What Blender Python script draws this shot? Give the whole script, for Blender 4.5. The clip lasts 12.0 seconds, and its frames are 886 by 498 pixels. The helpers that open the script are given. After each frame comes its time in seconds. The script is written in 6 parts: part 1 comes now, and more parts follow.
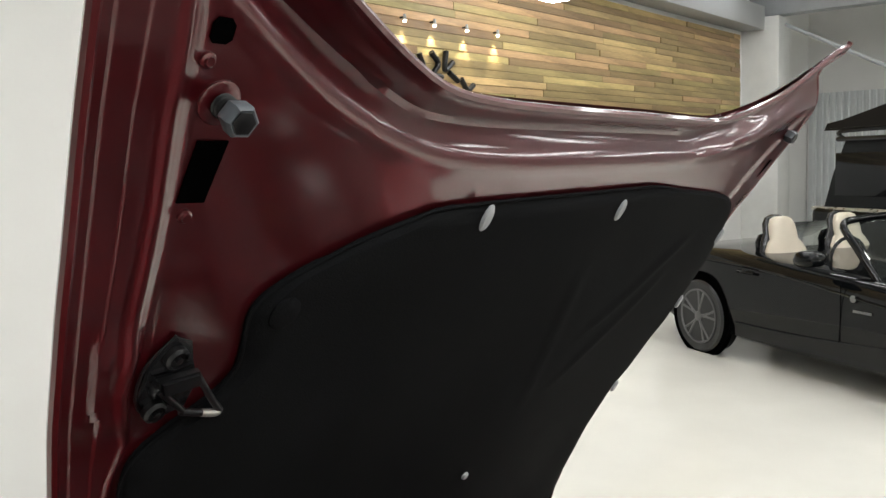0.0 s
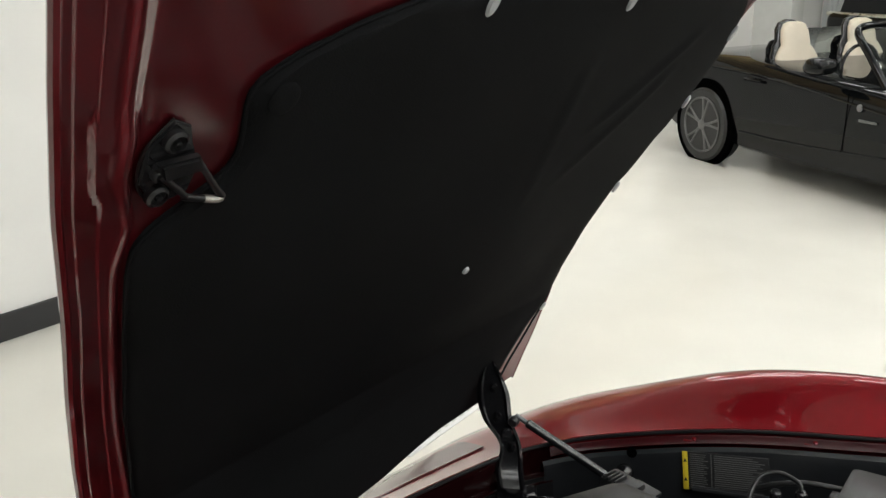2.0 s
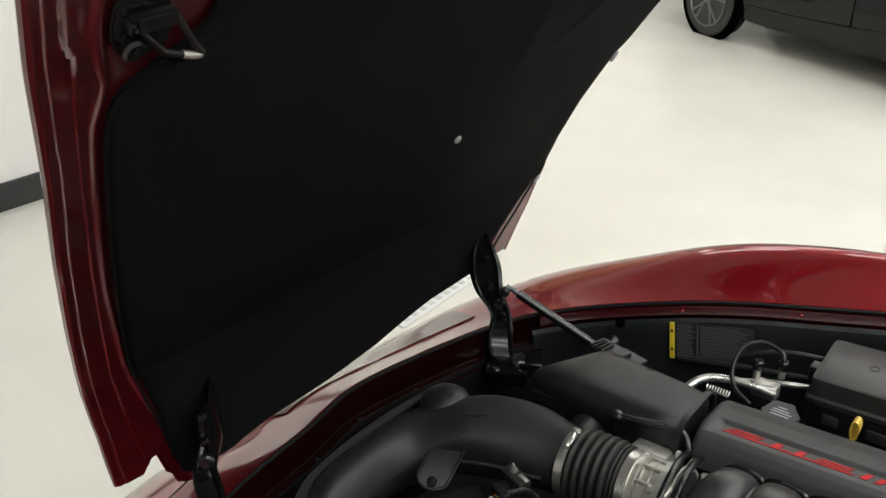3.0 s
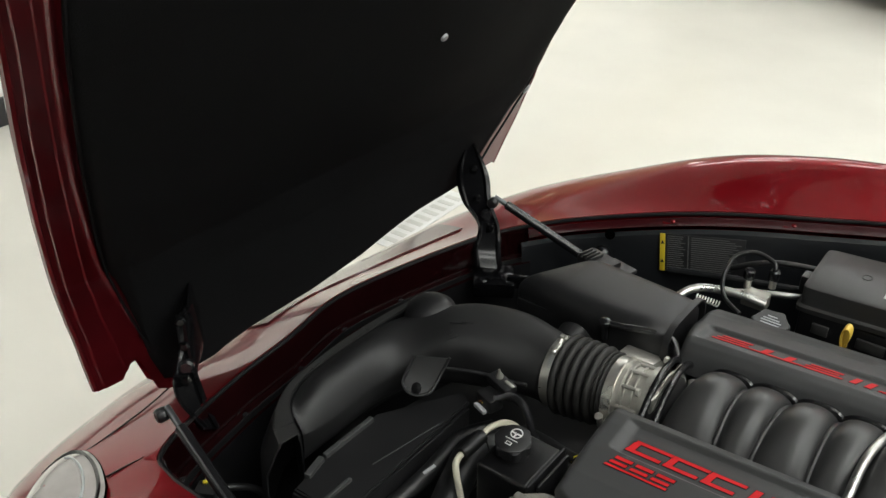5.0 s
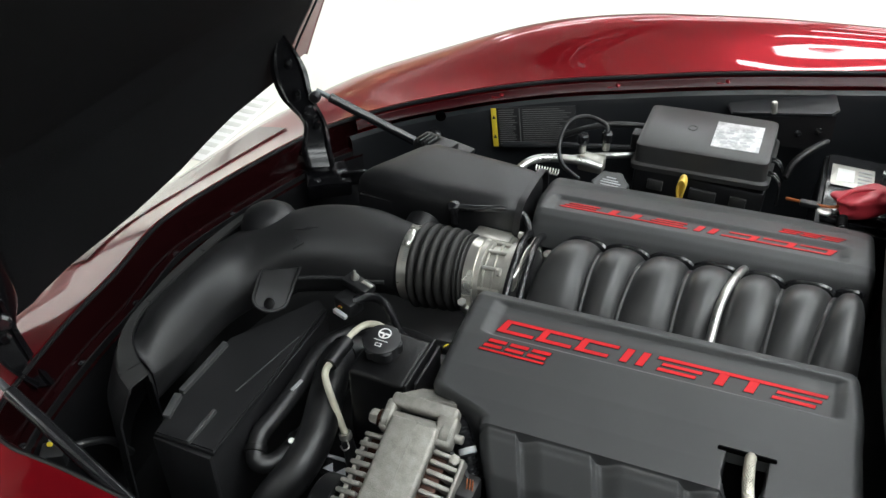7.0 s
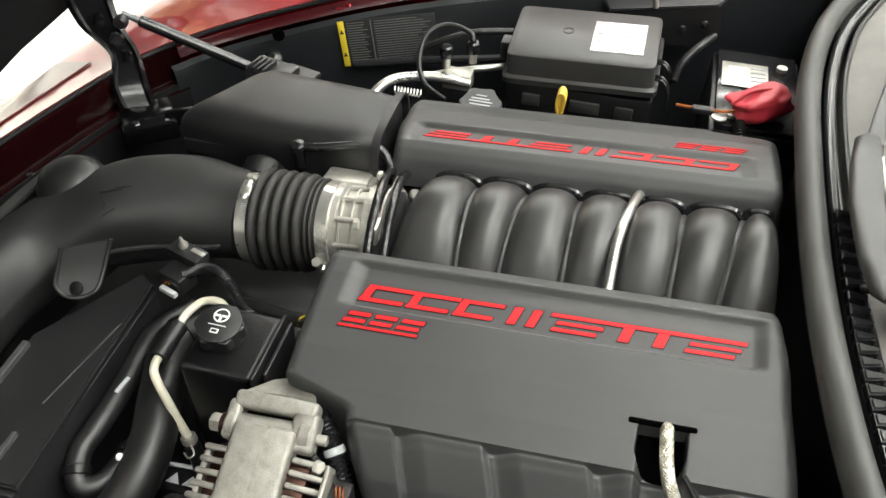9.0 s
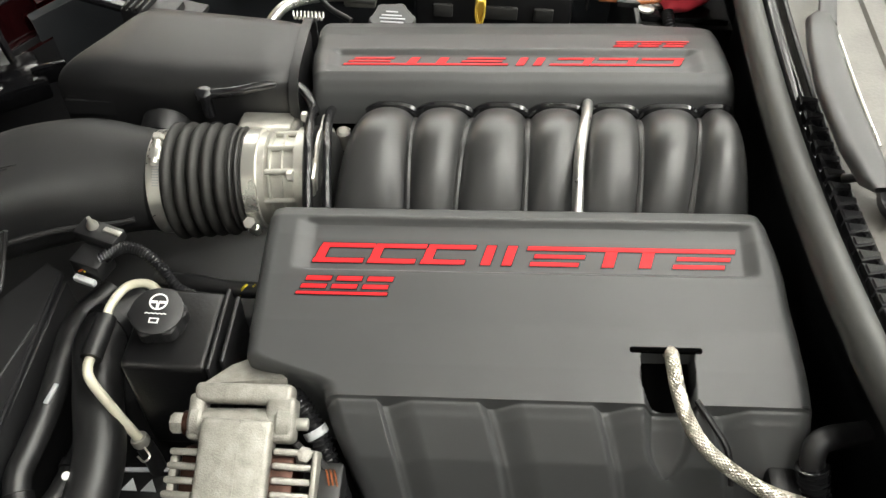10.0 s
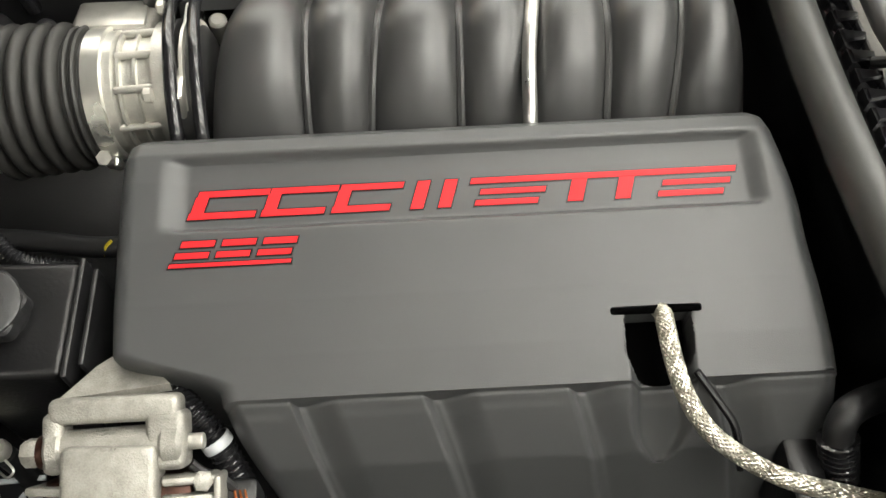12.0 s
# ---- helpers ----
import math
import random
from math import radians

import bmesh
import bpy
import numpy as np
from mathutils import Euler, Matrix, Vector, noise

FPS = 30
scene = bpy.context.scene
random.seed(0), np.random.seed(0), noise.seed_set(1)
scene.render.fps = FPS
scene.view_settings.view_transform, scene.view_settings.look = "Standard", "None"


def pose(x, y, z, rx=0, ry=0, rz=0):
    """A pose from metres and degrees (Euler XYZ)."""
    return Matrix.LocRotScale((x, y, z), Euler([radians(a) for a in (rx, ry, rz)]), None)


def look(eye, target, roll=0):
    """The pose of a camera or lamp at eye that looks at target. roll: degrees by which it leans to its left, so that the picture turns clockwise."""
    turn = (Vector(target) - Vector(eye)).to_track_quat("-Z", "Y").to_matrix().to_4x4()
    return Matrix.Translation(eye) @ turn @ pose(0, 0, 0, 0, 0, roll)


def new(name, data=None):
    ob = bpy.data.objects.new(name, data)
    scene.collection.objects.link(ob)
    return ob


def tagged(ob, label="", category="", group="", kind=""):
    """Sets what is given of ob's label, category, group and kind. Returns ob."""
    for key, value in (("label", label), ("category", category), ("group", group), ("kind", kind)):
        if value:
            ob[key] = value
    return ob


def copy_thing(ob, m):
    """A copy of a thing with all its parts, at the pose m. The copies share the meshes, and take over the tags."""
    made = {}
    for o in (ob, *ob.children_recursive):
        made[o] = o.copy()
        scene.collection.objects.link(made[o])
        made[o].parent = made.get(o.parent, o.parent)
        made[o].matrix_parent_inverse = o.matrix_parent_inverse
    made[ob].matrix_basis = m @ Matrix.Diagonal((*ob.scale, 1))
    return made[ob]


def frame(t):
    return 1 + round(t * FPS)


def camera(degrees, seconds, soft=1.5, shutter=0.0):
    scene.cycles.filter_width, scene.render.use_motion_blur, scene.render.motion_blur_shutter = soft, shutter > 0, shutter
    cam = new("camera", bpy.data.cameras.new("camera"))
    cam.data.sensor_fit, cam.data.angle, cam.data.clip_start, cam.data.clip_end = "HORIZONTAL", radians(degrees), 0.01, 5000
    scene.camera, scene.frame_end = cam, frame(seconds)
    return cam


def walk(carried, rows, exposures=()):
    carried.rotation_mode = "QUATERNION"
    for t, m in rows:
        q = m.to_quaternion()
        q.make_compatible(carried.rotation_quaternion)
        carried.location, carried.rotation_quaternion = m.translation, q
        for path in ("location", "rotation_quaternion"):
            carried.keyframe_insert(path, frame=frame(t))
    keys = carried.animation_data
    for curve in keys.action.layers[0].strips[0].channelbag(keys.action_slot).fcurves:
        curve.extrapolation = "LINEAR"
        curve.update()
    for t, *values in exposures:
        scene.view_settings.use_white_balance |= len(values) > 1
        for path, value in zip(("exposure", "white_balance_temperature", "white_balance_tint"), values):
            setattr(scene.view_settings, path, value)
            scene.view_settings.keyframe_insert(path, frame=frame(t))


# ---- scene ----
cam = camera(54.1, 12.0)
PATH = [
    (0, (0.193, -0.784, 1.77), (-1.054, 0.767, 1.567), -1.8),
    (0.5, (0.186, -0.778, 1.762), (-1.06, 0.765, 1.502), -1.8),
    (1, (0.183, -0.777, 1.755), (-1.055, 0.754, 1.405), -1.7),
    (1.5, (0.184, -0.779, 1.751), (-1.04, 0.728, 1.269), -1.6),
    (2, (0.182, -0.778, 1.745), (-1.017, 0.694, 1.115), -1.4),
    (2.5, (0.184, -0.775, 1.737), (-0.982, 0.652, 0.962), -1.2),
    (3, (0.188, -0.767, 1.725), (-0.944, 0.621, 0.837), -0.9),
    (3.5, (0.202, -0.759, 1.706), (-0.913, 0.606, 0.76), -0.7),
    (5.5, (0.171, -0.752, 1.64), (-0.872, 0.603, 0.601), 0.3),
    (6, (0.144, -0.752, 1.621), (-0.813, 0.65, 0.564), 0.4),
    (6.5, (0.108, -0.753, 1.603), (-0.686, 0.698, 0.48), 0.3),
    (7, (0.107, -0.723, 1.612), (-0.533, 0.726, 0.392), -0.1),
    (9, (0.072, -0.515, 1.51), (-0.275, 0.896, 0.135), 1.2),
    (9.5, (0.014, -0.484, 1.492), (-0.143, 0.9, 0.057), 1.9),
    (10, (-0.035, -0.438, 1.468), (-0.077, 0.867, -0.047), 2.0),
    (10.5, (-0.036, -0.389, 1.44), (-0.008, 0.842, -0.135), 2.5),
    (11, (-0.03, -0.336, 1.409), (0.058, 0.832, -0.212), 3.4),
    (11.5, (-0.031, -0.283, 1.383), (0.082, 0.791, -0.301), 4.1),
    (12, (-0.032, -0.225, 1.359), (0.092, 0.753, -0.381), 5.1),
]
EXPOSURES = [
    (0.0, 0.02, 6200, 9), (1.5, 0.05, 6250, 8), (3.5, 0.05, 6300, 7), (5.5, 0.08, 6300, 6), (6.5, 0.12, 6250, 6), (7.0, 0.55, 5950, 6),
    (8.0, 1.02, 6200, 6), (9.0, 1.29, 6450, 6), (12.0, 1.42, 6650, 7),
]
walk(cam, [(t, look(eye, target, roll)) for t, eye, target, roll in PATH], EXPOSURES)

# ---- light ----
world = bpy.data.worlds.new("world")
scene.world = world
world.use_nodes = True
world.node_tree.nodes["Background"].inputs[0].default_value = (0.9, 0.95, 1.0, 1)
world.node_tree.nodes["Background"].inputs[1].default_value = 0.04
LAMP = 20.0      # strength of the ceiling panels


# ---- materials ----
def mat(name, base, rough=0.5, metal=0.0, var=0.15, scale=6.0, bump=0.0, bscale=400.0, coat=0.0, spec=0.5, fine=0.1, rvar=0.1, peel=0.03):
    """A node material: base colour varied at two scales, roughness variation, fine relief."""
    m = bpy.data.materials.new(name)
    m.use_nodes = True
    nt = m.node_tree
    b = nt.nodes["Principled BSDF"]
    tc = nt.nodes.new("ShaderNodeTexCoord")
    n1 = nt.nodes.new("ShaderNodeTexNoise"); n1.inputs["Scale"].default_value = scale; n1.inputs["Detail"].default_value = 4
    n2 = nt.nodes.new("ShaderNodeTexNoise"); n2.inputs["Scale"].default_value = bscale; n2.inputs["Detail"].default_value = 2
    nt.links.new(tc.outputs["Object"], n1.inputs["Vector"]); nt.links.new(tc.outputs["Object"], n2.inputs["Vector"])
    add = nt.nodes.new("ShaderNodeMath"); add.operation = "MULTIPLY_ADD"; add.inputs[1].default_value = fine; 
    nt.links.new(n2.outputs["Fac"], add.inputs[0]); nt.links.new(n1.outputs["Fac"], add.inputs[2])
    ramp = nt.nodes.new("ShaderNodeMapRange"); ramp.inputs[1].default_value = 0.3; ramp.inputs[2].default_value = 0.75 + fine
    nt.links.new(add.outputs[0], ramp.inputs[0])
    mix = nt.nodes.new("ShaderNodeMix"); mix.data_type = "RGBA"
    lo = [max(0, c * (1 - var)) for c in base]; hi = [min(1, c * (1 + var)) for c in base]
    mix.inputs[6].default_value = (*lo, 1); mix.inputs[7].default_value = (*hi, 1)
    nt.links.new(ramp.outputs[0], mix.inputs[0]); nt.links.new(mix.outputs[2], b.inputs["Base Color"])
    rr = nt.nodes.new("ShaderNodeMapRange"); rr.inputs[3].default_value = max(0.02, rough - rvar * rough); rr.inputs[4].default_value = min(1, rough + rvar * rough)
    nt.links.new(n1.outputs["Fac"], rr.inputs[0]); nt.links.new(rr.outputs[0], b.inputs["Roughness"])
    b.inputs["Metallic"].default_value = metal
    b.inputs["Coat Weight"].default_value = coat
    b.inputs["Coat Roughness"].default_value = peel
    b.inputs["Coat IOR"].default_value = 1.55
    b.inputs["Specular IOR Level"].default_value = spec
    if bump:
        bp = nt.nodes.new("ShaderNodeBump"); bp.inputs["Strength"].default_value = bump; bp.inputs["Distance"].default_value = 0.001
        nt.links.new(n2.outputs["Fac"], bp.inputs["Height"]); nt.links.new(bp.outputs[0], b.inputs["Normal"])
    return m


def glow(name, colour, strength):
    m = bpy.data.materials.new(name)
    m.use_nodes = True
    b = m.node_tree.nodes["Principled BSDF"]
    b.inputs["Base Color"].default_value = (0.9, 0.9, 0.9, 1)
    b.inputs["Emission Color"].default_value = (*colour, 1)
    b.inputs["Emission Strength"].default_value = strength
    return m


M_FLOOR = mat("floor_epoxy", (0.79, 0.77, 0.70), 0.17, var=0.055, scale=1.2, fine=0.03, bump=0.05, bscale=30, rvar=0.3)
M_WALL = mat("wall_white", (0.86, 0.855, 0.83), 0.6, var=0.03, scale=2, bump=0.1, bscale=60)
M_SKIRT = mat("skirting_black", (0.02, 0.02, 0.022), 0.35)
M_CEIL = mat("ceiling_grey", (0.42, 0.43, 0.43), 0.6, var=0.08, scale=1.0)
M_STEEL = mat("painted_steel", (0.40, 0.42, 0.43), 0.5, var=0.08)
M_PILLAR = mat("pillar_paint", (0.72, 0.72, 0.69), 0.5, var=0.05)
M_WOOD = mat("pine_board", (0.46, 0.33, 0.150), 0.50, var=0.50, scale=7.0, fine=0.4, bscale=60, bump=0.3)
wn_ = M_WOOD.node_tree
for n_ in [n for n in wn_.nodes if n.type == "TEX_NOISE"]:      # grain drawn out along the board
    st_ = wn_.nodes.new("ShaderNodeMapping")
    st_.inputs["Scale"].default_value = (1.0, 0.22, 1.6)
    wn_.links.new(n_.inputs["Vector"].links[0].from_socket, st_.inputs["Vector"])
    wn_.links.new(st_.outputs[0], n_.inputs["Vector"])
oi = wn_.nodes.new("ShaderNodeObjectInfo")
hs = wn_.nodes.new("ShaderNodeHueSaturation")
mr = wn_.nodes.new("ShaderNodeMapRange")
mr.inputs[3].default_value, mr.inputs[4].default_value = 0.55, 1.25
hr_ = wn_.nodes.new("ShaderNodeMapRange")
sn_ = wn_.nodes.new("ShaderNodeMath")
sn_.operation = "PINGPONG"
sn_.inputs[1].default_value = 0.11
wn_.links.new(oi.outputs["Random"], sn_.inputs[0])
hr_.inputs[2].default_value, hr_.inputs[3].default_value, hr_.inputs[4].default_value = 0.11, 0.478, 0.525
wn_.links.new(sn_.outputs[0], hr_.inputs[0])
wn_.links.new(hr_.outputs[0], hs.inputs["Hue"])
pb_ = wn_.nodes["Principled BSDF"]
src_ = pb_.inputs["Base Color"].links[0].from_socket
wn_.links.new(oi.outputs["Random"], mr.inputs[0])
wn_.links.new(mr.outputs[0], hs.inputs["Value"])
wn_.links.new(src_, hs.inputs["Color"])
wn_.links.new(hs.outputs[0], pb_.inputs["Base Color"])
M_RED = mat("red_metallic_paint", (0.215, 0.003, 0.008), 0.32, metal=0.60, spec=0.15, var=0.06, scale=3, coat=1.0, fine=0.25, bscale=1500)
M_RED.node_tree.nodes["Principled BSDF"].inputs["Coat IOR"].default_value = 1.52
# red about a third as bright as M_RED, for inner panel, hems and strip
M_REDIN = mat("red_inner_dark", (0.074, 0.0028, 0.0056), 0.36, metal=0.55, var=0.16, scale=5, coat=1.0, fine=0.25, bscale=300, bump=0.05, peel=0.09)
# red with the shade below the seal put in; M_LIP also draws seams
M_FLANGE = mat("flange_shade_red", (0.030, 0.0016, 0.003), 0.30, var=0.2, scale=8, spec=0.25)
M_LIP = mat("lip_shade_red", (0.007, 0.0012, 0.0015), 0.12, var=0.2, scale=8, spec=0.4)
M_MAT = mat("hood_liner", (0.0036, 0.0038, 0.0042), 0.9, var=0.3, scale=7, bump=0.6, bscale=500, spec=0.10)
M_PLAST = mat("black_plastic", (0.0105, 0.0105, 0.0112), 0.40, var=0.25, scale=14, bump=0.25, bscale=1100, spec=0.42)
M_DUCT = mat("duct_plastic", (0.0125, 0.0125, 0.013), 0.50, var=0.25, scale=18, bump=0.3, bscale=900, spec=0.45)
# lighter than M_PLAST: the lamps' reflection on the lid is put into the grey
M_LID = mat("sheen_lid_plastic", (0.024, 0.024, 0.0235), 0.42, var=0.15, scale=18, bump=0.2, bscale=900, spec=0.5)
M_COVER = mat("cover_plastic", (0.042, 0.043, 0.0435), 0.42, var=0.09, scale=8, bump=0.16, bscale=1600, spec=0.42)
M_RUNNER = mat("manifold_plastic", (0.030, 0.030, 0.030), 0.34, var=0.14, scale=12, bump=0.10, bscale=1500, spec=0.5)
M_GLOSS = mat("gloss_black", (0.010, 0.010, 0.011), 0.14, var=0.2, spec=0.5)
M_HINGE = mat("hinge_black", (0.0035, 0.0035, 0.004), 0.16, var=0.2, spec=0.30, scale=20)
M_RUBBER = mat("rubber", (0.0085, 0.0085, 0.009), 0.40, var=0.2, scale=20, bump=0.15, bscale=800)
M_BELLOW = mat("bellows_rubber", (0.016, 0.0155, 0.0145), 0.58, var=0.2, scale=30, bump=0.2, bscale=600, spec=0.4)
M_SEAL = mat("seal_rubber", (0.036, 0.037, 0.035), 0.5, var=0.15, scale=12, bump=0.1, bscale=900)
# matt near-black that puts the darkness of openings, slits and gaps into colour
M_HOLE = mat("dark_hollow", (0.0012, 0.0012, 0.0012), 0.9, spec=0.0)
M_BAY = mat("bay_black", (0.0055, 0.0055, 0.006), 0.34, var=0.3, scale=9, bump=0.2, bscale=300, spec=0.32)
M_APRON = mat("apron_plastic", (0.0075, 0.0084, 0.0100), 0.38, var=0.2, scale=6, bump=0.15, bscale=700)
M_ALU = mat("cast_aluminium", (0.27, 0.26, 0.235), 0.50, metal=0.55, var=0.45, scale=80, bump=0.6, bscale=700, fine=0.6)
M_ALUS = mat("satin_aluminium", (0.48, 0.47, 0.43), 0.40, metal=0.75, var=0.20, scale=60, bump=0.3, bscale=600, fine=0.3)
M_ROD = mat("dark_steel_rod", (0.10, 0.105, 0.11), 0.3, metal=0.7, var=0.1)
M_CHROME = mat("steel_band", (0.70, 0.69, 0.64), 0.28, metal=0.85, var=0.08, scale=25)
M_TUBE = mat("silver_tube", (0.50, 0.50, 0.48), 0.28, metal=0.9, var=0.12, scale=40)
M_BRAID = mat("woven_steel", (0.42, 0.40, 0.34), 0.30, metal=0.9, var=0.10, scale=200)
M_CREAM = mat("cream_line", (0.52, 0.50, 0.40), 0.35, var=0.15, scale=30)
M_REDLET = mat("red_lettering", (0.50, 0.010, 0.014), 0.55, var=0.06, spec=0.25)
# strong blotches in the colour stand for glare and dark smears
M_LABELW = mat("glare_smear_label", (0.50, 0.50, 0.50), 0.3, var=0.85, scale=45, fine=0.5, bscale=160)
M_WHITE = mat("white_print", (0.75, 0.75, 0.74), 0.5, var=0.05)
M_GREYP = mat("grey_print", (0.35, 0.36, 0.37), 0.5, var=0.1)
M_BUMP = mat("bump_stop_grey", (0.075, 0.085, 0.095), 0.5, var=0.15, bump=0.2)
M_TXT = mat("dim_print", (0.13, 0.13, 0.13), 0.5, var=0.3, scale=300)
M_YEL = mat("yellow_plastic", (0.62, 0.42, 0.06), 0.35, var=0.1)
M_YLAB = mat("yellow_label", (0.62, 0.48, 0.03), 0.45, var=0.08)
M_LABEL = mat("black_label", (0.015, 0.015, 0.016), 0.4, var=0.1)
M_REDCAP = mat("red_terminal_cover", (0.42, 0.03, 0.045), 0.45, var=0.2, scale=25, bump=0.2, bscale=200)
M_ORANGE = mat("orange_wire", (0.26, 0.07, 0.015), 0.4)
M_COPPER = mat("copper_winding", (0.035, 0.015, 0.010), 0.35, metal=0.8, var=0.4, scale=300)
M_COWL = mat("cowl_grey", (0.125, 0.120, 0.110), 0.55, var=0.28, scale=22, bump=0.25, bscale=300, fine=0.3)
M_CARBLK = mat("black_car_paint", (0.003, 0.0034, 0.0038), 0.04, var=0.1, spec=0.24)
M_LEATHER = mat("cream_leather", (0.62, 0.55, 0.44), 0.5, var=0.08, bump=0.2, bscale=250)
M_RIM = mat("alloy_rim", (0.15, 0.15, 0.15), 0.30, metal=0.8, var=0.1)
M_FAINT = mat("faint_print", (0.60, 0.60, 0.57), 0.5, var=0.1)
M_SHEET = mat("ribbed_sheet", (0.70, 0.72, 0.72), 0.4, var=0.05)
M_LIGHT = glow("lamp_panel", (1.0, 0.975, 0.93), LAMP)
M_SPOT = glow("spot_glow", (1.0, 0.85, 0.6), 12.0)


def glass(name, tint, rough=0.02):
    m = bpy.data.materials.new(name)
    m.use_nodes = True
    b = m.node_tree.nodes["Principled BSDF"]
    b.inputs["Base Color"].default_value = (*tint, 1)
    b.inputs["Roughness"].default_value = rough
    b.inputs["Transmission Weight"].default_value = 1.0
    b.inputs["IOR"].default_value = 1.45
    return m


# opaque pinkish base stands in for what the clear lens reflects
M_LENS = mat("lens_reflection", (0.34, 0.31, 0.30), 0.08, var=0.15, scale=12, coat=1.0)
M_GLASS = glass("clear_glass", (0.9, 0.95, 0.93))
M_DGLASS = mat("dark_glass", (0.006, 0.007, 0.008), 0.04, var=0.1, spec=0.35)


# ---- geometry helpers ----
WORLD = {}


def thing(name, loc, label, category, group="", kind=""):
    ob = new(name)
    ob.empty_display_size = 0.05
    ob.matrix_basis = Matrix.Translation(loc)
    WORLD[ob] = Matrix.Translation(loc)
    return tagged(ob, label, category, group, kind)


def part(name, bm, material, parent=None, label="", smooth=True):
    bmesh.ops.recalc_face_normals(bm, faces=bm.faces)
    me = bpy.data.meshes.new(name)
    bm.to_mesh(me)
    bm.free()
    me.materials.append(material)
    if smooth:
        me.shade_smooth()
        me.set_sharp_from_angle(angle=radians(38))
    ob = new(name, me)
    WORLD[ob] = Matrix.Identity(4)
    if parent:
        ob.parent = parent
        ob.matrix_parent_inverse = WORLD[parent].inverted()
    if label:
        ob["label"] = label
    return ob


def solid(name, bm, material, label, category, group="", kind="", smooth=True):
    """A top-level thing of one mesh."""
    return tagged(part(name, bm, material, smooth=smooth), label, category, group, kind)


def joined(*bms):
    out = bms[0]
    for b in bms[1:]:
        me = bpy.data.meshes.new("tmp")
        b.to_mesh(me)
        b.free()
        out.from_mesh(me)
        bpy.data.meshes.remove(me)
    return out


def moved(bm, m):
    bmesh.ops.transform(bm, matrix=m, verts=bm.verts)
    return bm


def box(c, s, bevel=0.004, m=None, seg=2):
    bm = bmesh.new()
    bmesh.ops.create_cube(bm, size=1)
    bmesh.ops.scale(bm, vec=s, verts=bm.verts)
    if bevel:
        bmesh.ops.bevel(bm, geom=bm.edges[:], offset=min(bevel, min(s) * 0.45), segments=seg, affect="EDGES", profile=0.5)
    if m is not None:
        bmesh.ops.transform(bm, matrix=m, verts=bm.verts)
    bmesh.ops.translate(bm, vec=c, verts=bm.verts)
    return bm


def frame_of(axis):
    a = Vector(axis).normalized()
    return a.to_track_quat("Z", "Y").to_matrix().to_4x4()


def lathe(profile, base, axis=(0, 0, 1), seg=32, squash=(1, 1)):
    """Rings of (radius, height) about the axis, capped at both ends."""
    bm = bmesh.new()
    rings = []
    for r, h in profile:
        rings.append([bm.verts.new((r * squash[0] * math.cos(2 * math.pi * k / seg), r * squash[1] * math.sin(2 * math.pi * k / seg), h)) for k in range(seg)])
    for a, b in zip(rings, rings[1:]):
        for k in range(seg):
            bm.faces.new((a[k], a[(k + 1) % seg], b[(k + 1) % seg], b[k]))
    bm.faces.new(rings[0][::-1])
    bm.faces.new(rings[-1])
    return moved(bm, Matrix.Translation(base) @ frame_of(axis))


def cyl(p0, p1, r, r1=None, seg=20, bev=0.0):
    p0, p1 = Vector(p0), Vector(p1)
    h = (p1 - p0).length
    r1 = r if r1 is None else r1
    prof = [(r, 0), (r1, h)] if not bev else [(r - bev, 0), (r, bev), (r1, h - bev), (r1 - bev, h)]
    return lathe(prof, p0, p1 - p0, seg)


def spline(pts, n):
    """Catmull-Rom through the points, n steps for each stretch."""
    p = [Vector(q) for q in pts]
    p = [2 * p[0] - p[1]] + p + [2 * p[-1] - p[-2]]
    out = []
    for i in range(1, len(p) - 2):
        for k in range(n):
            t = k / n
            a, b, c, d = p[i - 1], p[i], p[i + 1], p[i + 2]
            out.append(0.5 * (2 * b + (c - a) * t + (2 * a - 5 * b + 4 * c - d) * t * t + (3 * b - a - 3 * c + d) * t ** 3))
    out.append(p[-2])
    return out


def tube(pts, r, seg=12, n=8, rad=None, sx=1.0, sy=1.0, up=None):
    """A round tube along a smooth line. rad(s): radius factor, s from 0 to 1."""
    line = spline(pts, n) if n > 1 else [Vector(q) for q in pts]
    bm = bmesh.new()
    rings = []
    side = None
    for i, p in enumerate(line):
        d = (line[min(i + 1, len(line) - 1)] - line[max(i - 1, 0)]).normalized()
        if side is None:
            ref = Vector(up) if up else (Vector((0, 0, 1)) if abs(d.z) < 0.9 else Vector((1, 0, 0)))
            side = d.cross(ref).normalized()
        elif up:
            side = d.cross(Vector(up)).normalized()
        else:
            side = (side - d * side.dot(d)).normalized()
        top = side.cross(d)
        q = r * (rad(i / (len(line) - 1)) if rad else 1)
        rings.append([bm.verts.new(p + side * (q * sx * math.cos(2 * math.pi * k / seg)) + top * (q * sy * math.sin(2 * math.pi * k / seg))) for k in range(seg)])
    for a, b in zip(rings, rings[1:]):
        for k in range(seg):
            bm.faces.new((a[k], a[(k + 1) % seg], b[(k + 1) % seg], b[k]))
    bm.faces.new(rings[0][::-1])
    bm.faces.new(rings[-1])
    return bm


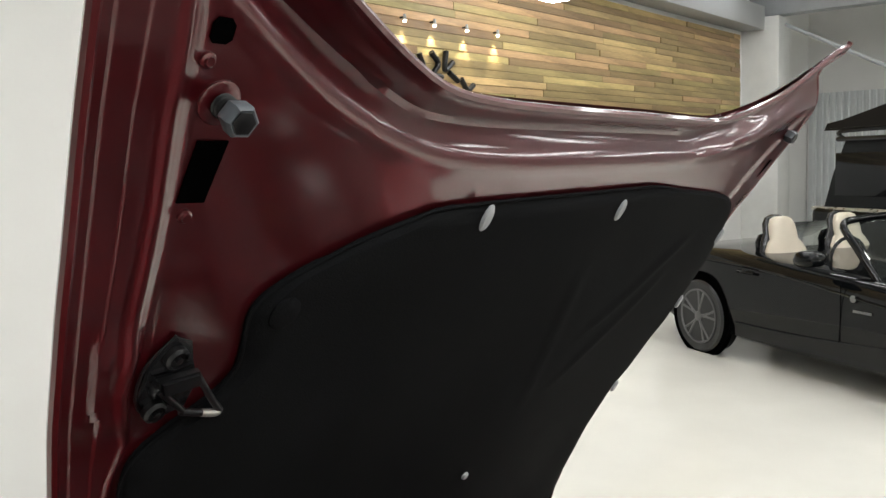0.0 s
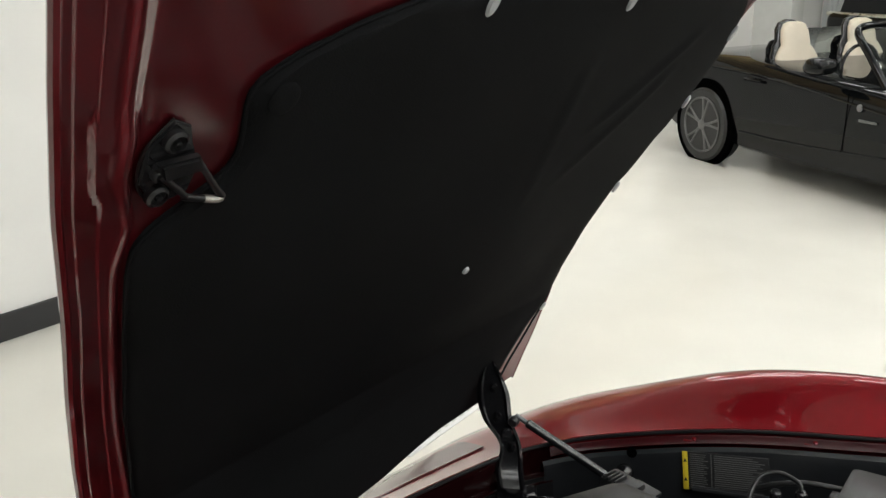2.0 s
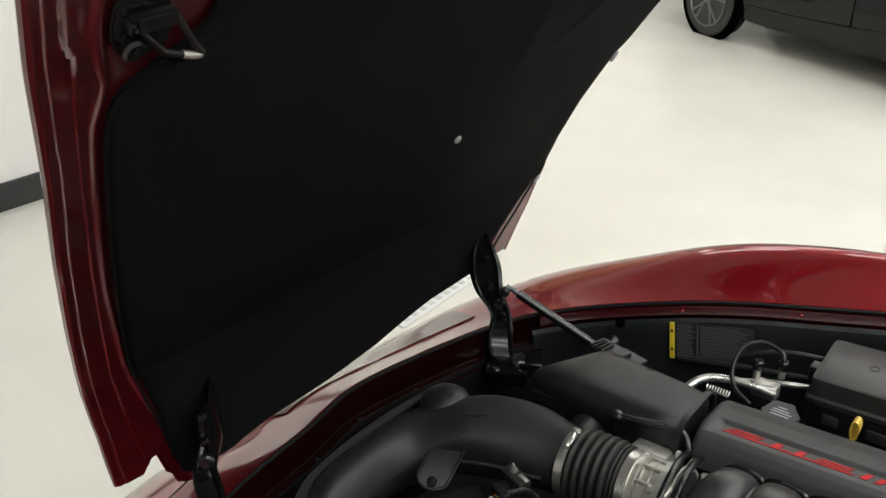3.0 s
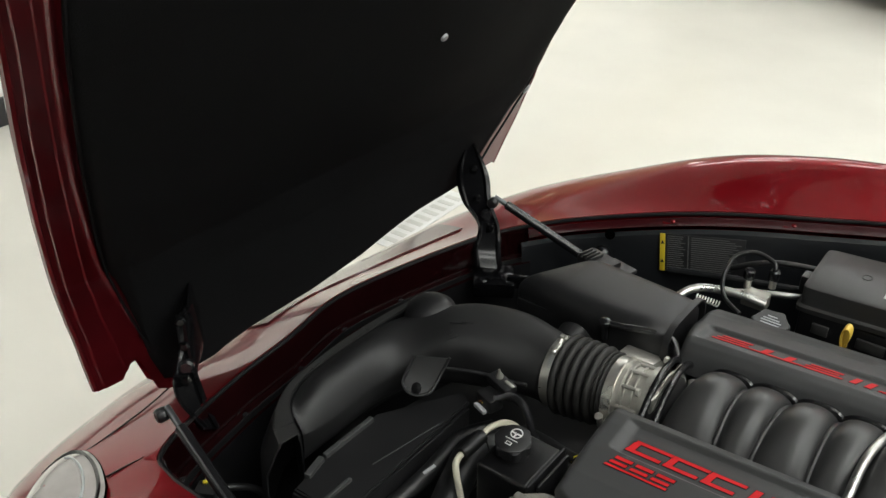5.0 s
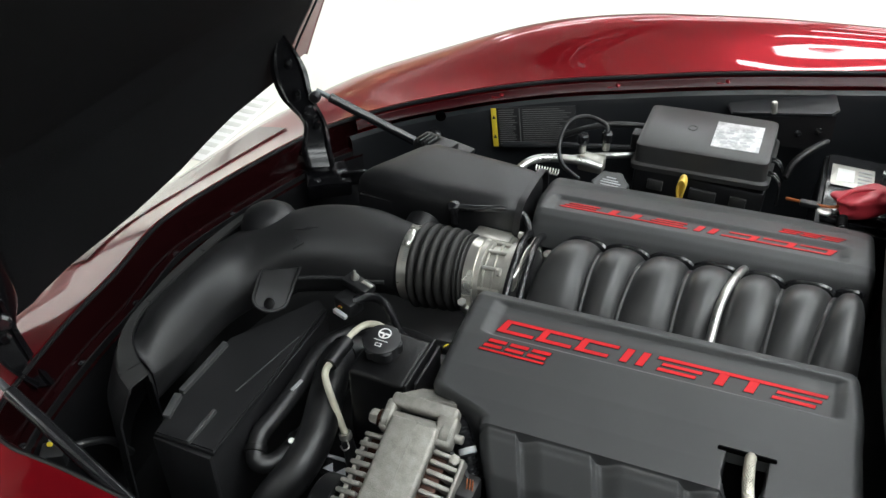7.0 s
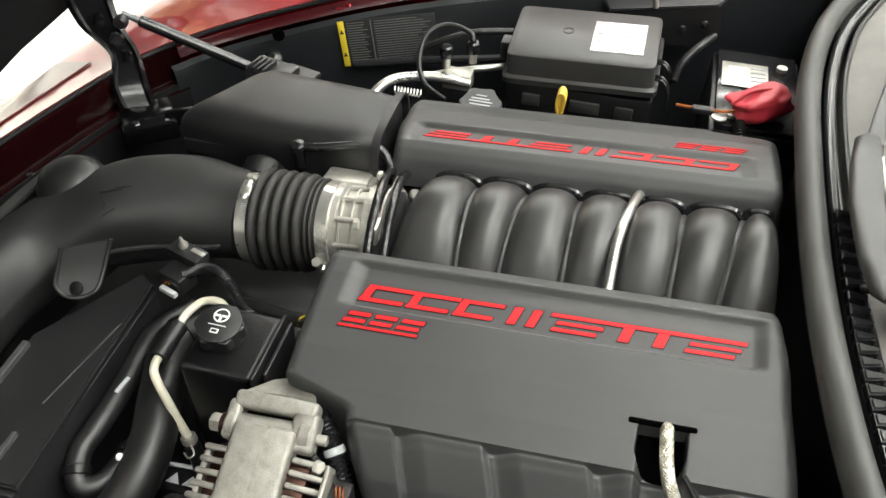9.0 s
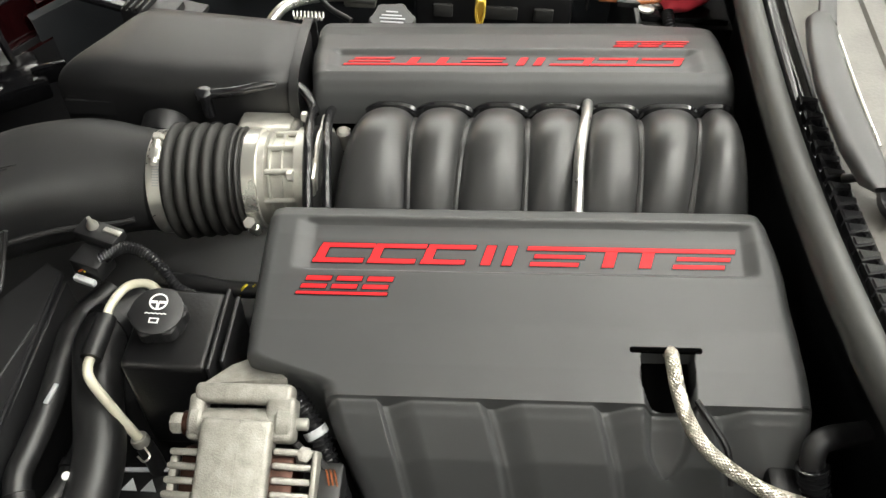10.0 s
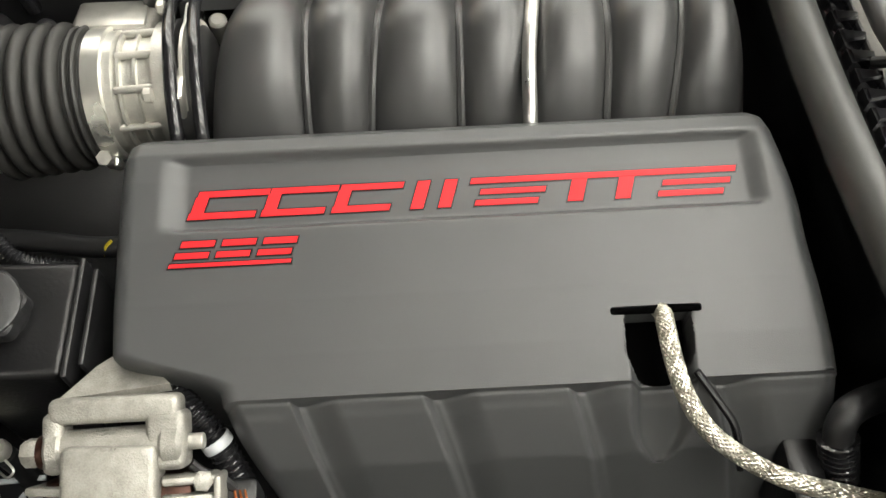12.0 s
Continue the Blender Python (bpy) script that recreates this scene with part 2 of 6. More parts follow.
def sheet(rows, thick=0.0, closed=False):
    """A surface through rows of points; thick gives it depth along its normals."""
    bm = bmesh.new()
    v = [[bm.verts.new(p) for p in row] for row in rows]
    n = len(rows[0])
    for a, b in zip(v, v[1:]):
        for k in range(n if closed else n - 1):
            bm.faces.new((a[k], a[(k + 1) % n], b[(k + 1) % n], b[k]))
    if thick:
        bmesh.ops.recalc_face_normals(bm, faces=bm.faces)
        bmesh.ops.solidify(bm, geom=bm.faces[:], thickness=thick)
    return bm


def prism(outline, depth, m=None, bevel=0.0):
    """A flat outline (x, y) given depth along z."""
    bm = bmesh.new()
    f = bm.faces.new([bm.verts.new((x, y, 0)) for x, y in outline])
    ex = bmesh.ops.extrude_face_region(bm, geom=[f])
    bmesh.ops.translate(bm, vec=(0, 0, depth), verts=[g for g in ex["geom"] if isinstance(g, bmesh.types.BMVert)])
    if bevel:
        bmesh.ops.recalc_face_normals(bm, faces=bm.faces)
        bmesh.ops.bevel(bm, geom=[e for e in bm.edges if abs(e.verts[0].co.z - e.verts[1].co.z) < 1e-6], offset=bevel, segments=2, affect="EDGES")
    return moved(bm, m) if m is not None else bm


def lerp(xs, ys, x):
    return float(np.interp(x, xs, ys))


def smooth(a, b, x):
    t = min(1, max(0, (x - a) / (b - a)))
    return t * t * (3 - 2 * t)


# ---- the hall ----
X0, X1, Y0, Y1, ZC = -4.04, 7.5, -7.0, 14.0, 4.4
solid("floor", box(((X0 + X1) / 2, (Y0 + Y1) / 2, -0.05), (X1 - X0, Y1 - Y0, 0.1), 0), M_FLOOR, "glossy cream epoxy floor of the showroom", "floor", kind="structure")
solid("wall_front", box((X0 - 0.1, (Y0 + Y1) / 2, ZC / 2), (0.2, Y1 - Y0, ZC), 0), M_WALL, "plain white painted wall", "wall", kind="structure")
solid("wall_far", box(((X0 + X1) / 2, Y1 + 0.1, ZC / 2), (X1 - X0, 0.2, ZC), 0), M_WALL, "light grey end wall of the hall", "wall", kind="structure")
solid("wall_back", box((X1 + 0.1, (Y0 + Y1) / 2, ZC / 2), (0.2, Y1 - Y0, ZC), 0), M_WALL, "plain white wall", "wall", kind="structure")
# out of view; grey was chosen only to lessen bounce onto the engine cover
solid("wall_near", box(((X0 + X1) / 2, Y0 - 0.1, ZC / 2), (X1 - X0, 0.2, ZC), 0), M_CEIL, "unseen near wall, grey to cut the light bounced from this side", "wall", kind="structure")
solid("baseboard", box((X0 + 0.012, (Y0 + 3.4) / 2, 0.07), (0.024, 3.4 - Y0, 0.14), 0.004), M_SKIRT, "black skirting board along the white wall", "baseboard", kind="structure")


def ceiling():
    bm = box(((X0 + X1) / 2, (Y0 + Y1) / 2, ZC + 0.1), (X1 - X0, Y1 - Y0, 0.2), 0)
    y = Y0 + 1.0
    while y < Y1:
        bm = joined(bm, box(((X0 + X1) / 2, y, ZC - 0.12), (X1 - X0, 0.10, 0.24), 0))
        y += 3.0
    return bm


solid("ceiling", ceiling(), M_CEIL, "grey metal ceiling with steel beams", "ceiling", kind="structure")

lamp = thing("ceiling_light", (0, 0, ZC - 0.32), "long white ceiling light panel", "lamp", "ceiling lights")
part("housing", box((0, 0, ZC - 0.30), (1.5, 0.24, 0.05), 0.005), M_STEEL, lamp)
for hy in (-0.6, 0.6):
    part("hanger", cyl((hy, 0, ZC - 0.28), (hy, 0, ZC + 0.02), 0.008, seg=8), M_STEEL, lamp)
part("diffuser", box((0, 0, ZC - 0.333), (1.44, 0.20, 0.014), 0.004), M_LIGHT, lamp)
ROWS_FRONT, ROWS_REAR = (-2.6, -1.3, 4.4, 6.0, 7.6, 9.4), (-4.6, -2.8, -1.5, -0.7, 0.1, 1.1, 2.4, 4.0, 5.6, 7.5, 9.6)
for lx, rows in ((-2.7, ROWS_FRONT), (-0.6, (3.6, 5.2, 7.0, 9.0)), (1.15, ROWS_REAR[1:]), (3.4, ROWS_REAR[2:]), (5.6, ROWS_REAR[1:])):
    for ly in rows:
        if (lx, ly) != (1.15, 0.1):
            copy_thing(lamp, Matrix.Translation((lx, ly, ZC - 0.32)))
lamp.matrix_basis = Matrix.Translation((1.15, 0.1, ZC - 0.32))


# ---- the red car: body shell round the engine bay ----
YC = 0.32
# edge of the opening, from the rear of the near side over the nose to the rear of the far side
RIM = [
    (0.75, -0.4, 0.9), (0.35, -0.37, 0.85), (-0.2, -0.33, 0.79), (-0.59, -0.284, 0.73),
    (-0.722, -0.273, 0.711), (-0.786, -0.238, 0.707), (-0.818, -0.075, 0.717), (-0.832, 0.07, 0.72),
    (-0.854, 0.21, 0.72), (-0.832, 0.36, 0.72), (-0.785, 0.55, 0.718), (-0.746, 0.655, 0.715),
    (-0.647, 0.752, 0.73), (-0.476, 0.836, 0.765), (-0.33, 0.9, 0.785), (-0.175, 0.955, 0.8),
    (-0.04, 0.995, 0.815), (0.132, 1.04, 0.83), (0.4, 1.09, 0.855), (0.8, 1.12, 0.89),
]
STATION = [0, 2, 3, 4, 5, 8, 9, 10, 11, 12, 13, 14, 15, 17, 19]
CROWN_OUT = [0.10, 0.12, 0.12, 0.15, 0.235, 0.278, 0.265, 0.21, 0.18, 0.21, 0.185, 0.165, 0.14, 0.09, 0.06]
CROWN_UP = [0.0, 0.02, 0.003, -0.036, -0.108, -0.163, -0.155, -0.090, -0.040, -0.008, 0.032, 0.061, 0.074, 0.070, 0.02]
LIP = spline(RIM, 6)


def outward(i):
    """Level direction away from the opening."""
    d = LIP[min(i + 3, len(LIP) - 1)] - LIP[max(i - 3, 0)]
    return Vector((d.y, -d.x, 0)).normalized() * -1


def soft(xs, ys, x, r=0.5):
    """Piecewise line, rounded over a span of r each way."""
    return sum(lerp(xs, ys, x + r * k) * w for k, w in ((-1, 0.1), (-0.5, 0.25), (0, 0.3), (0.5, 0.25), (1, 0.1)))


CROWN, SHOULDER, FOOT = [], [], []
for i, p in enumerate(LIP):
    n = outward(i)
    out, up = soft(STATION, CROWN_OUT, i / 6), soft(STATION, CROWN_UP, i / 6)
    CROWN.append(p + n * out + Vector((0, 0, up)))
    SHOULDER.append(CROWN[-1] + n * 0.13 + Vector((0, 0, -0.135)))
    FOOT.append(SHOULDER[-1] + n * 0.05 + Vector((0, 0, -0.34)))


def shell_rows():
    rows = []
    for a, b, c, d in zip(LIP, CROWN, SHOULDER, FOOT):
        rows.append([a + Vector((0, 0, -0.016)), a + Vector((0, 0, -0.003))] + spline([a, b, c, d], 8))
    return rows


car = thing("sports_car", (0, YC, 0), "dark red metallic sports car with its hood open", "car")
body = part("front_body", sheet(shell_rows(), 0.004), M_RED, car, "glossy dark red front fenders and nose")


def inward(i, by, down):
    a, b = LIP[i], CROWN[i]
    d = Vector((a.x - b.x, a.y - b.y, 0)).normalized()
    return a + d * by + Vector((0, 0, -down))


n_lip = range(len(LIP))
part("weatherstrip", tube([inward(i, 0.004, 0.004) for i in n_lip], 0.0042, 8, 1), M_BAY, car, "black rubber seal along the opening")
def flange(i0, i1, steps, material, label):
    part("flange", sheet([[inward(i, by, down) for by, down in steps] for i in range(i0, min(i1 + 1, len(LIP)))], 0.003), material, car, label)


NARROW = ((0.004, 0.014), (0.008, 0.018), (0.014, 0.020), (0.018, 0.026))
WIDE = ((0.004, 0.008), (0.006, 0.016), (0.009, 0.045), (0.014, 0.066), (0.030, 0.072), (0.034, 0.080))
flange(0, 26, NARROW, M_FLANGE, "narrow red painted flange below the seal, darkened for shade")
flange(26, 68, WIDE, M_LIP, "red painted lip behind the nose, darkened for shade")
flange(68, len(LIP), NARROW, M_FLANGE, "narrow red painted flange below the seal, darkened for shade")
for i in range(30, 66, 6):
    p = inward(i, 0.024, 0.068)
    part("flange_clip", lathe([(0.006, 0), (0.006, 0.002), (0.003, 0.004)], p, (0, 0, 1), 12), M_GLOSS, car)
SHELL_ROWS = shell_rows()
part("nose_strip", sheet([[SHELL_ROWS[i][2 + k] + Vector((0, 0, 0.004)) for k in (3, 4, 5, 6, 7)] for i in range(45, 63)], 0.002), M_REDIN, car, "dark strip let into the nose under the hood")
# reflections along the strip's edge, drawn as short bright tubes
for i in (45, 48, 52, 56):
    part("strip_glint", tube([SHELL_ROWS[i + k][9] + Vector((0, 0, 0.005)) for k in range(3)], 0.0018, 8, 2), M_CHROME, car, "bright dash standing in for a reflection on the strip's edge")
part("apron", sheet([[inward(i, 0.019, 0.034), inward(i, 0.029, 0.040), inward(i, 0.034, 0.056), inward(i, 0.04, 0.14), inward(i, 0.07, 0.26), inward(i, 0.10, 0.36)] for i in range(67, len(LIP))], 0.004), M_APRON, car, "matt black inner fender apron")
part("nose_apron", sheet([[inward(i, 0.028, 0.066), inward(i, 0.032, 0.08), inward(i, 0.04, 0.14), inward(i, 0.07, 0.26), inward(i, 0.10, 0.36)] for i in range(0, 69)], 0.004), M_BAY, car, "black panel under the nose lip")
part("bay_floor", box((-0.05, YC, 0.42), (1.7, 1.7, 0.02), 0.004), M_BAY, car, "dark floor of the engine bay")
part("bulkhead", box((0.40, YC, 0.62), (0.02, 1.5, 0.42), 0.004), M_BAY, car, "black bulkhead behind the engine")

# screws on the flange
for i in range(70, len(LIP) - 8, 9):
    p = inward(i, 0.012, 0.020)
    q = inward(i + 1, 0.016, 0.020) - inward(i - 1, 0.016, 0.020)
    part("flange_tab", box(p + Vector((0, 0, -0.002)), (0.045, 0.012, 0.005), 0.002, Matrix.Rotation(math.atan2(q.y, q.x), 4, "Z")), M_RED, car)
    part("flange_screw", lathe([(0.006, 0), (0.006, 0.003), (0.004, 0.005)], p, (0, 0, 1), 10), M_RED, car)

# ---- the hood ----
UB = Vector((-0.980, 0, 0.850))
UD = Vector((0.5195, 0, 0.8545)).normalized()
UN = Vector((UD.z, 0, -UD.x))
UL = [-0.24, -0.14, -0.04, 0.04, 0.12, 0.20, 0.30]
HX = [-0.938, -0.938, -0.938, -0.932, -0.914, -0.876, -0.824]
HZ = [0.600, 0.700, 0.800, 0.880, 0.955, 1.021, 1.106]


def hood_pt(u, v, w=0.0):
    """A place on the hood: u up along it, v across from its middle, w off its underside."""
    if u < 0.30:
        p = Vector((lerp(UL, HX, u), 0, lerp(UL, HZ, u)))
        k = smooth(0.30, 0.0, u)
        n = (UN * (1 - k) + Vector((1, 0, -0.05)) * k).normalized()
    else:
        p, n = UB + UD * u, UN
    q = p + n * w
    return Vector((q.x, YC + v, q.z))


RIM_V = [-0.95, -0.80, -0.67, -0.554, -0.463, -0.369, -0.25, -0.124, 0.2, 0.435, 0.55, 0.68, 0.80, 0.97, 1.0]
RIM_U = [1.40, 1.355, 1.30, 1.239, 1.194, 1.156, 1.145, 1.142, 1.137, 1.132, 1.155, 1.195, 1.24, 1.318, 1.325]
BEAM_V = [-0.80, -0.67, -0.563, -0.45, -0.34, -0.20, -0.057, 0.323, 0.45, 0.536, 0.70, 0.9, 1.0]
BEAM_U = [1.30, 1.224, 1.153, 1.107, 1.076, 1.066, 1.063, 1.061, 1.070, 1.084, 1.118, 1.163, 1.185]
NEAR_U = [-0.14, -0.10, 0.014, 0.12, 0.321, 0.487, 0.635, 0.794, 0.937, 1.01, 1.123, 1.206, 1.36]
NEAR_V = [-0.557, -0.564, -0.575, -0.593, -0.638, -0.671, -0.696, -0.728, -0.749, -0.758, -0.773, -0.782, -0.797]
FAR_U = [-0.14, -0.04, 0.03, 0.118, 0.2, 0.3, 0.45, 0.567, 0.72, 0.9, 1.0, 1.1, 1.19, 1.33]
FAR_V = [0.50, 0.60, 0.66, 0.700, 0.672, 0.655, 0.675, 0.712, 0.765, 0.812, 0.870, 0.945, 0.985, 0.985]
FOOT_V = [-0.60, -0.518, -0.500, -0.484, -0.462, -0.44, -0.40, -0.33, -0.26, -0.10, 0.04, 0.23, 0.35, 0.9]
FOOT_U = [-0.098, -0.104, -0.080, -0.080, -0.158, -0.172, -0.172, -0.145, -0.135, -0.132, -0.123, -0.100, -0.094, -0.094]
CREASE_U = [-0.14, 0.088, 0.282, 0.436, 0.611, 0.731, 0.80, 0.826, 0.895, 0.912, 1.025, 1.126, 1.214, 1.36]
CREASE_V = [-0.500, -0.542, -0.588, -0.624, -0.659, -0.682, -0.692, -0.706, -0.717, -0.711, -0.723, -0.737, -0.744, -0.760]
BEAD_U = [-0.14, 0.0, 0.165, 0.395, 0.477, 0.604, 0.708, 0.764, 0.784, 0.839, 0.878, 0.925, 0.993, 1.05, 1.127, 1.175, 1.36]
BEAD_V = [-0.430, -0.480, -0.535, -0.599, -0.617, -0.643, -0.660, -0.652, -0.662, -0.678, -0.676, -0.682, -0.686, -0.692, -0.703, -0.706, -0.735]


def hood_w(u, v):
    """Relief of the inner panel: top channel, rolled bead, creased flange of the near side."""
    ub, ur = soft(BEAM_V, BEAM_U, v, 0.07), soft(RIM_V, RIM_U, v, 0.05)
    w = 0.0
    if u > ub:
        f = min(1.0, (u - ub) / max(0.02, ur - ub))
        w -= 0.034 * (smooth(0.0, 0.50, f) - smooth(0.46, 1.0, f) * 0.9)
    w += 0.0030 * math.exp(-((u - ub + 0.004) / 0.010) ** 2)
    nv, cv, bv = lerp(NEAR_U, NEAR_V, u), lerp(CREASE_U, CREASE_V, u), soft(BEAD_U, BEAD_V, u, 0.02)
    wide = 0.0045 + 0.006 * smooth(0.75, 0.85, u)
    w += 0.0048 * math.exp(-((v - bv) / wide) ** 2) + 0.002 * smooth(bv + 0.004, bv - 0.004, v)
    w -= 0.0016 * smooth(cv + 0.0012, cv - 0.0012, v) + 0.002 * smooth(nv + 0.0132, nv + 0.0110, v)
    w += 0.006 * math.exp(-(((u - 0.845) / 0.055) ** 6)) * smooth(bv + 0.012, bv, v) * smooth(cv - 0.001, cv + 0.003, v)
    kv = soft((0.88, 0.975, 1.042, 1.116, 1.20), (0.69, 0.722, 0.768, 0.880, 0.985), u, 0.04)
    w += 0.005 * smooth(kv - 0.030, kv + 0.010, v) * smooth(0.90, 0.98, u) * smooth(ub + 0.004, ub - 0.025, u)
    if v > 0.62:
        w -= 0.022 * smooth(0.62, 1.0, v)
    return w


def hood_grid(off, nu=150, nv=100, strip=64):
    rows = []
    for j in range(nv + strip + 1):
        row = []
        for i in range(nu + 1):
            a = i / nu
            u = a * 1.20
            for _ in range(3):
                v0, v2 = lerp(NEAR_U, NEAR_V, u), soft(FAR_U, FAR_V, u, 0.05)
                v1 = lerp(BEAD_U, BEAD_V, u) + 0.028
                v = v0 + (v1 - v0) * j / strip if j < strip else v1 + (v2 - v1) * (j - strip) / nv
                top = soft(RIM_V, RIM_U, v, 0.05)
                low = lerp(FOOT_V, FOOT_U, v)
                u = low + a * (top - low)
            row.append(hood_pt(u, v, off(u, v)))
        rows.append(row)
    return rows


hood = thing("hood", (-0.93, YC, 0.74), "dark red sports car hood tilted open on its front hinges", "car hood")
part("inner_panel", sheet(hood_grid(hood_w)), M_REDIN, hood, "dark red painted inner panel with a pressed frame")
part("outer_skin", sheet(hood_grid(lambda u, v: min(hood_w(u, v), 0) - 0.012 - 0.02 * math.sin(math.pi * min(1, max(0, (v + 0.8) / 1.75))), 60, 50, 14)), M_RED, hood, "glossy dark red outer skin")


def rim_line(side):
    out = []
    if side == "top":
        for k in range(61):
            v = -0.80 + k * (0.99 + 0.80) / 60
            out.append(hood_pt(soft(RIM_V, RIM_U, v, 0.05), v, hood_w(soft(RIM_V, RIM_U, v, 0.05) - 0.002, v) - 0.005))
    else:
        us, vs = (NEAR_U, NEAR_V) if side == "near" else (FAR_U, FAR_V)
        for k in range(61):
            u = -0.098 + k * 1.428 / 60
            v = soft(us, vs, u, 0.05 if side == "far" else 0.01)
            out.append(hood_pt(u, v, hood_w(u, v) - 0.005))
    return out


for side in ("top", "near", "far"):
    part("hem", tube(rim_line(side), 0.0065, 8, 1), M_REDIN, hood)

ML_U = [-0.18, -0.058, 0.077, 0.216, 0.415, 0.60, 0.66, 0.72, 0.75, 0.775, 0.795, 0.815, 0.835, 0.90, 0.928, 0.945, 0.971, 1.007, 1.013, 1.016]
ML_V = [-0.425, -0.466, -0.505, -0.544, -0.593, -0.630, -0.640, -0.648, -0.640, -0.602, -0.565, -0.545, -0.540, -0.553, -0.552, -0.52, -0.451, -0.379, -0.33, -0.22]
MR_U = [-0.10, -0.03, 0.0, 0.05, 0.108, 0.179, 0.35, 0.466, 0.50, 0.53, 0.597, 0.63, 0.70, 0.811, 0.92, 0.955, 0.975, 0.99, 1.0, 1.016]
MR_V = [0.44, 0.53, 0.57, 0.63, 0.668, 0.648, 0.628, 0.640, 0.668, 0.680, 0.700, 0.722, 0.738, 0.762, 0.735, 0.710, 0.66, 0.55, 0.40, 0.26]


def liner_rows(w0, grow=0.0):
    rows = []
    for k in range(141):
        level = -0.115 + k * 1.131 / 140
        a, b = soft(ML_U, ML_V, level, 0.028) - grow, soft(MR_U, MR_V, level, 0.015) + grow
        row = []
        for i in range(81):
            f = i / 80
            v = a + (b - a) * f
            low = max(lerp(FOOT_V, FOOT_U, v), -0.15) + 0.004
            u = low + (1.016 - low) * k / 140
            e = min(f, 1 - f) * (b - a)
            e = min(e, 1.016 - u + 0.002)
            w = w0 * smooth(-0.004, 0.02, e)
            w += 0.010 * noise.noise(Vector((u * 3.5, v * 3.0, 2.0))) * smooth(0.0, 0.15, e)
            # soft folds pressed by the panel behind
            for (u0, v0, du, dv, amp) in ((0.80, 0.42, 0.30, 0.46, 0.006), (0.70, 0.40, 0.34, 0.40, 0.005), (0.72, 0.16, 0.50, -0.06, 0.004)):
                l = math.hypot(du, dv)
                s = ((u - u0) * du + (v - v0) * dv) / l
                d = ((u - u0) * -dv + (v - v0) * du) / l
                w += amp * math.exp(-(d / 0.012) ** 2) * smooth(0.2, 0.1, abs(s))
            row.append(hood_pt(u, v, w))
        rows.append(row)
    return rows


liner = part("liner", sheet(liner_rows(0.016)), M_MAT, hood, "matt black insulation liner with soft folds")
edge = [hood_pt(-0.14 + k * 1.153 / 90, soft(ML_U, ML_V, -0.14 + k * 1.153 / 90, 0.028), 0.006) for k in range(91)]
edge += [hood_pt(1.016, -0.22 + k * 0.48 / 12, 0.006) for k in range(13)]
edge += [hood_pt(1.013 - k * 1.113 / 90, soft(MR_U, MR_V, 1.013 - k * 1.113 / 90, 0.015), 0.006) for k in range(91)]
part("piping", tube(edge, 0.0026, 8, 1), M_MAT, liner, "rolled black edge of the liner")
for u, v, r, m_ in ((1.001, -0.220, 0.017, M_GREYP), (0.984, 0.158, 0.017, M_GREYP), (0.874, 0.725, 0.016, M_GREYP), (0.700, 0.722, 0.015, M_GREYP), (0.479, 0.630, 0.014, M_GREYP), (0.08, 0.63, 0.012, M_GREYP), (0.429, 0.093, 0.008, M_GREYP), (0.908, -0.515, 0.020, M_MAT)):
    n = UN
    part("liner_clip", lathe([(r, 0), (r, 0.002), (r * 0.8, 0.0045), (r * 0.3, 0.005)], hood_pt(u, v, 0.024 if r < 0.01 else 0.016), n, 24, (0.55, 1.15) if m_ is M_GREYP and r > 0.01 else (1, 1)), m_, liner, "round push-in clip")

# ---- the engine ----
SLOPE = Matrix.Translation((0, 0, 0.74)) @ Matrix.Rotation(radians(-3.55), 4, "Y") @ Matrix.Translation((0, 0, -0.74))
TURN_FAR = Matrix.Translation((0.050, 0.616, 0)) @ Matrix.Rotation(math.pi, 4, "Z") @ Matrix.Diagonal((1, 0.877, 1, 1))
COV_Y = [-0.13, -0.11, -0.075, -0.04, -0.012, 0.0, 0.03, 0.07, 0.12, 0.17, 0.195, 0.21, 0.222, 0.232, 0.238]
COV_Z = [0.420, 0.500, 0.618, 0.697, 0.732, 0.743, 0.755, 0.768, 0.779, 0.787, 0.789, 0.784, 0.772, 0.752, 0.735]
RIBS = [-0.165, -0.104, 0.0, 0.110, 0.215, 0.33]


def cov_ends(y):
    a = -0.245 + 0.082 * smooth(0.040, 0.008, y) + 0.055 * smooth(0.012, -0.10, y)
    b = 0.307 - 0.010 * smooth(0.0, 0.12, y) - 0.012 * smooth(0.12, 0.225, y)
    return a, b


def cov_z(x, y):
    z = lerp(COV_Y, COV_Z, y)
    # panel for the badge, let in below the top ridge
    if -0.215 < x < 0.275 and 0.12 < y < 0.20:
        z -= 0.0075 * smooth(0.125, 0.134, y) * smooth(0.1935, 0.188, y) * smooth(-0.213, -0.188, x) * smooth(0.273, 0.255, x)
    # lower skirt with a crease at each rib
    if y < 0.0:
        x = x + 0.42 * y
        crest = sum(math.exp(-((x - q) / 0.0030) ** 2) for q in RIBS[1:-1])
        k = max(i for i in range(len(RIBS)) if RIBS[i] <= max(x, RIBS[0]))
        k = min(k, len(RIBS) - 2)
        t = (x - RIBS[k]) / (RIBS[k + 1] - RIBS[k])
        dep = smooth(0.0006, -0.0016, y)
        z -= dep * (0.0035 + 0.0125 * max(1 - smooth(0.0, 0.30, t), smooth(0.89, 1.0, t)) - 0.0026 * crest * smooth(0.0, -0.006, y) - 0.0010 * math.exp(-((y + 0.004) / 0.0025) ** 2))
    return z


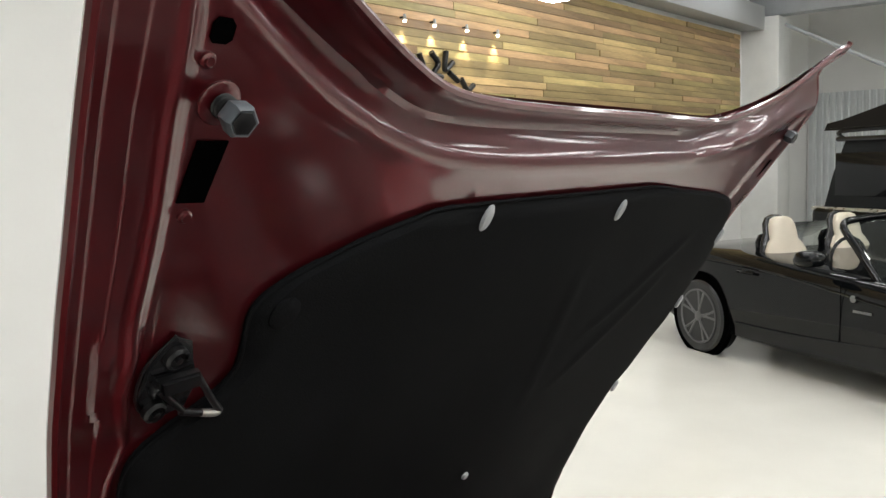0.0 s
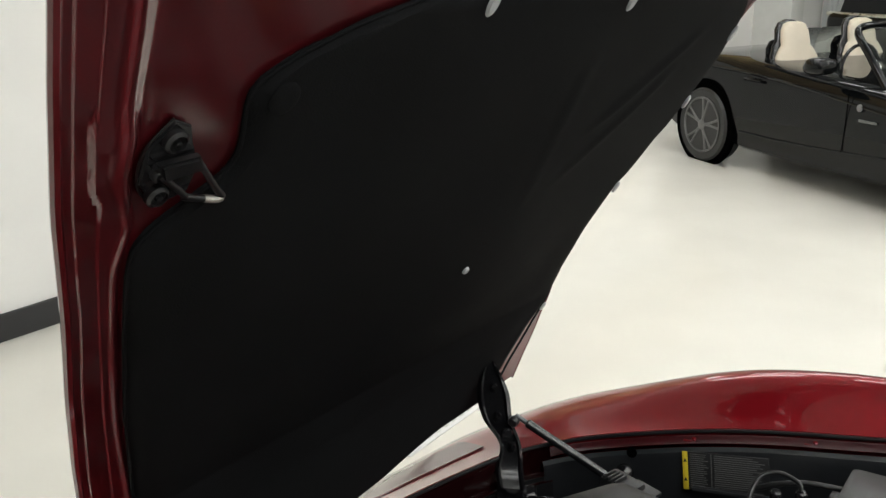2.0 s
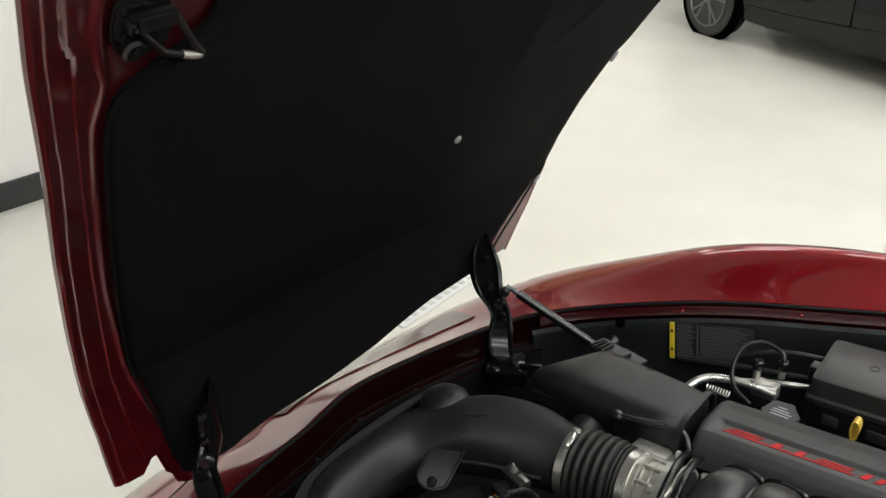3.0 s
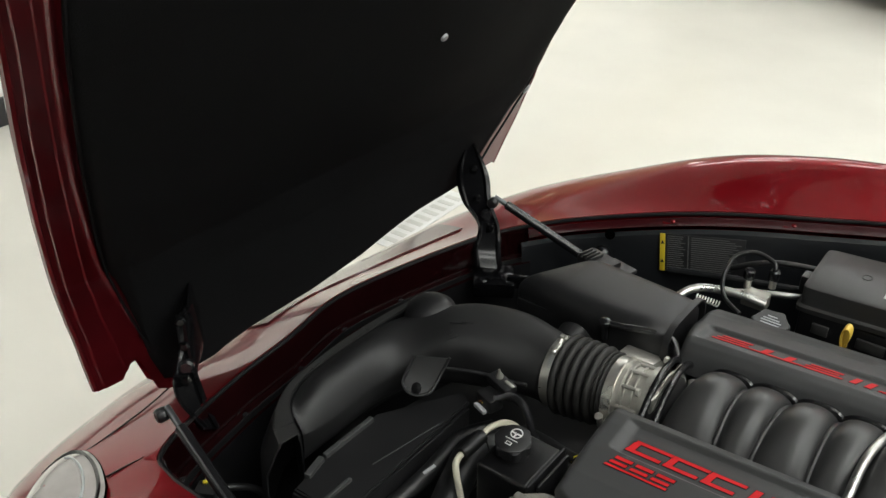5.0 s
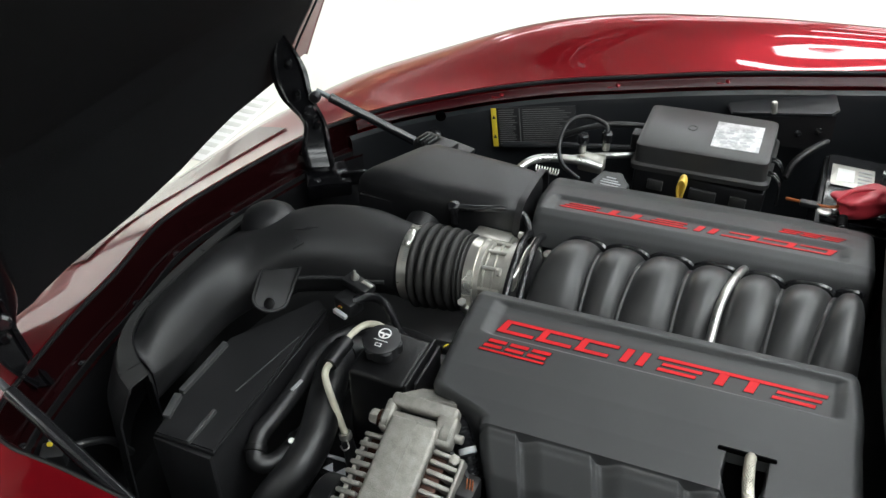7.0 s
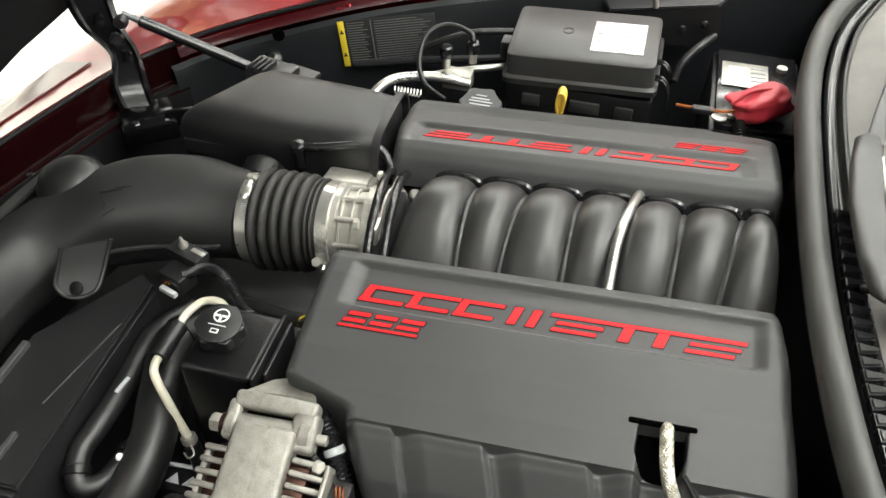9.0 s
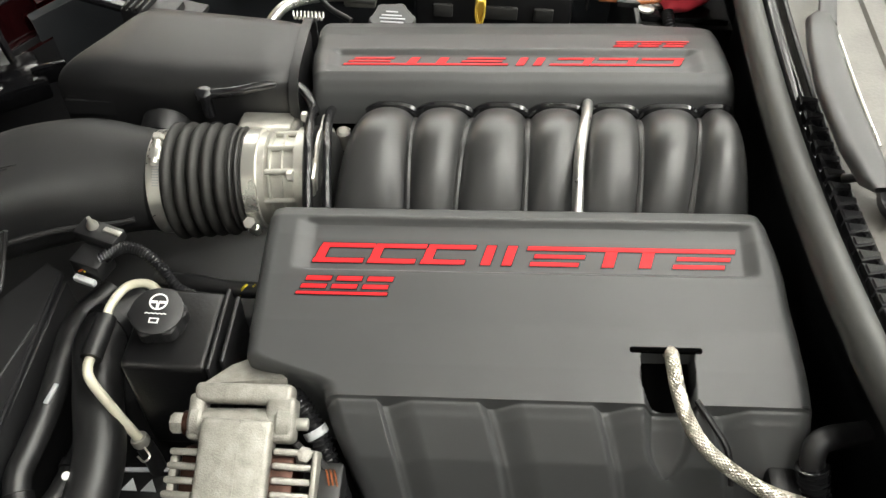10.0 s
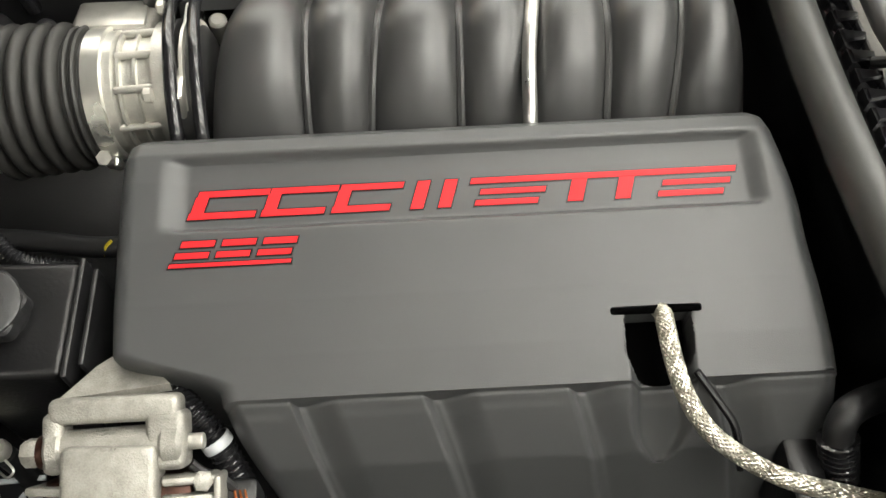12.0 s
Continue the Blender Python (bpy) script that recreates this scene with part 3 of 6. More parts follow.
def cov_slot(x, y):
    """The opening for the braided hose and the groove that runs out of it."""
    wide = 0.0240 if y > 0.022 else 0.0240 * math.sqrt(max(0.0, 1 - ((0.022 - y) / 0.022) ** 2))
    cut = smooth(wide + 0.0015, wide - 0.0015, abs(x - 0.1715)) * (1 if wide > 0.002 else 0) * smooth(0.050, 0.047, y) * 0.09
    half = 0.0250 if y > -0.016 else 0.0250 * math.sqrt(max(0.0, 1 - ((-0.016 - y) / 0.030) ** 2))
    groove = smooth(half + 0.001, half - 0.011, abs(x - 0.1725)) * (1 if half > 0.003 else 0) * smooth(0.050, 0.04, y) * (0.011 + 0.006 * smooth(-0.046, 0.01, y))
    return max(cut, groove)


def cover_rows(slot, nx=218, ny=150):
    rows = []
    ys = sorted(set(np.linspace(-0.13, 0.238, ny + 1)) | set(np.linspace(-0.0035, 0.0015, 11)))
    for y in ys:
        a, b = cov_ends(y)
        row = []
        for i in range(nx + 1):
            x = a + (b - a) * i / nx
            z = cov_z(x, y) - (cov_slot(x, y) if slot else 0)
            d = min(x - a, b - x)
            r = 0.016
            if d < r:
                z -= r - math.sqrt(max(0, r * r - (r - d) ** 2))
            row.append(Vector((x, y, z)))
        lo = [Vector((row[0].x + 0.004, y, row[0].z - 0.05)), Vector((row[0].x + 0.008, y, row[0].z - 0.11))]
        hi = [Vector((row[-1].x - 0.004, y, row[-1].z - 0.05)), Vector((row[-1].x - 0.008, y, row[-1].z - 0.11))]
        rows.append(lo[::-1] + row + hi)
    return rows


def badge_bars():
    """Slanted red bars in place of the maker's words: x, width, y, height on the cover."""
    y0, h = 0.1405, 0.0235
    bars = []
    def bar(x0, x1, f0, f1, name="badge_bar"):
        bars.append((name, x0, x1, y0 + f0 * h, y0 + f1 * h))
    for x0, x1 in ((-0.188, -0.131), (-0.130, -0.076), (-0.074, -0.024)):
        bar(x0, x1, 0.79, 1.0)
        bar(x0 - 0.002, x1 - 0.006, 0.0, 0.22)
        bar(x0 - 0.001, x0 + 0.009, 0.22, 0.79)
    bar(-0.013, -0.003, 0.0, 1.0)
    bar(0.009, 0.019, 0.0, 1.0)
    bar(0.030, 0.243, 0.80, 1.0)
    for x0, x1 in ((0.040, 0.092), (0.186, 0.240)):
        bar(x0, x1, 0.40, 0.58)
        bar(x0 - 0.002, x1 - 0.004, 0.0, 0.19)
    for x0, x1 in ((0.112, 0.126), (0.150, 0.164)):
        bar(x0, x1 - 0.002, 0.0, 0.79)
    y0, h = 0.0985, 0.020
    for x0, x1 in ((-0.184, -0.156), (-0.152, -0.124), (-0.120, -0.092)):
        bar(x0, x1 - 0.002, 0.76, 1.0)
        bar(x0 - 0.002, x1 - 0.004, 0.32, 0.54)
    bar(-0.188, -0.094, -0.02, 0.12)
    return bars


def bar_bm(x0, x1, y0, y1, top=0.0010):
    bm = bmesh.new()
    n = max(2, int((x1 - x0) / 0.008))
    lean = 0.30
    rows = []
    for lift in (-0.002, top):
        rows.append([[bm.verts.new((x + lean * (y - 0.138), y, cov_z(x, y) + lift)) for x in np.linspace(x0, x1, n)] for y in (y0, (y0 + y1) / 2, y1)])
    for j in range(2):
        for i in range(n - 1):
            bm.faces.new((rows[1][j][i], rows[1][j][i + 1], rows[1][j + 1][i + 1], rows[1][j + 1][i]))
    ring = lambda r: r[0] + [r[1][-1]] + r[2][::-1] + [r[1][0]]
    a, b = ring(rows[0]), ring(rows[1])
    for i in range(len(a)):
        bm.faces.new((a[i], a[(i + 1) % len(a)], b[(i + 1) % len(a)], b[i]))
    return bm


def engine_cover(far):
    m = SLOPE @ TURN_FAR if far else SLOPE
    c = Vector((0.03, 0.53, 0.70)) if far else Vector((0.03, 0.11, 0.70))
    ob = thing("engine_cover", c, "dark grey plastic engine cover with red bars" + (" beside the fuse box" if far else " and a hose slot"), "engine cover", "engine covers")
    part("shell", moved(sheet(cover_rows(False) if far else cover_rows(True, 400, 250)), m), M_COVER, ob)
    for name, x0, x1, y0, y1 in badge_bars():
        # slightly larger black plate gives each bar the dark outline of a shaded recess
        part("bar_outline_shade", moved(bar_bm(x0 - 0.0012, x1 + 0.0012, y0 - 0.0012, y1 + 0.0012, 0.0004), m), M_BAY, ob)
        part(name, moved(bar_bm(x0, x1, y0, y1), m), M_REDLET, ob, "red bar let into the cover")
    if not far:
        # black sheet and bar in place of the shade in slot and slit
        part("slot_shade", moved(sheet([[(x, y, cov_z(0.17, y) - 0.022) for x in (0.1485, 0.160, 0.172, 0.184, 0.1945)] for y in np.linspace(0.001, 0.0485, 8)], 0.002), m), M_HOLE, ob, "black sheet standing in for the shade inside the hose opening")
        part("slit_shade", moved(box((0.1705, 0.0495, cov_z(0.17, 0.0495) - 0.001), (0.070, 0.0065, 0.006), 0.0028, Matrix.Rotation(radians(20), 4, "X"), 3), m), M_HOLE, ob, "thin black bar standing in for the dark slit above the hose opening")
        # black tubes for the shadow line where the top panel overhangs the skirt
        part("lip_shadow_line", moved(tube([(x, 0.0015, cov_z(x, 0.002) - 0.0015) for x in np.linspace(-0.145, 0.138, 12)], 0.0012, 6, 1), m), M_BAY, ob)
        part("lip_shadow_line", moved(tube([(x, 0.0015, cov_z(x, 0.002) - 0.0015) for x in np.linspace(0.206, 0.300, 6)], 0.0012, 6, 1), m), M_BAY, ob)
    return ob


engine_cover(False)
engine_cover(True)

VAL_N = [-0.188, -0.100, -0.045, 0.035, 0.0935, 0.164, 0.222, 0.288]
VAL_F = [-0.160, -0.100, -0.027, 0.040, 0.113, 0.175, 0.251, 0.283]


def man_z(x, y):
    f = (y - 0.25) / 0.165
    val = [a + (b - a) * f for a, b in zip(VAL_N, VAL_F)]
    base = 0.775 - 7.0 * (y - 0.327) ** 2 - 60 * max(0.0, abs(y - 0.327) - 0.07) ** 3
    if x <= val[0] or x >= val[-1]:
        return base - 0.03
    k = max(i for i in range(len(val) - 1) if val[i] <= x)
    t = 2 * (x - val[k]) / (val[k + 1] - val[k]) - 1
    return base + 0.034 * math.sqrt(max(0.0, 1 - abs(t) ** 2.3)) - 0.004


def runner(k):
    """One rounded runner between two valleys; the end ones close downwards."""
    rows = []
    for j in range(61):
        y = 0.19 + j * 0.27 / 60
        f = (y - 0.25) / 0.165
        a, b = VAL_N[k] + (VAL_F[k] - VAL_N[k]) * f, VAL_N[k + 1] + (VAL_F[k + 1] - VAL_N[k + 1]) * f
        row = [Vector((x, y, man_z(x, y))) for x in a + 0.0004 + (b - a - 0.0008) * (0.5 - 0.5 * np.cos(np.linspace(0, math.pi, 40)))]
        row = [Vector((a, y, row[0].z - 0.10)), Vector((a, y, row[0].z - 0.02))] + row + [Vector((b, y, row[-1].z - 0.02)), Vector((b, y, row[-1].z - 0.10))]
        rows.append(row)
    return moved(sheet(rows), SLOPE)


intake = thing("intake_manifold", (0.05, YC, 0.64), "black plastic intake manifold with rounded runners", "intake manifold")
for k in range(7):
    part("runner", runner(k), M_RUNNER, intake)
for k in range(1, 7):
    if k != 4:
        part("valley_fillet", moved(tube([(VAL_N[k] + (VAL_F[k] - VAL_N[k]) * (y - 0.25) / 0.165, y, man_z(VAL_N[k] + (VAL_F[k] - VAL_N[k]) * (y - 0.25) / 0.165 + 0.001, y) + 0.004) for y in np.linspace(0.20, 0.445, 26)], 0.0042, 8, 1), SLOPE), M_RUNNER, intake)
part("plenum_base", moved(box((0.05, 0.33, 0.64), (0.45, 0.24, 0.12), 0.02), SLOPE), M_BAY, intake)
part("gasket", moved(tube([(x, 0.399, max(man_z(x, 0.399), man_z(x - 0.006, 0.399), man_z(x + 0.006, 0.399)) + 0.003) for x in np.linspace(-0.160, 0.280, 110)], 0.0062, 8, 1), SLOPE), M_GLOSS, intake, "black scalloped seal edge")
solid("vent_tube", moved(tube([(0.114, 0.432, 0.735), (0.114, 0.424, 0.752), (0.113, 0.412, 0.766), (0.108, 0.37, 0.785), (0.100, 0.32, 0.793), (0.095, 0.28, 0.785), (0.0935, 0.24, 0.765), (0.093, 0.22, 0.745)], 0.0065, 14), SLOPE), M_TUBE, "silver vent tube lying over the intake manifold", "tube")


# ---- air intake ----
def section(c, d, w, h, p=2.6, n=28):
    """An upright rounded section at c, square to the level direction d."""
    d = Vector((d[0], d[1], 0)).normalized()
    side = Vector((-d.y, d.x, 0))
    out = []
    for k in range(n):
        a = 2 * math.pi * k / n
        ca, sa = math.cos(a), math.sin(a)
        out.append(Vector(c) + side * (w / 2 * math.copysign(abs(ca) ** (2 / p), ca)) + Vector((0, 0, h / 2 * math.copysign(abs(sa) ** (2 / p), sa))))
    return out


DUCT = [    # outer edge x, y; inner edge x, y; middle height; half height
    (-0.412, 0.380, -0.412, 0.256, 0.690, 0.062), (-0.445, 0.388, -0.442, 0.250, 0.690, 0.062), (-0.500, 0.392, -0.500, 0.236, 0.690, 0.061),
    (-0.565, 0.375, -0.558, 0.216, 0.690, 0.060), (-0.640, 0.342, -0.606, 0.188, 0.688, 0.059), (-0.706, 0.292, -0.636, 0.150, 0.684, 0.056),
    (-0.735, 0.212, -0.650, 0.112, 0.680, 0.053), (-0.739, 0.130, -0.652, 0.068, 0.678, 0.051), (-0.737, 0.055, -0.650, 0.024, 0.676, 0.048),
    (-0.727, 0.004, -0.652, -0.016, 0.672, 0.044), (-0.706, -0.038, -0.656, -0.045, 0.664, 0.036), (-0.682, -0.060, -0.662, -0.060, 0.655, 0.018),
]


def duct_rows():
    outer = spline([(k[0], k[1], 0) for k in DUCT], 8)
    inner = spline([(k[2], k[3], 0) for k in DUCT], 8)
    tall = spline([(k[4], k[5], 0) for k in DUCT], 8)
    rows = []
    for i, (a, b, h) in enumerate(zip(outer, inner, tall)):
        p = 2.0 + 1.4 * smooth(6, 26, i)
        low, rise = smooth(26, 46, i), 0.038 * (1 - 0.9 * smooth(66, 88, i))
        c, half = (a + b) / 2, (a - b) / 2
        ring = []
        for k in range(40):
            ang = 2 * math.pi * k / 40
            ca, sa = math.cos(ang), math.sin(ang)
            q = c + half * math.copysign(abs(ca) ** (2 / p), ca)
            round_z = h.x + h.y * math.copysign(abs(sa) ** (2 / p), sa)
            f = (1 - math.copysign(abs(ca) ** (2 / p), ca)) / 2
            flat_z = 0.702 - 0.032 * f + (rise * math.sin(math.pi * f ** 1.35) ** 0.8 if sa >= 0 else -0.07 * abs(sa))
            ring.append(Vector((q.x, q.y, round_z + (flat_z - round_z) * low)))
        rows.append(ring)
    return rows


intake_duct = thing("intake_duct", (-0.60, 0.2, 0.60), "matt black plastic air intake duct curving to the front", "air duct")
part("duct", sheet(duct_rows(), closed=True), M_DUCT, intake_duct)
part("collar", lathe([(0.061, 0), (0.064, 0.004), (0.064, 0.014), (0.061, 0.018)], (-0.418, 0.318, 0.690), (1, 0, 0), 40), M_PLAST, intake_duct)
part("seam", tube([(-0.430, 0.250, 0.690), (-0.457, 0.240, 0.690), (-0.516, 0.224, 0.691), (-0.568, 0.198, 0.691), (-0.604, 0.170, 0.690)], 0.004, 8), M_PLAST, intake_duct)
tab = sheet([[(-0.594, 0.148, 0.738), (-0.541, 0.179, 0.738)], [(-0.595, 0.131, 0.716), (-0.545, 0.164, 0.716)], [(-0.594, 0.116, 0.7), (-0.546, 0.148, 0.7)], [(-0.582, 0.111, 0.69), (-0.547, 0.133, 0.69)], [(-0.568, 0.114, 0.686), (-0.556, 0.122, 0.686)]], 0.006)
mt = part("mounting_tab", tab, M_PLAST, intake_duct, "pointed black mounting tab")
part("tab_rib", tube([(-0.594, 0.146, 0.741), (-0.595, 0.129, 0.719), (-0.594, 0.114, 0.703), (-0.582, 0.109, 0.693), (-0.568, 0.112, 0.689), (-0.556, 0.12, 0.689), (-0.547, 0.131, 0.693), (-0.546, 0.146, 0.703), (-0.545, 0.162, 0.719), (-0.541, 0.177, 0.741)], 0.0030, 8), M_PLAST, mt)
part("tab_bolt", lathe([(0.009, 0), (0.009, 0.003), (0.005, 0.005)], (-0.567, 0.119, 0.7), (0, -0.7, 0.6), 16), M_BAY, mt)

# flat pod of the air filter, with a raised border
POD_OUT = [(-0.738, 0.320), (-0.746, 0.292), (-0.755, 0.209), (-0.757, 0.120), (-0.752, 0.050), (-0.743, -0.012), (-0.719, -0.062), (-0.686, -0.100), (-0.644, -0.124)]
POD_IN = [(-0.722, 0.318), (-0.730, 0.290), (-0.738, 0.206), (-0.741, 0.120), (-0.739, 0.048), (-0.731, 0.000), (-0.708, -0.040), (-0.672, -0.070), (-0.638, -0.087)]


def run(pts, z):
    return [Vector((p.x, p.y, z)) for p in spline([(x, y, 0) for x, y in pts], 8)]


air_box = thing("air_box", (-0.72, 0.10, 0.5), "flat black air filter pod with a raised border behind the nose", "air filter")
part("border", sheet([run(POD_OUT, 0.696), run(POD_OUT, 0.7035), [a.lerp(b, 0.12) + Vector((0, 0, 0.003)) for a, b in zip(run(POD_OUT, 0.7035), run(POD_IN, 0.7035))], run(POD_IN, 0.7065), run(POD_IN, 0.690)], 0.002), M_LID, air_box, "dark grey raised border")
part("housing", sheet([run(POD_OUT, 0.701), [p + Vector((-0.006, -0.006, 0)) for p in run(POD_OUT, 0.685)], [p + Vector((-0.014, -0.022, 0)) for p in run(POD_OUT, 0.645)], [p + Vector((-0.020, -0.030, 0)) for p in run(POD_OUT, 0.48)]], 0.003), M_PLAST, air_box)
part("inner_wall", sheet([run(POD_IN, 0.703), run(POD_IN, 0.60)], 0.003), M_BAY, air_box)
for f in (18, 33, 58):
    part("joint", tube([run(POD_OUT, 0.7045)[f], run(POD_IN, 0.7068)[f]], 0.0014, 6, 1), M_BAY, air_box)
part("bulge", lathe([(0.056, -0.06), (0.052, -0.012), (0.044, 0.006), (0.030, 0.017), (0.015, 0.022), (0.002, 0.0235)], (-0.678, 0.296, 0.722), (0, 0, 1), 28), M_PLAST, air_box)
for x, y, a, l in ((-0.584, 0.257, 30, 0.032), (-0.572, 0.268, 24, 0.022), (-0.566, 0.214, 70, 0.024), (-0.578, 0.228, 110, 0.018)):
    part("mould_mark", box((x, y, 0.7495), (l, 0.0022, 0.0030), 0.0008, Matrix.Rotation(radians(a), 4, "Z")), M_PLAST, intake_duct, "small raised moulding mark")


BX = Vector((-0.404, 0.318, 0.690))
BD = Vector((0.11, 0.004, 0.009)).normalized()
bellows = thing("intake_bellows", BX, "ribbed black rubber intake bellows between two steel clamps", "intake hose")
part("core", lathe([(0.058, 0), (0.060, 0.002), (0.060, 0.106), (0.058, 0.108)], BX, BD, 48), M_BELLOW, bellows)
for k in range(5):
    R_ = 0.0735 - 0.0009 * k
    part("fold", lathe([(R_ - 0.014, 0), (R_ - 0.006, 0.0008), (R_ - 0.001, 0.0045), (R_, 0.0075), (R_ - 0.001, 0.0105), (R_ - 0.006, 0.0142), (R_ - 0.014, 0.015)], BX + BD * (0.010 + k * 0.0157), BD, 48), M_BELLOW, bellows)
for h in (0.0900, 0.0975):
    part("cuff_ring", lathe([(0.058, 0), (0.064, 0.001), (0.0655, 0.003), (0.064, 0.005), (0.058, 0.006)], BX + BD * h, BD, 48), M_BELLOW, bellows)


def hose_clamp(at, r, screw_dir, label):
    ob = thing("hose_clamp", at, label, "hose clamp", "clamps on the bellows")
    part("band", lathe([(r - 0.002, 0), (r, 0.001), (r, 0.017), (r - 0.002, 0.018)], at, BD, 48), M_CHROME, ob)
    c = Vector(at) + BD * 0.009 + Vector(screw_dir).normalized() * (r + 0.004)
    t = BD.cross(Vector(screw_dir)).normalized()
    part("screw_housing", box(c, (0.014, 0.018, 0.010), 0.003, frame_of(screw_dir)), M_CHROME, ob)
    part("screw", cyl(c - t * 0.018, c + t * 0.014, 0.0052, seg=12, bev=0.001), M_CHROME, ob)
    part("screw_head", lathe([(0.0075, 0), (0.0075, 0.006), (0.005, 0.008)], c - t * 0.026, t, 6), M_ALUS, ob)
    for k in range(8):
        a = 0.22 + 0.05 * k
        d = Vector(screw_dir).normalized() * math.cos(a) + t * math.sin(a)
        part("notch", box(Vector(at) + BD * 0.009 + d * (r + 0.0002), (0.008, 0.0009, 0.0008), 0, frame_of(d)), M_STEEL, ob)
    return ob


hose_clamp(BX - BD * 0.008, 0.0645, (0.0, -0.30, 0.95), "polished steel hose clamp with its screw on top")
hose_clamp(BX + BD * 0.106, 0.0620, (0.0, -0.87, -0.40), "polished steel hose clamp with its screw facing sideways")

tb = thing("throttle_body", (-0.26, 0.32, 0.64), "cast aluminium throttle body with a boxed motor housing", "throttle body")
TX = BX + BD * 0.122
part("barrel", lathe([(0.054, 0), (0.058, 0.002), (0.058, 0.010), (0.052, 0.014), (0.052, 0.045), (0.062, 0.048), (0.062, 0.060)], TX, BD, 44), M_ALUS, tb)
for h in (0.014, 0.044):
    part("band", lathe([(0.050, 0), (0.0572, 0.001), (0.0572, 0.0035), (0.050, 0.0045)], TX + BD * h, BD, 44), M_ALUS, tb)
for a in (-75, -38, -5, 30):
    d = Vector((0, math.sin(radians(a)), math.cos(radians(a))))
    part("web", cyl(TX + BD * 0.010 + d * 0.0555, TX + BD * 0.050 + d * 0.0555, 0.0036, seg=10), M_ALUS, tb)
part("band", lathe([(0.050, 0), (0.0560, 0.001), (0.0560, 0.004), (0.050, 0.005)], TX + BD * 0.028, BD, 44), M_ALUS, tb)
part("motor_housing", box((-0.288, 0.380, 0.712), (0.080, 0.055, 0.050), 0.009, Matrix.Rotation(radians(-12), 4, "X"), 3), M_ALU, tb)
part("motor_cover", box((-0.290, 0.387, 0.734), (0.066, 0.044, 0.012), 0.005, Matrix.Rotation(radians(-14), 4, "X") @ Matrix.Rotation(radians(4), 4, "Z"), 2), M_ALUS, tb)
part("flange", box(TX + BD * 0.070, (0.008, 0.116, 0.108), 0.004), M_ALUS, tb)
for dy, dz in ((-0.052, 0.054), (0.052, 0.054), (-0.055, -0.03)):
    part("flange_bolt", lathe([(0.007, 0), (0.007, 0.006), (0.004, 0.008)], TX + BD * 0.048 + Vector((0, dy, dz)), -BD, 6), M_ALUS, tb)
for k, x in enumerate((-0.222, -0.200)):
    solid("coolant_hose", tube([(x - 0.012, 0.430, 0.722), (x - 0.010, 0.405, 0.745), (x - 0.008, 0.370, 0.758), (x - 0.002, 0.320, 0.765), (x + 0.004, 0.27, 0.756), (x + 0.008, 0.235, 0.73), (x + 0.008, 0.222, 0.69)], 0.0062, 12), M_GLOSS, "shiny black hose bent over the throttle body", "hose", "hoses over the throttle body")
for k, h in enumerate((0.064, 0.072, 0.080)):
    part("ring", lathe([(0.056, 0), (0.0635 - 0.001 * k, 0.001), (0.0635 - 0.001 * k, 0.004), (0.056, 0.005)], TX + BD * h, BD, 44), (M_RUBBER, M_ALUS, M_CHROME)[k], tb)
solid("manifold_flange", lathe([(0.058, 0), (0.064, 0.002), (0.064, 0.016), (0.058, 0.02)], (-0.215, 0.322, 0.698), (1, 0, 0.06), 40), M_RUNNER, "black plastic neck of the intake manifold", "pipe neck")
solid("bolt", lathe([(0.009, -0.03), (0.009, 0.0), (0.006, 0.003)], (-0.196, 0.400, 0.716), (0, -0.2, 1), 16), M_ALUS, "bright bolt head beside the intake manifold", "bolt")

far_box = thing("intake_resonator", (-0.39, 0.49, 0.60), "matt black plastic air box joined to the far engine cover", "air box")


def resonator():
    keys = [(-0.528, 0.497, 0.712, 0.140, 0.098), (-0.526, 0.497, 0.714, 0.152, 0.112), (-0.518, 0.497, 0.7155, 0.160, 0.120), (-0.480, 0.496, 0.717, 0.165, 0.125), (-0.40, 0.490, 0.718, 0.165, 0.125), (-0.31, 0.483, 0.722, 0.150, 0.128), (-0.268, 0.481, 0.722, 0.140, 0.126), (-0.256, 0.481, 0.722, 0.125, 0.112)]
    bm = sheet([section(k[:3], (1, 0), k[3], k[4], 5.0, 40) for k in keys], closed=True)
    for v in bm.verts:      # the free end is cut at a slant
        v.co.x += (v.co.y - 0.495) * 0.55 * smooth(-0.46, -0.53, v.co.x)
    return bm


rb = resonator()
rb.verts.ensure_lookup_table()
rb.faces.new(rb.verts[0:40])
rb.faces.new(rb.verts[-40:])
part("box", rb, M_PLAST, far_box)
part("rim", sheet([section((-0.262, 0.481, 0.722), (1, 0), 0.160, 0.142, 4.2, 40), section((-0.250, 0.481, 0.722), (1, 0), 0.160, 0.142, 4.2, 40)], 0.004, closed=True), M_PLAST, far_box)
part("wedge", prism([(-0.560, 0.412), (-0.556, 0.470), (-0.520, 0.520), (-0.47, 0.52), (-0.46, 0.415)], 0.030, Matrix.Translation((0, 0, 0.705)), 0.004), M_PLAST, far_box)
part("post", box((-0.487, 0.588, 0.738), (0.075, 0.050, 0.050), 0.004, Matrix.Rotation(radians(-14), 4, "Z")), M_PLAST, far_box)
for k in range(4):
    part("post_rib", box((-0.516 + k * 0.009, 0.588 - k * 0.002, 0.766), (0.004, 0.036, 0.008), 0.001, Matrix.Rotation(radians(-14), 4, "Z")), M_PLAST, far_box)
part("post_plate", box((-0.450, 0.590, 0.748), (0.060, 0.060, 0.008), 0.002, Matrix.Rotation(radians(-14), 4, "Z")), M_PLAST, far_box)
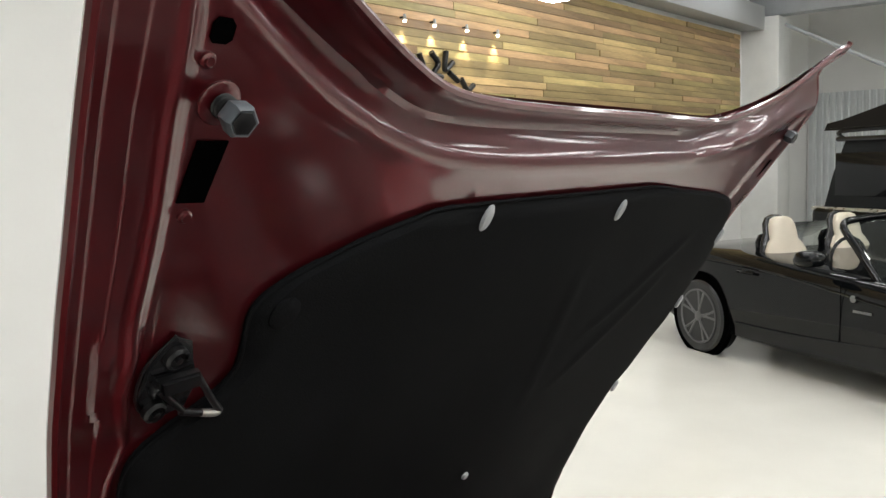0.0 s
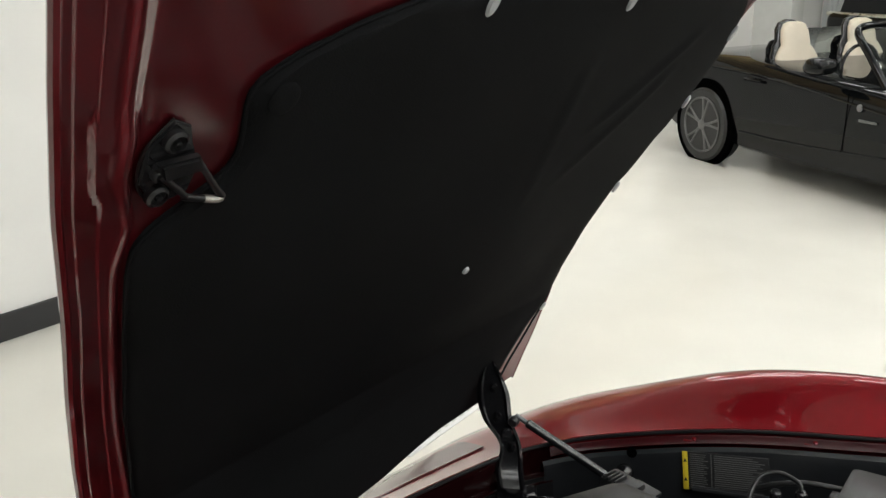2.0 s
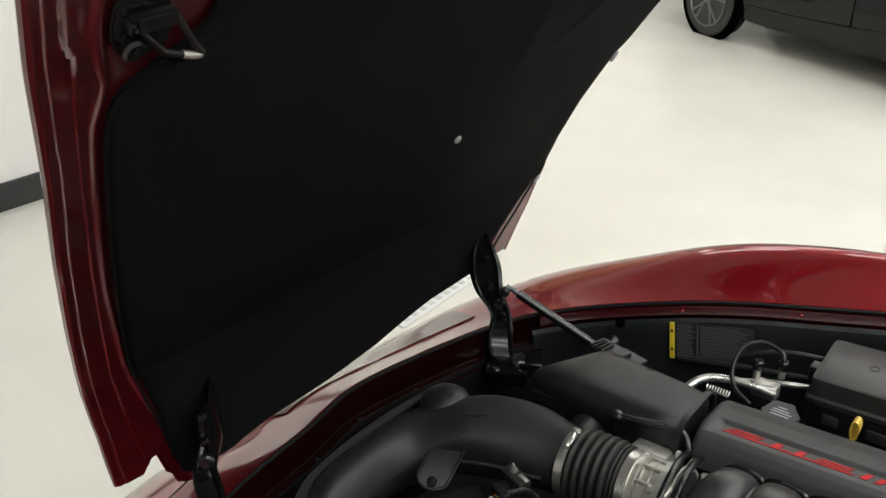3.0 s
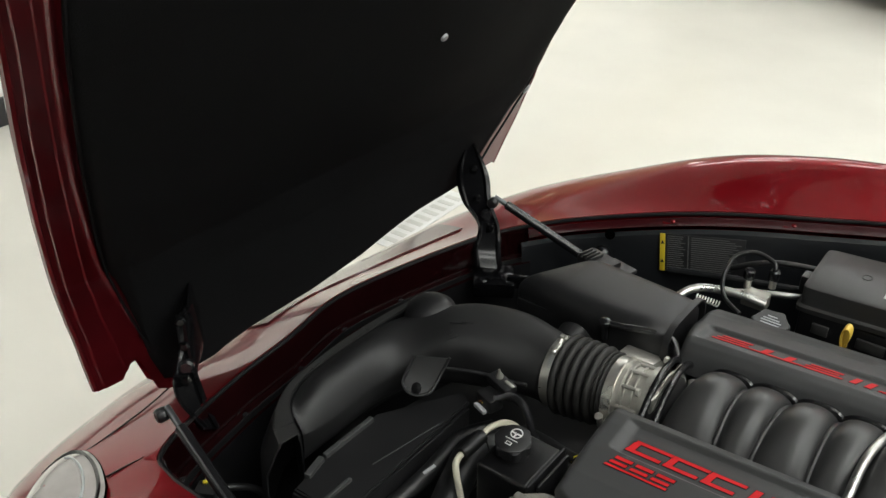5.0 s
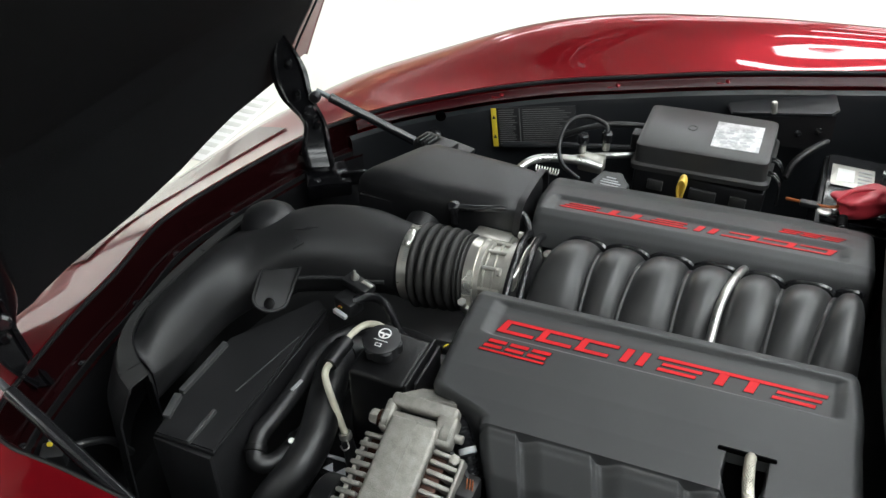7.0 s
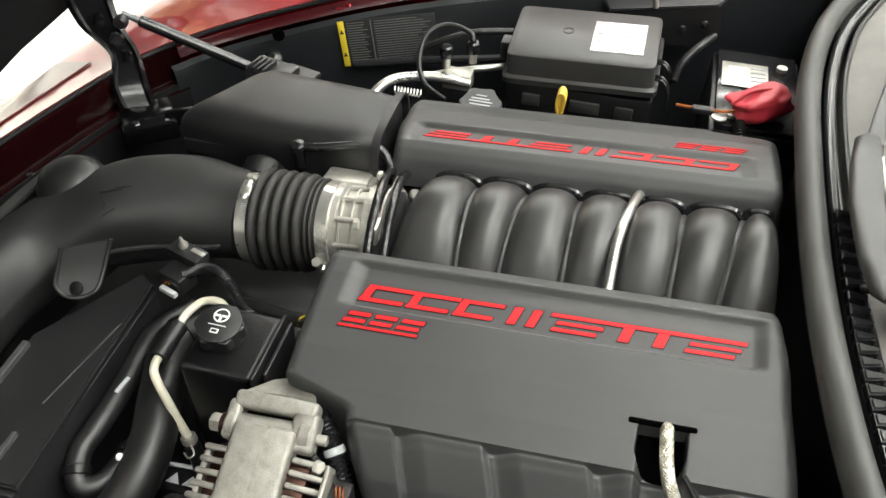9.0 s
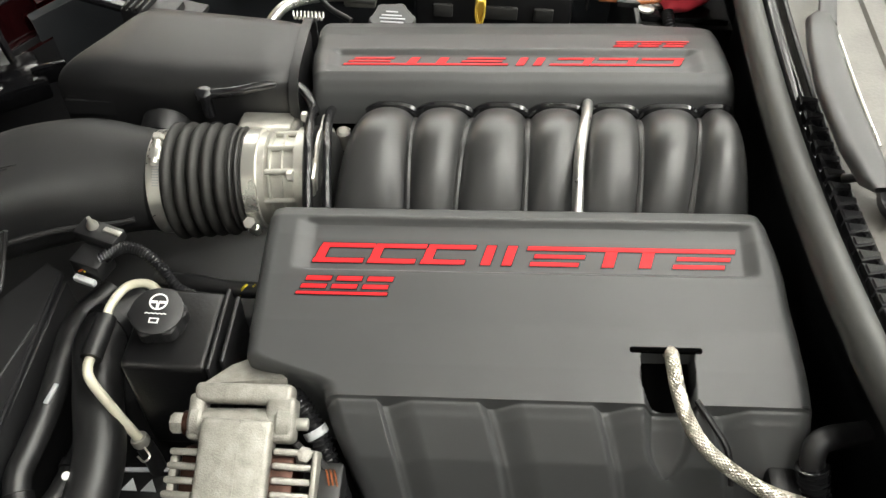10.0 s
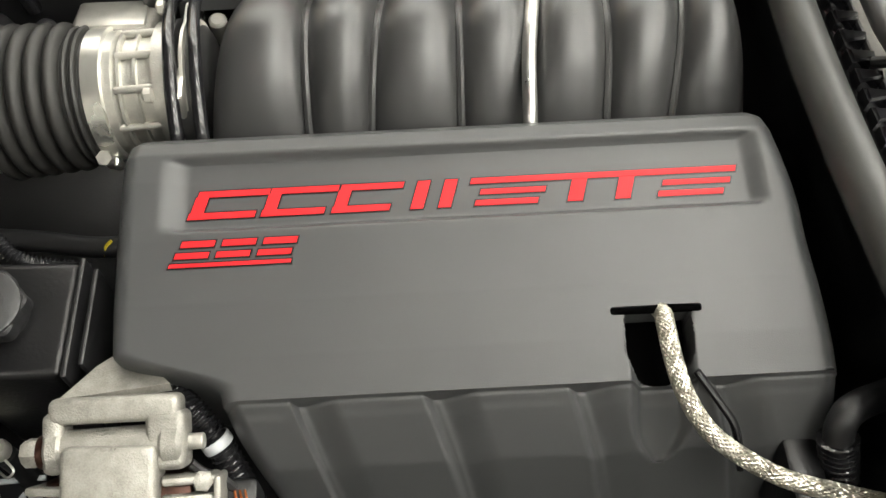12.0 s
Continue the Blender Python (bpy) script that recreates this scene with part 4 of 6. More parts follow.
part("stub", lathe([(0.027, 0), (0.027, 0.03), (0.032, 0.032), (0.032, 0.060), (0.026, 0.065)], (-0.425, 0.345, 0.695), (0.0, 0.9, 0.25), 28), M_PLAST, far_box)
breather = thing("breather_hose", (-0.35, 0.40, 0.72), "thin glossy black breather hose with an angled fitting", "hose")
part("hose", tube([(-0.365, 0.400, 0.765), (-0.330, 0.405, 0.768), (-0.285, 0.420, 0.770), (-0.255, 0.425, 0.765), (-0.238, 0.415, 0.752), (-0.232, 0.405, 0.735)], 0.0065, 12), M_GLOSS, breather)
part("fitting", lathe([(0.008, -0.03), (0.008, 0.0), (0.011, 0.002), (0.011, 0.010), (0.008, 0.012)], (-0.368, 0.400, 0.760), (0, -0.1, 1), 16), M_GLOSS, breather)
part("clip", lathe([(0.010, 0), (0.010, 0.012)], (-0.355, 0.385, 0.715), (0.1, -0.3, 1), 16), M_GLOSS, breather)

# ---- front of the bay ----
shroud = thing("radiator_shroud", (-0.55, 0.03, 0.44), "flat black plastic radiator cover panel", "radiator cover")
part("top_panel", prism([(-0.622, 0.075), (-0.54, 0.215), (-0.516, 0.200), (-0.510, 0.0), (-0.507, -0.130), (-0.607, -0.135), (-0.618, -0.06)], 0.012, Matrix.Translation((0, 0, 0.632)), 0.003), M_PLAST, shroud)
part("front_wall", box((-0.560, -0.134, 0.55), (0.100, 0.008, 0.170), 0.002), M_PLAST, shroud)
part("side_wall", box((-0.515, 0.03, 0.545), (0.008, 0.33, 0.175), 0.002), M_PLAST, shroud)
part("groove", tube([(-0.545, -0.02, 0.6445), (-0.520, 0.12, 0.6445)], 0.0012, 6), M_COVER, shroud)
part("slot_edge", box((-0.617, 0.0, 0.647), (0.010, 0.115, 0.010), 0.002), M_COVER, shroud, "worn grey edge")
part("slot_edge", box((-0.612, -0.085, 0.647), (0.012, 0.045, 0.010), 0.002, Matrix.Rotation(radians(14), 4, "Z")), M_COVER, shroud, "worn grey edge")
part("slot_edge", box((-0.549, -0.100, 0.647), (0.007, 0.066, 0.008), 0.002), M_COVER, shroud, "worn grey edge")

def rubber_hose(pts, r, clamp_at, label):
    ob = thing("radiator_hose", pts[0], label, "hose", "rubber hoses")
    part("hose", tube(pts, r, 20), M_RUBBER, ob)
    line = spline(pts, 8)
    for k in clamp_at:
        d = (line[k + 1] - line[k - 1]).normalized()
        part("collar", lathe([(r, -0.006), (r + 0.0025, -0.005), (r + 0.0025, 0.005), (r, 0.006)], line[k], d, 24), M_BAY, ob, "black spring collar")
    return ob


rubber_hose([(-0.470, 0.21, 0.60), (-0.493, 0.155, 0.606), (-0.492, 0.10, 0.606), (-0.487, 0.045, 0.606), (-0.490, -0.010, 0.601), (-0.495, -0.045, 0.592), (-0.482, -0.076, 0.578), (-0.458, -0.062, 0.571), (-0.447, 0.0, 0.570), (-0.444, 0.06, 0.566), (-0.450, 0.13, 0.560)], 0.0145, (44, 62), "slim black rubber hose bent back along the radiator cover")
rubber_hose([(-0.425, 0.19, 0.60), (-0.452, 0.13, 0.614), (-0.436, 0.06, 0.610), (-0.415, -0.01, 0.600), (-0.415, -0.07, 0.582), (-0.440, -0.12, 0.54), (-0.45, -0.16, 0.45)], 0.028, (6,), "thick black rubber radiator hose")
bk_ = thing("loom_bracket", (-0.38, -0.015, 0.52), "small steel bracket with pale warning stickers under the alternator", "bracket")
part("strip", box((-0.382, -0.002, 0.545), (0.062, 0.005, 0.004), 0.001, Matrix.Rotation(radians(4), 4, "Z")), M_STEEL, bk_)
part("plate", box((-0.380, -0.020, 0.520), (0.060, 0.034, 0.045), 0.003), M_BAY, bk_)
for x in (-0.392, -0.370):
    part("sticker", prism([(-0.009, -0.007), (0.009, -0.007), (0.0, 0.008)], 0.001, Matrix.Translation((x, -0.020, 0.5428))), M_GREYP, bk_, "pale triangle sticker")

solid("hose_mark", box((-0.482, 0.046, 0.6195), (0.006, 0.026, 0.003), 0.001, Matrix.Rotation(radians(-8), 4, "Z")), M_GREYP, "small silver clip on the slim hose", "clip")
solid("paint_dot", lathe([(0.005, 0), (0.004, 0.002)], (-0.437, -0.045, 0.6095), (0, -0.2, 1), 14), M_WHITE, "white paint dot on the thick hose", "paint mark")

for at, m_, word in (((-0.478, -0.07, 0.56), M_YLAB, "yellow"), ((-0.441, -0.102, 0.56), M_WHITE, "white")):
    solid("paint_dot", lathe([(0.006, 0), (0.005, 0.003)], at, (0.2, -0.4, 1), 14), m_, word + " paint dot low on the hose", "paint mark")
lp_ = thing("lamp_plug", (-0.728, -0.211, 0.62), "black wiring plug with yellow lock beside the headlight", "electrical plug")
LPC = Vector((-0.728, -0.211, 0.62))
part("body", box(LPC, (0.036, 0.030, 0.026), 0.004, Matrix.Rotation(radians(30), 4, "Z")), M_PLAST, lp_)
part("lock", box(LPC + Vector((-0.008, 0.004, 0.015)), (0.008, 0.006, 0.006), 0.002, Matrix.Rotation(radians(30), 4, "Z")), M_YLAB, lp_, "yellow lock")
part("lock", box(LPC + Vector((-0.016, 0.016, 0.008)), (0.010, 0.008, 0.008), 0.002, Matrix.Rotation(radians(30), 4, "Z")), M_GREYP, lp_, "pale lock")
part("lead", tube([LPC, LPC + Vector((0.02, 0.03, 0.0)), LPC + Vector((0.03, 0.07, -0.03)), LPC + Vector((0.03, 0.10, -0.09))], 0.006, 10), M_RUBBER, lp_)

# ---- steering fluid reservoir ----
ps = thing("fluid_reservoir", (-0.335, 0.085, 0.50), "black plastic steering fluid reservoir with a lobed cap", "fluid reservoir")
part("tank", box((-0.335, 0.086, 0.625), (0.092, 0.104, 0.165), 0.008, None, 3), M_BAY, ps)
part("neck", cyl((-0.346, 0.088, 0.70), (-0.347, 0.086, 0.722), 0.024), M_PLAST, ps)
for k, (dx, w) in enumerate(((0.050, 0.105), (0.062, 0.085))):
    part("fin", box((-0.335 + dx, 0.082, 0.655), (0.005, w, 0.125), 0.002), M_PLAST, ps)
part("fin_bridge", box((-0.279, 0.082, 0.640), (0.014, 0.012, 0.10), 0.002), M_PLAST, ps)


def lobed(r, h0, h1, lobes, amp, base, axis, n=96):
    bm = bmesh.new()
    rings = []
    for rr, h in ((r - 0.002, h0), (r, h0 + 0.002), (r, h1 - 0.002), (r - 0.002, h1)):
        rings.append([bm.verts.new(((rr + amp * max(-0.4, math.cos(lobes * 2 * math.pi * k / n))) * math.cos(2 * math.pi * k / n), (rr + amp * max(-0.4, math.cos(lobes * 2 * math.pi * k / n))) * math.sin(2 * math.pi * k / n), h)) for k in range(n)])
    for a, b in zip(rings, rings[1:]):
        for k in range(n):
            bm.faces.new((a[k], a[(k + 1) % n], b[(k + 1) % n], b[k]))
    bm.faces.new(rings[0][::-1])
    bm.faces.new(rings[-1])
    return moved(bm, Matrix.Translation(base) @ frame_of(axis))


CAPB, CAPA = Vector((-0.3475, 0.087, 0.716)), Vector((0.02, -0.12, 1)).normalized()
cap = part("cap", lobed(0.028, 0, 0.019, 6, 0.0028, CAPB, CAPA), M_PLAST, ps, "black lobed screw cap with white symbols")
part("cap_top", lathe([(0.0275, 0.018), (0.0275, 0.0205), (0.026, 0.0215)], CAPB, CAPA, 40), M_PLAST, cap)


def ring_bm(r0, r1, h, n=40):
    bm = bmesh.new()
    v = [[bm.verts.new((r * math.cos(2 * math.pi * k / n), r * math.sin(2 * math.pi * k / n), z)) for k in range(n)] for r, z in ((r0, 0), (r0, h), (r1, h), (r1, 0))]
    for a, b in ((0, 1), (1, 2), (2, 3)):
        for k in range(n):
            bm.faces.new((v[a][k], v[a][(k + 1) % n], v[b][(k + 1) % n], v[b][k]))
    return bm


# local axes of the symbols: right along +x of the bay, up along +y
SYM = Matrix.Translation(CAPB + CAPA * 0.0217) @ Matrix(((1, 0, 0.0, 0), (0, 0.993, -0.12, 0), (0, 0.12, 0.993, 0), (0, 0, 0, 1)))
part("wheel_symbol", moved(ring_bm(0.0082, 0.0098, 0.0006), SYM @ Matrix.Translation((0, 0.010, 0))), M_WHITE, cap, "white steering wheel symbol")
for a in (0, 180, 270):
    part("spoke", moved(box((0.0048, 0, 0.0003), (0.0082, 0.0030, 0.0005), 0.0002), SYM @ Matrix.Translation((0, 0.0095, 0)) @ Matrix.Rotation(radians(a), 4, "Z")), M_WHITE, cap)
part("wave_symbol", moved(tube([(-0.011 + k * 0.0022, -0.0045 + 0.0008 * (k % 2), 0.0003) for k in range(11)], 0.0006, 6, 1), SYM), M_WHITE, cap, "white wavy line")
part("book_symbol", moved(joined(box((0, -0.0125, 0.0003), (0.010, 0.0062, 0.0005), 0.0002)), SYM), M_WHITE, cap, "white booklet symbol")
part("book_gap", moved(box((0, -0.0125, 0.0007), (0.007, 0.0036, 0.0004), 0.0001), SYM), M_PLAST, cap)

line = thing("steering_line", (-0.41, 0.1, 0.55), "cream coloured steel fluid line with a black sleeve", "fluid line")
part("upper_tube", tube([(-0.366, 0.140, 0.683), (-0.388, 0.158, 0.684), (-0.412, 0.155, 0.682), (-0.424, 0.130, 0.680), (-0.424, 0.105, 0.678)], 0.0052, 14), M_CREAM, line)
part("sleeve", tube([(-0.424, 0.112, 0.679), (-0.425, 0.085, 0.677), (-0.426, 0.060, 0.675)], 0.0115, 16), M_RUBBER, line, "black rubber sleeve")
part("lower_tube", tube([(-0.426, 0.068, 0.676), (-0.427, 0.050, 0.672), (-0.421, 0.038, 0.662), (-0.402, 0.026, 0.625), (-0.380, 0.014, 0.582), (-0.376, 0.011, 0.574)], 0.0055, 14), M_CREAM, line)
part("clamp_ring", lathe([(0.009, 0), (0.010, 0.002), (0.010, 0.009), (0.009, 0.011)], (-0.383, 0.016, 0.588), (0.25, -0.14, -0.9), 20), M_ALUS, line)
part("clamp_ear", tube([(-0.374, 0.006, 0.585), (-0.366, -0.003, 0.582), (-0.372, -0.008, 0.578), (-0.381, -0.002, 0.577)], 0.0012, 6), M_CHROME, line)
part("lower_hose", tube([(-0.377, 0.012, 0.577), (-0.368, 0.004, 0.55), (-0.36, -0.01, 0.50), (-0.36, -0.02, 0.44)], 0.010, 14), M_RUBBER, line)

# ---- generator ----
gen = thing("alternator", (-0.235, -0.10, 0.50), "weathered cast aluminium alternator with cooling fins", "alternator")
RX = Matrix.Rotation(radians(25), 4, "X")
part("winding", box((-0.238, -0.092, 0.650), (0.115, 0.13, 0.06), 0.012, RX), M_COPPER, gen, "copper windings behind the fins")
part("housing", box((-0.238, -0.105, 0.60), (0.128, 0.15, 0.09), 0.02, RX), M_ALU, gen)
part("web", box((-0.240, -0.082, 0.686), (0.070, 0.130, 0.034), 0.006, RX, 3), M_ALU, gen, "flat cast web down the middle")
part("web_ridge", tube([(-0.236, -0.030, 0.7265), (-0.237, -0.08, 0.7045), (-0.237, -0.135, 0.678)], 0.0022, 6), M_ALU, gen)
for k in range(10):
    y, z = -0.046 - 0.0122 * k, 0.696 - 0.0057 * k
    part("fin", box((-0.184, y, z), (0.044, 0.0068, 0.026), 0.0030, RX @ Matrix.Rotation(radians(14), 4, "Y"), 2), M_ALU, gen)
    part("fin", box((-0.286 - 0.0012 * k, y - 0.004, z - 0.004), (0.034, 0.0070, 0.026), 0.0030, RX @ Matrix.Rotation(radians(-18), 4, "Y"), 2), M_ALU, gen)
part("side_rail", box((-0.301, -0.104, 0.664), (0.008, 0.115, 0.014), 0.003, RX), M_ALU, gen)
part("pulley", cyl((-0.345, -0.125, 0.600), (-0.312, -0.125, 0.602), 0.052, seg=40, bev=0.004), M_BAY, gen, "dark ribbed pulley")
part("end_ring", box((-0.163, -0.092, 0.672), (0.006, 0.11, 0.030), 0.003, RX), M_ALU, gen)
part("lug_bar", cyl((-0.288, -0.024, 0.703), (-0.190, -0.022, 0.709), 0.0150, seg=24, bev=0.003), M_ALU, gen)
BK = Matrix.Translation((-0.238, -0.023, 0.706)) @ Matrix.Rotation(radians(3.4), 4, "Y").inverted() @ Matrix.Rotation(radians(24), 4, "X")
br = part("bracket", moved(box((0.0, 0.0285, 0.002), (0.098, 0.020, 0.024), 0.006, None, 3), BK), M_ALU, gen, "cast bracket arm with a slot")
part("bracket_leg", moved(box((-0.046, 0.005, 0.0), (0.016, 0.046, 0.026), 0.006, None, 3), BK), M_ALU, br)
part("bracket_leg", moved(box((0.038, 0.004, 0.001), (0.030, 0.044, 0.027), 0.006, None, 3), BK), M_ALU, br)
part("boss", cyl((-0.205, -0.0222, 0.7085), (-0.188, -0.022, 0.709), 0.0185, seg=24, bev=0.003), M_ALU, gen)
part("boss", cyl((-0.290, -0.0242, 0.7030), (-0.276, -0.0238, 0.704), 0.0170, seg=24, bev=0.003), M_ALU, gen)
part("gusset", sheet([[(-0.283, 0.010, 0.722), (-0.200, 0.018, 0.728)], [(-0.262, 0.040, 0.712), (-0.215, 0.034, 0.718)], [(-0.248, 0.062, 0.694), (-0.225, 0.055, 0.70)]], 0.008), M_ALU, gen)
part("bolt_washer", cyl((-0.296, -0.0245, 0.7025), (-0.288, -0.0243, 0.703), 0.0125, seg=24), M_COPPER, gen, "rust brown washer")
part("bolt_head", lathe([(0.0105, 0), (0.0115, 0.002), (0.0115, 0.010), (0.008, 0.014)], (-0.296, -0.0245, 0.7025), (-1, 0, -0.06), 6), M_ALU, gen)
part("bolt_end", cyl((-0.190, -0.022, 0.709), (-0.174, -0.0215, 0.7098), 0.0062, seg=16, bev=0.001), M_ALUS, gen)
part("rear_stud", lathe([(0.008, 0), (0.008, 0.016), (0.005, 0.018)], (-0.178, -0.048, 0.690), (0.3, -0.2, 1), 6), M_ALU, gen)
part("plug", box((-0.153, -0.062, 0.655), (0.032, 0.040, 0.045), 0.005), M_PLAST, gen, "black plug with orange wires")
for k in range(3):
    part("wire", tube([(-0.155 + k * 0.004, -0.052, 0.677), (-0.152 + k * 0.004, -0.060, 0.684), (-0.149 + k * 0.004, -0.070, 0.675)], 0.0009, 6), M_ORANGE, gen)
part("lead", tube([(-0.186, -0.035, 0.697), (-0.178, -0.040, 0.690), (-0.165, -0.044, 0.684), (-0.155, -0.050, 0.675)], 0.004, 8), M_RUBBER, gen)


def ribbed(s):
    return 1.0 + 0.18 * math.sin(s * ribbed.turns * 2 * math.pi)


def corrugated(name, pts, r, turns, material, label, category, group=""):
    ribbed.turns = turns
    return solid(name, tube(pts, r, 14, max(8, int(turns * 8 / (len(pts) - 1))), ribbed), material, label, category, group)


corrugated("wire_loom", [(-0.215, 0.035, 0.690), (-0.195, 0.012, 0.700), (-0.176, -0.008, 0.692), (-0.160, -0.030, 0.668), (-0.145, -0.055, 0.635), (-0.135, -0.075, 0.60)], 0.0105, 34, M_GLOSS, "black corrugated cable tube under the engine cover", "cable tube", "cable tubes")
solid("cable_tie", lathe([(0.0118, 0), (0.0126, 0.001), (0.0126, 0.008), (0.0118, 0.009)], (-0.172, -0.013, 0.688), (0.5, -0.6, -0.6), 24), M_GREYP, "light grey cable tie round the cable tube", "cable tie")

maf = thing("sensor_plug", (-0.45, 0.19, 0.68), "black sensor plug with orange wires on the intake duct", "electrical plug")
part("sensor", box((-0.452, 0.205, 0.712), (0.055, 0.026, 0.014), 0.003, Matrix.Rotation(radians(-18), 4, "Z")), M_PLAST, maf)
part("plug", box((-0.458, 0.180, 0.690), (0.040, 0.030, 0.026), 0.004, Matrix.Rotation(radians(-18), 4, "Z")), M_PLAST, maf)
part("screw", lathe([(0.007, 0), (0.007, 0.004), (0.003, 0.012), (0.002, 0.018)], (-0.460, 0.210, 0.718), (0, -0.1, 1), 16), M_ALUS, maf)
part("foil", box((-0.435, 0.203, 0.720), (0.022, 0.007, 0.002), 0.0005, Matrix.Rotation(radians(-18), 4, "Z")), M_ALUS, maf)
part("white_lock", box((-0.462, 0.158, 0.684), (0.028, 0.008, 0.008), 0.002, Matrix.Rotation(radians(-18), 4, "Z")), M_GREYP, maf)
for k in range(3):
    part("wire", tube([(-0.470 + k * 0.006, 0.166, 0.690), (-0.455 + k * 0.004, 0.170, 0.698), (-0.440, 0.178 + 0.002 * k, 0.702)], 0.0014, 6), (M_ORANGE, M_YLAB, M_RUBBER)[k], maf)
corrugated("wire_loom", [(-0.445, 0.178, 0.700), (-0.420, 0.186, 0.712), (-0.395, 0.182, 0.712), (-0.370, 0.165, 0.704), (-0.350, 0.150, 0.690), (-0.325, 0.150, 0.675), (-0.30, 0.155, 0.66)], 0.0065, 46, M_GLOSS, "black corrugated cable tube from the sensor plug", "cable tube", "cable tubes")
cable = thing("taped_cable", (-0.29, 0.18, 0.64), "black taped cable with yellow paint marks", "cable")
part("cable", tube([(-0.40, 0.20, 0.64), (-0.35, 0.19, 0.65), (-0.30, 0.180, 0.655), (-0.25, 0.18, 0.66), (-0.20, 0.19, 0.66)], 0.010, 12), M_RUBBER, cable)
for x in (-0.290, -0.280):
    part("paint_mark", tube([(x, 0.171, 0.656), (x + 0.003, 0.175, 0.664), (x + 0.008, 0.180, 0.6665)], 0.0022, 6), M_YLAB, cable, "yellow paint mark")

# ---- far side of the bay ----
fuse = thing("fuse_box", (-0.01, 0.79, 0.50), "black plastic fuse box with a flat lid and white label", "fuse box")
FM = Matrix.Translation((-0.012, 0.79, 0.745)) @ Matrix.Rotation(radians(-3), 4, "Y") @ Matrix.Rotation(radians(4), 4, "X")
part("case", box((-0.008, 0.798, 0.62), (0.244, 0.155, 0.20), 0.008), M_BAY, fuse)


def lid():
    rows = []
    for w, d, h in ((0.256, 0.190, -0.018), (0.256, 0.190, -0.008), (0.252, 0.186, -0.006), (0.246, 0.180, -0.004), (0.243, 0.178, 0.0), (0.242, 0.177, 0.0300), (0.2405, 0.1755, 0.0330), (0.237, 0.172, 0.0342)):
        ring = []
        for k in range(48):
            a = 2 * math.pi * k / 48
            ca, sa = math.cos(a), math.sin(a)
            ring.append(Vector((w / 2 * math.copysign(abs(ca) ** 0.12, ca), 0.0115 + (d - 0.023) / 2 * math.copysign(abs(sa) ** 0.12, sa), h)))
        rows.append(ring)
    bm = sheet(rows, closed=True)
    bm.verts.ensure_lookup_table()
    bm.faces.new(bm.verts[-48:])
    return moved(bm, FM)


fl = part("lid", lid(), M_LID, fuse, "dark grey lid, lightened for the lamps' reflection")
part("label", moved(box((0.055, 0.012, 0.0345), (0.086, 0.088, 0.0012), 0.0004), FM), M_LABELW, fl, "white printed label")
random.seed(4)
for k in range(16):
    part("print", moved(box((0.020 + random.random() * 0.062, -0.022 + random.random() * 0.068, 0.0354), (0.006 + 0.012 * random.random(), 0.003 + 0.004 * random.random(), 0.0006), 0), FM), M_GREYP, fl)
part("emblem", moved(ring_bm(0.007, 0.009, 0.001), FM @ Matrix.Translation((-0.030, 0.02, 0.034))), M_PLAST, fl)
for k in range(4):
    part("cable_fin", tube([(0.106, 0.800 - k * 0.010 - (k // 2) * 0.03, 0.752), (0.122, 0.796 - k * 0.010 - (k // 2) * 0.03, 0.752), (0.134, 0.790 - k * 0.010 - (k // 2) * 0.03, 0.735), (0.136, 0.788 - k * 0.010 - (k // 2) * 0.03, 0.70)], 0.0026, 8), M_GLOSS, fuse)
for x, w in ((-0.085, 0.03), (0.005, 0.05), (0.07, 0.03)):
    part("clip_panel", box((x, 0.718, 0.692), (w, 0.006, 0.022), 0.002), M_LID, fuse)
part("catch", box((-0.145, 0.80, 0.735), (0.018, 0.03, 0.035), 0.003), M_PLAST, fuse)

dip = thing("dipstick", (-0.031, 0.694, 0.64), "yellow plastic dipstick handle beside the fuse box", "dipstick")
part("handle", sheet([[(-0.028 + (0.0075 - 0.0025 * math.sin(-k)) * math.cos(k), 0.641, 0.739 + 0.023 * math.sin(k)), (-0.028 + (0.0075 - 0.0025 * math.sin(-k)) * math.cos(k), 0.661, 0.741 + 0.023 * math.sin(k))] for k in np.linspace(0, 2 * math.pi, 33)], 0.003), M_YEL, dip)
part("web", box((-0.028, 0.651, 0.738), (0.011, 0.004, 0.036), 0.0015), M_YEL, dip)
part("shaft", cyl((-0.028, 0.651, 0.56), (-0.028, 0.651, 0.717), 0.004), M_YEL, dip)

oil = thing("filler_cap", (-0.154, 0.628, 0.66), "dark lobed filler cap with white print", "filler cap")
OA = Vector((0.03, -0.22, 1)).normalized()
part("cap", lobed(0.032, 0, 0.020, 6, 0.003, (-0.157, 0.652, 0.700), OA), M_COVER, oil)
OM = Matrix.Translation(Vector((-0.157, 0.652, 0.700)) + OA * 0.0202) @ Matrix(((1, 0, 0, 0), (0, 0.976, -0.22, 0), (0, 0.22, 0.976, 0), (0, 0, 0, 1)))
for y, w in ((0.013, 0.018), (0.006, 0.030), (0.0, 0.038), (-0.007, 0.034), (-0.014, 0.020)):
    part("print", moved(box((0.002 * math.sin(y * 900), y, 0.0004), (w, 0.0026, 0.0008), 0.0002), OM), M_GREYP, oil)
part("neck", cyl((-0.155, 0.656, 0.60), (-0.157, 0.652, 0.702), 0.026), M_PLAST, oil)

ac = thing("coolant_lines", (-0.26, 0.72, 0.62), "bright aluminium air conditioning lines with black service caps", "pipe")
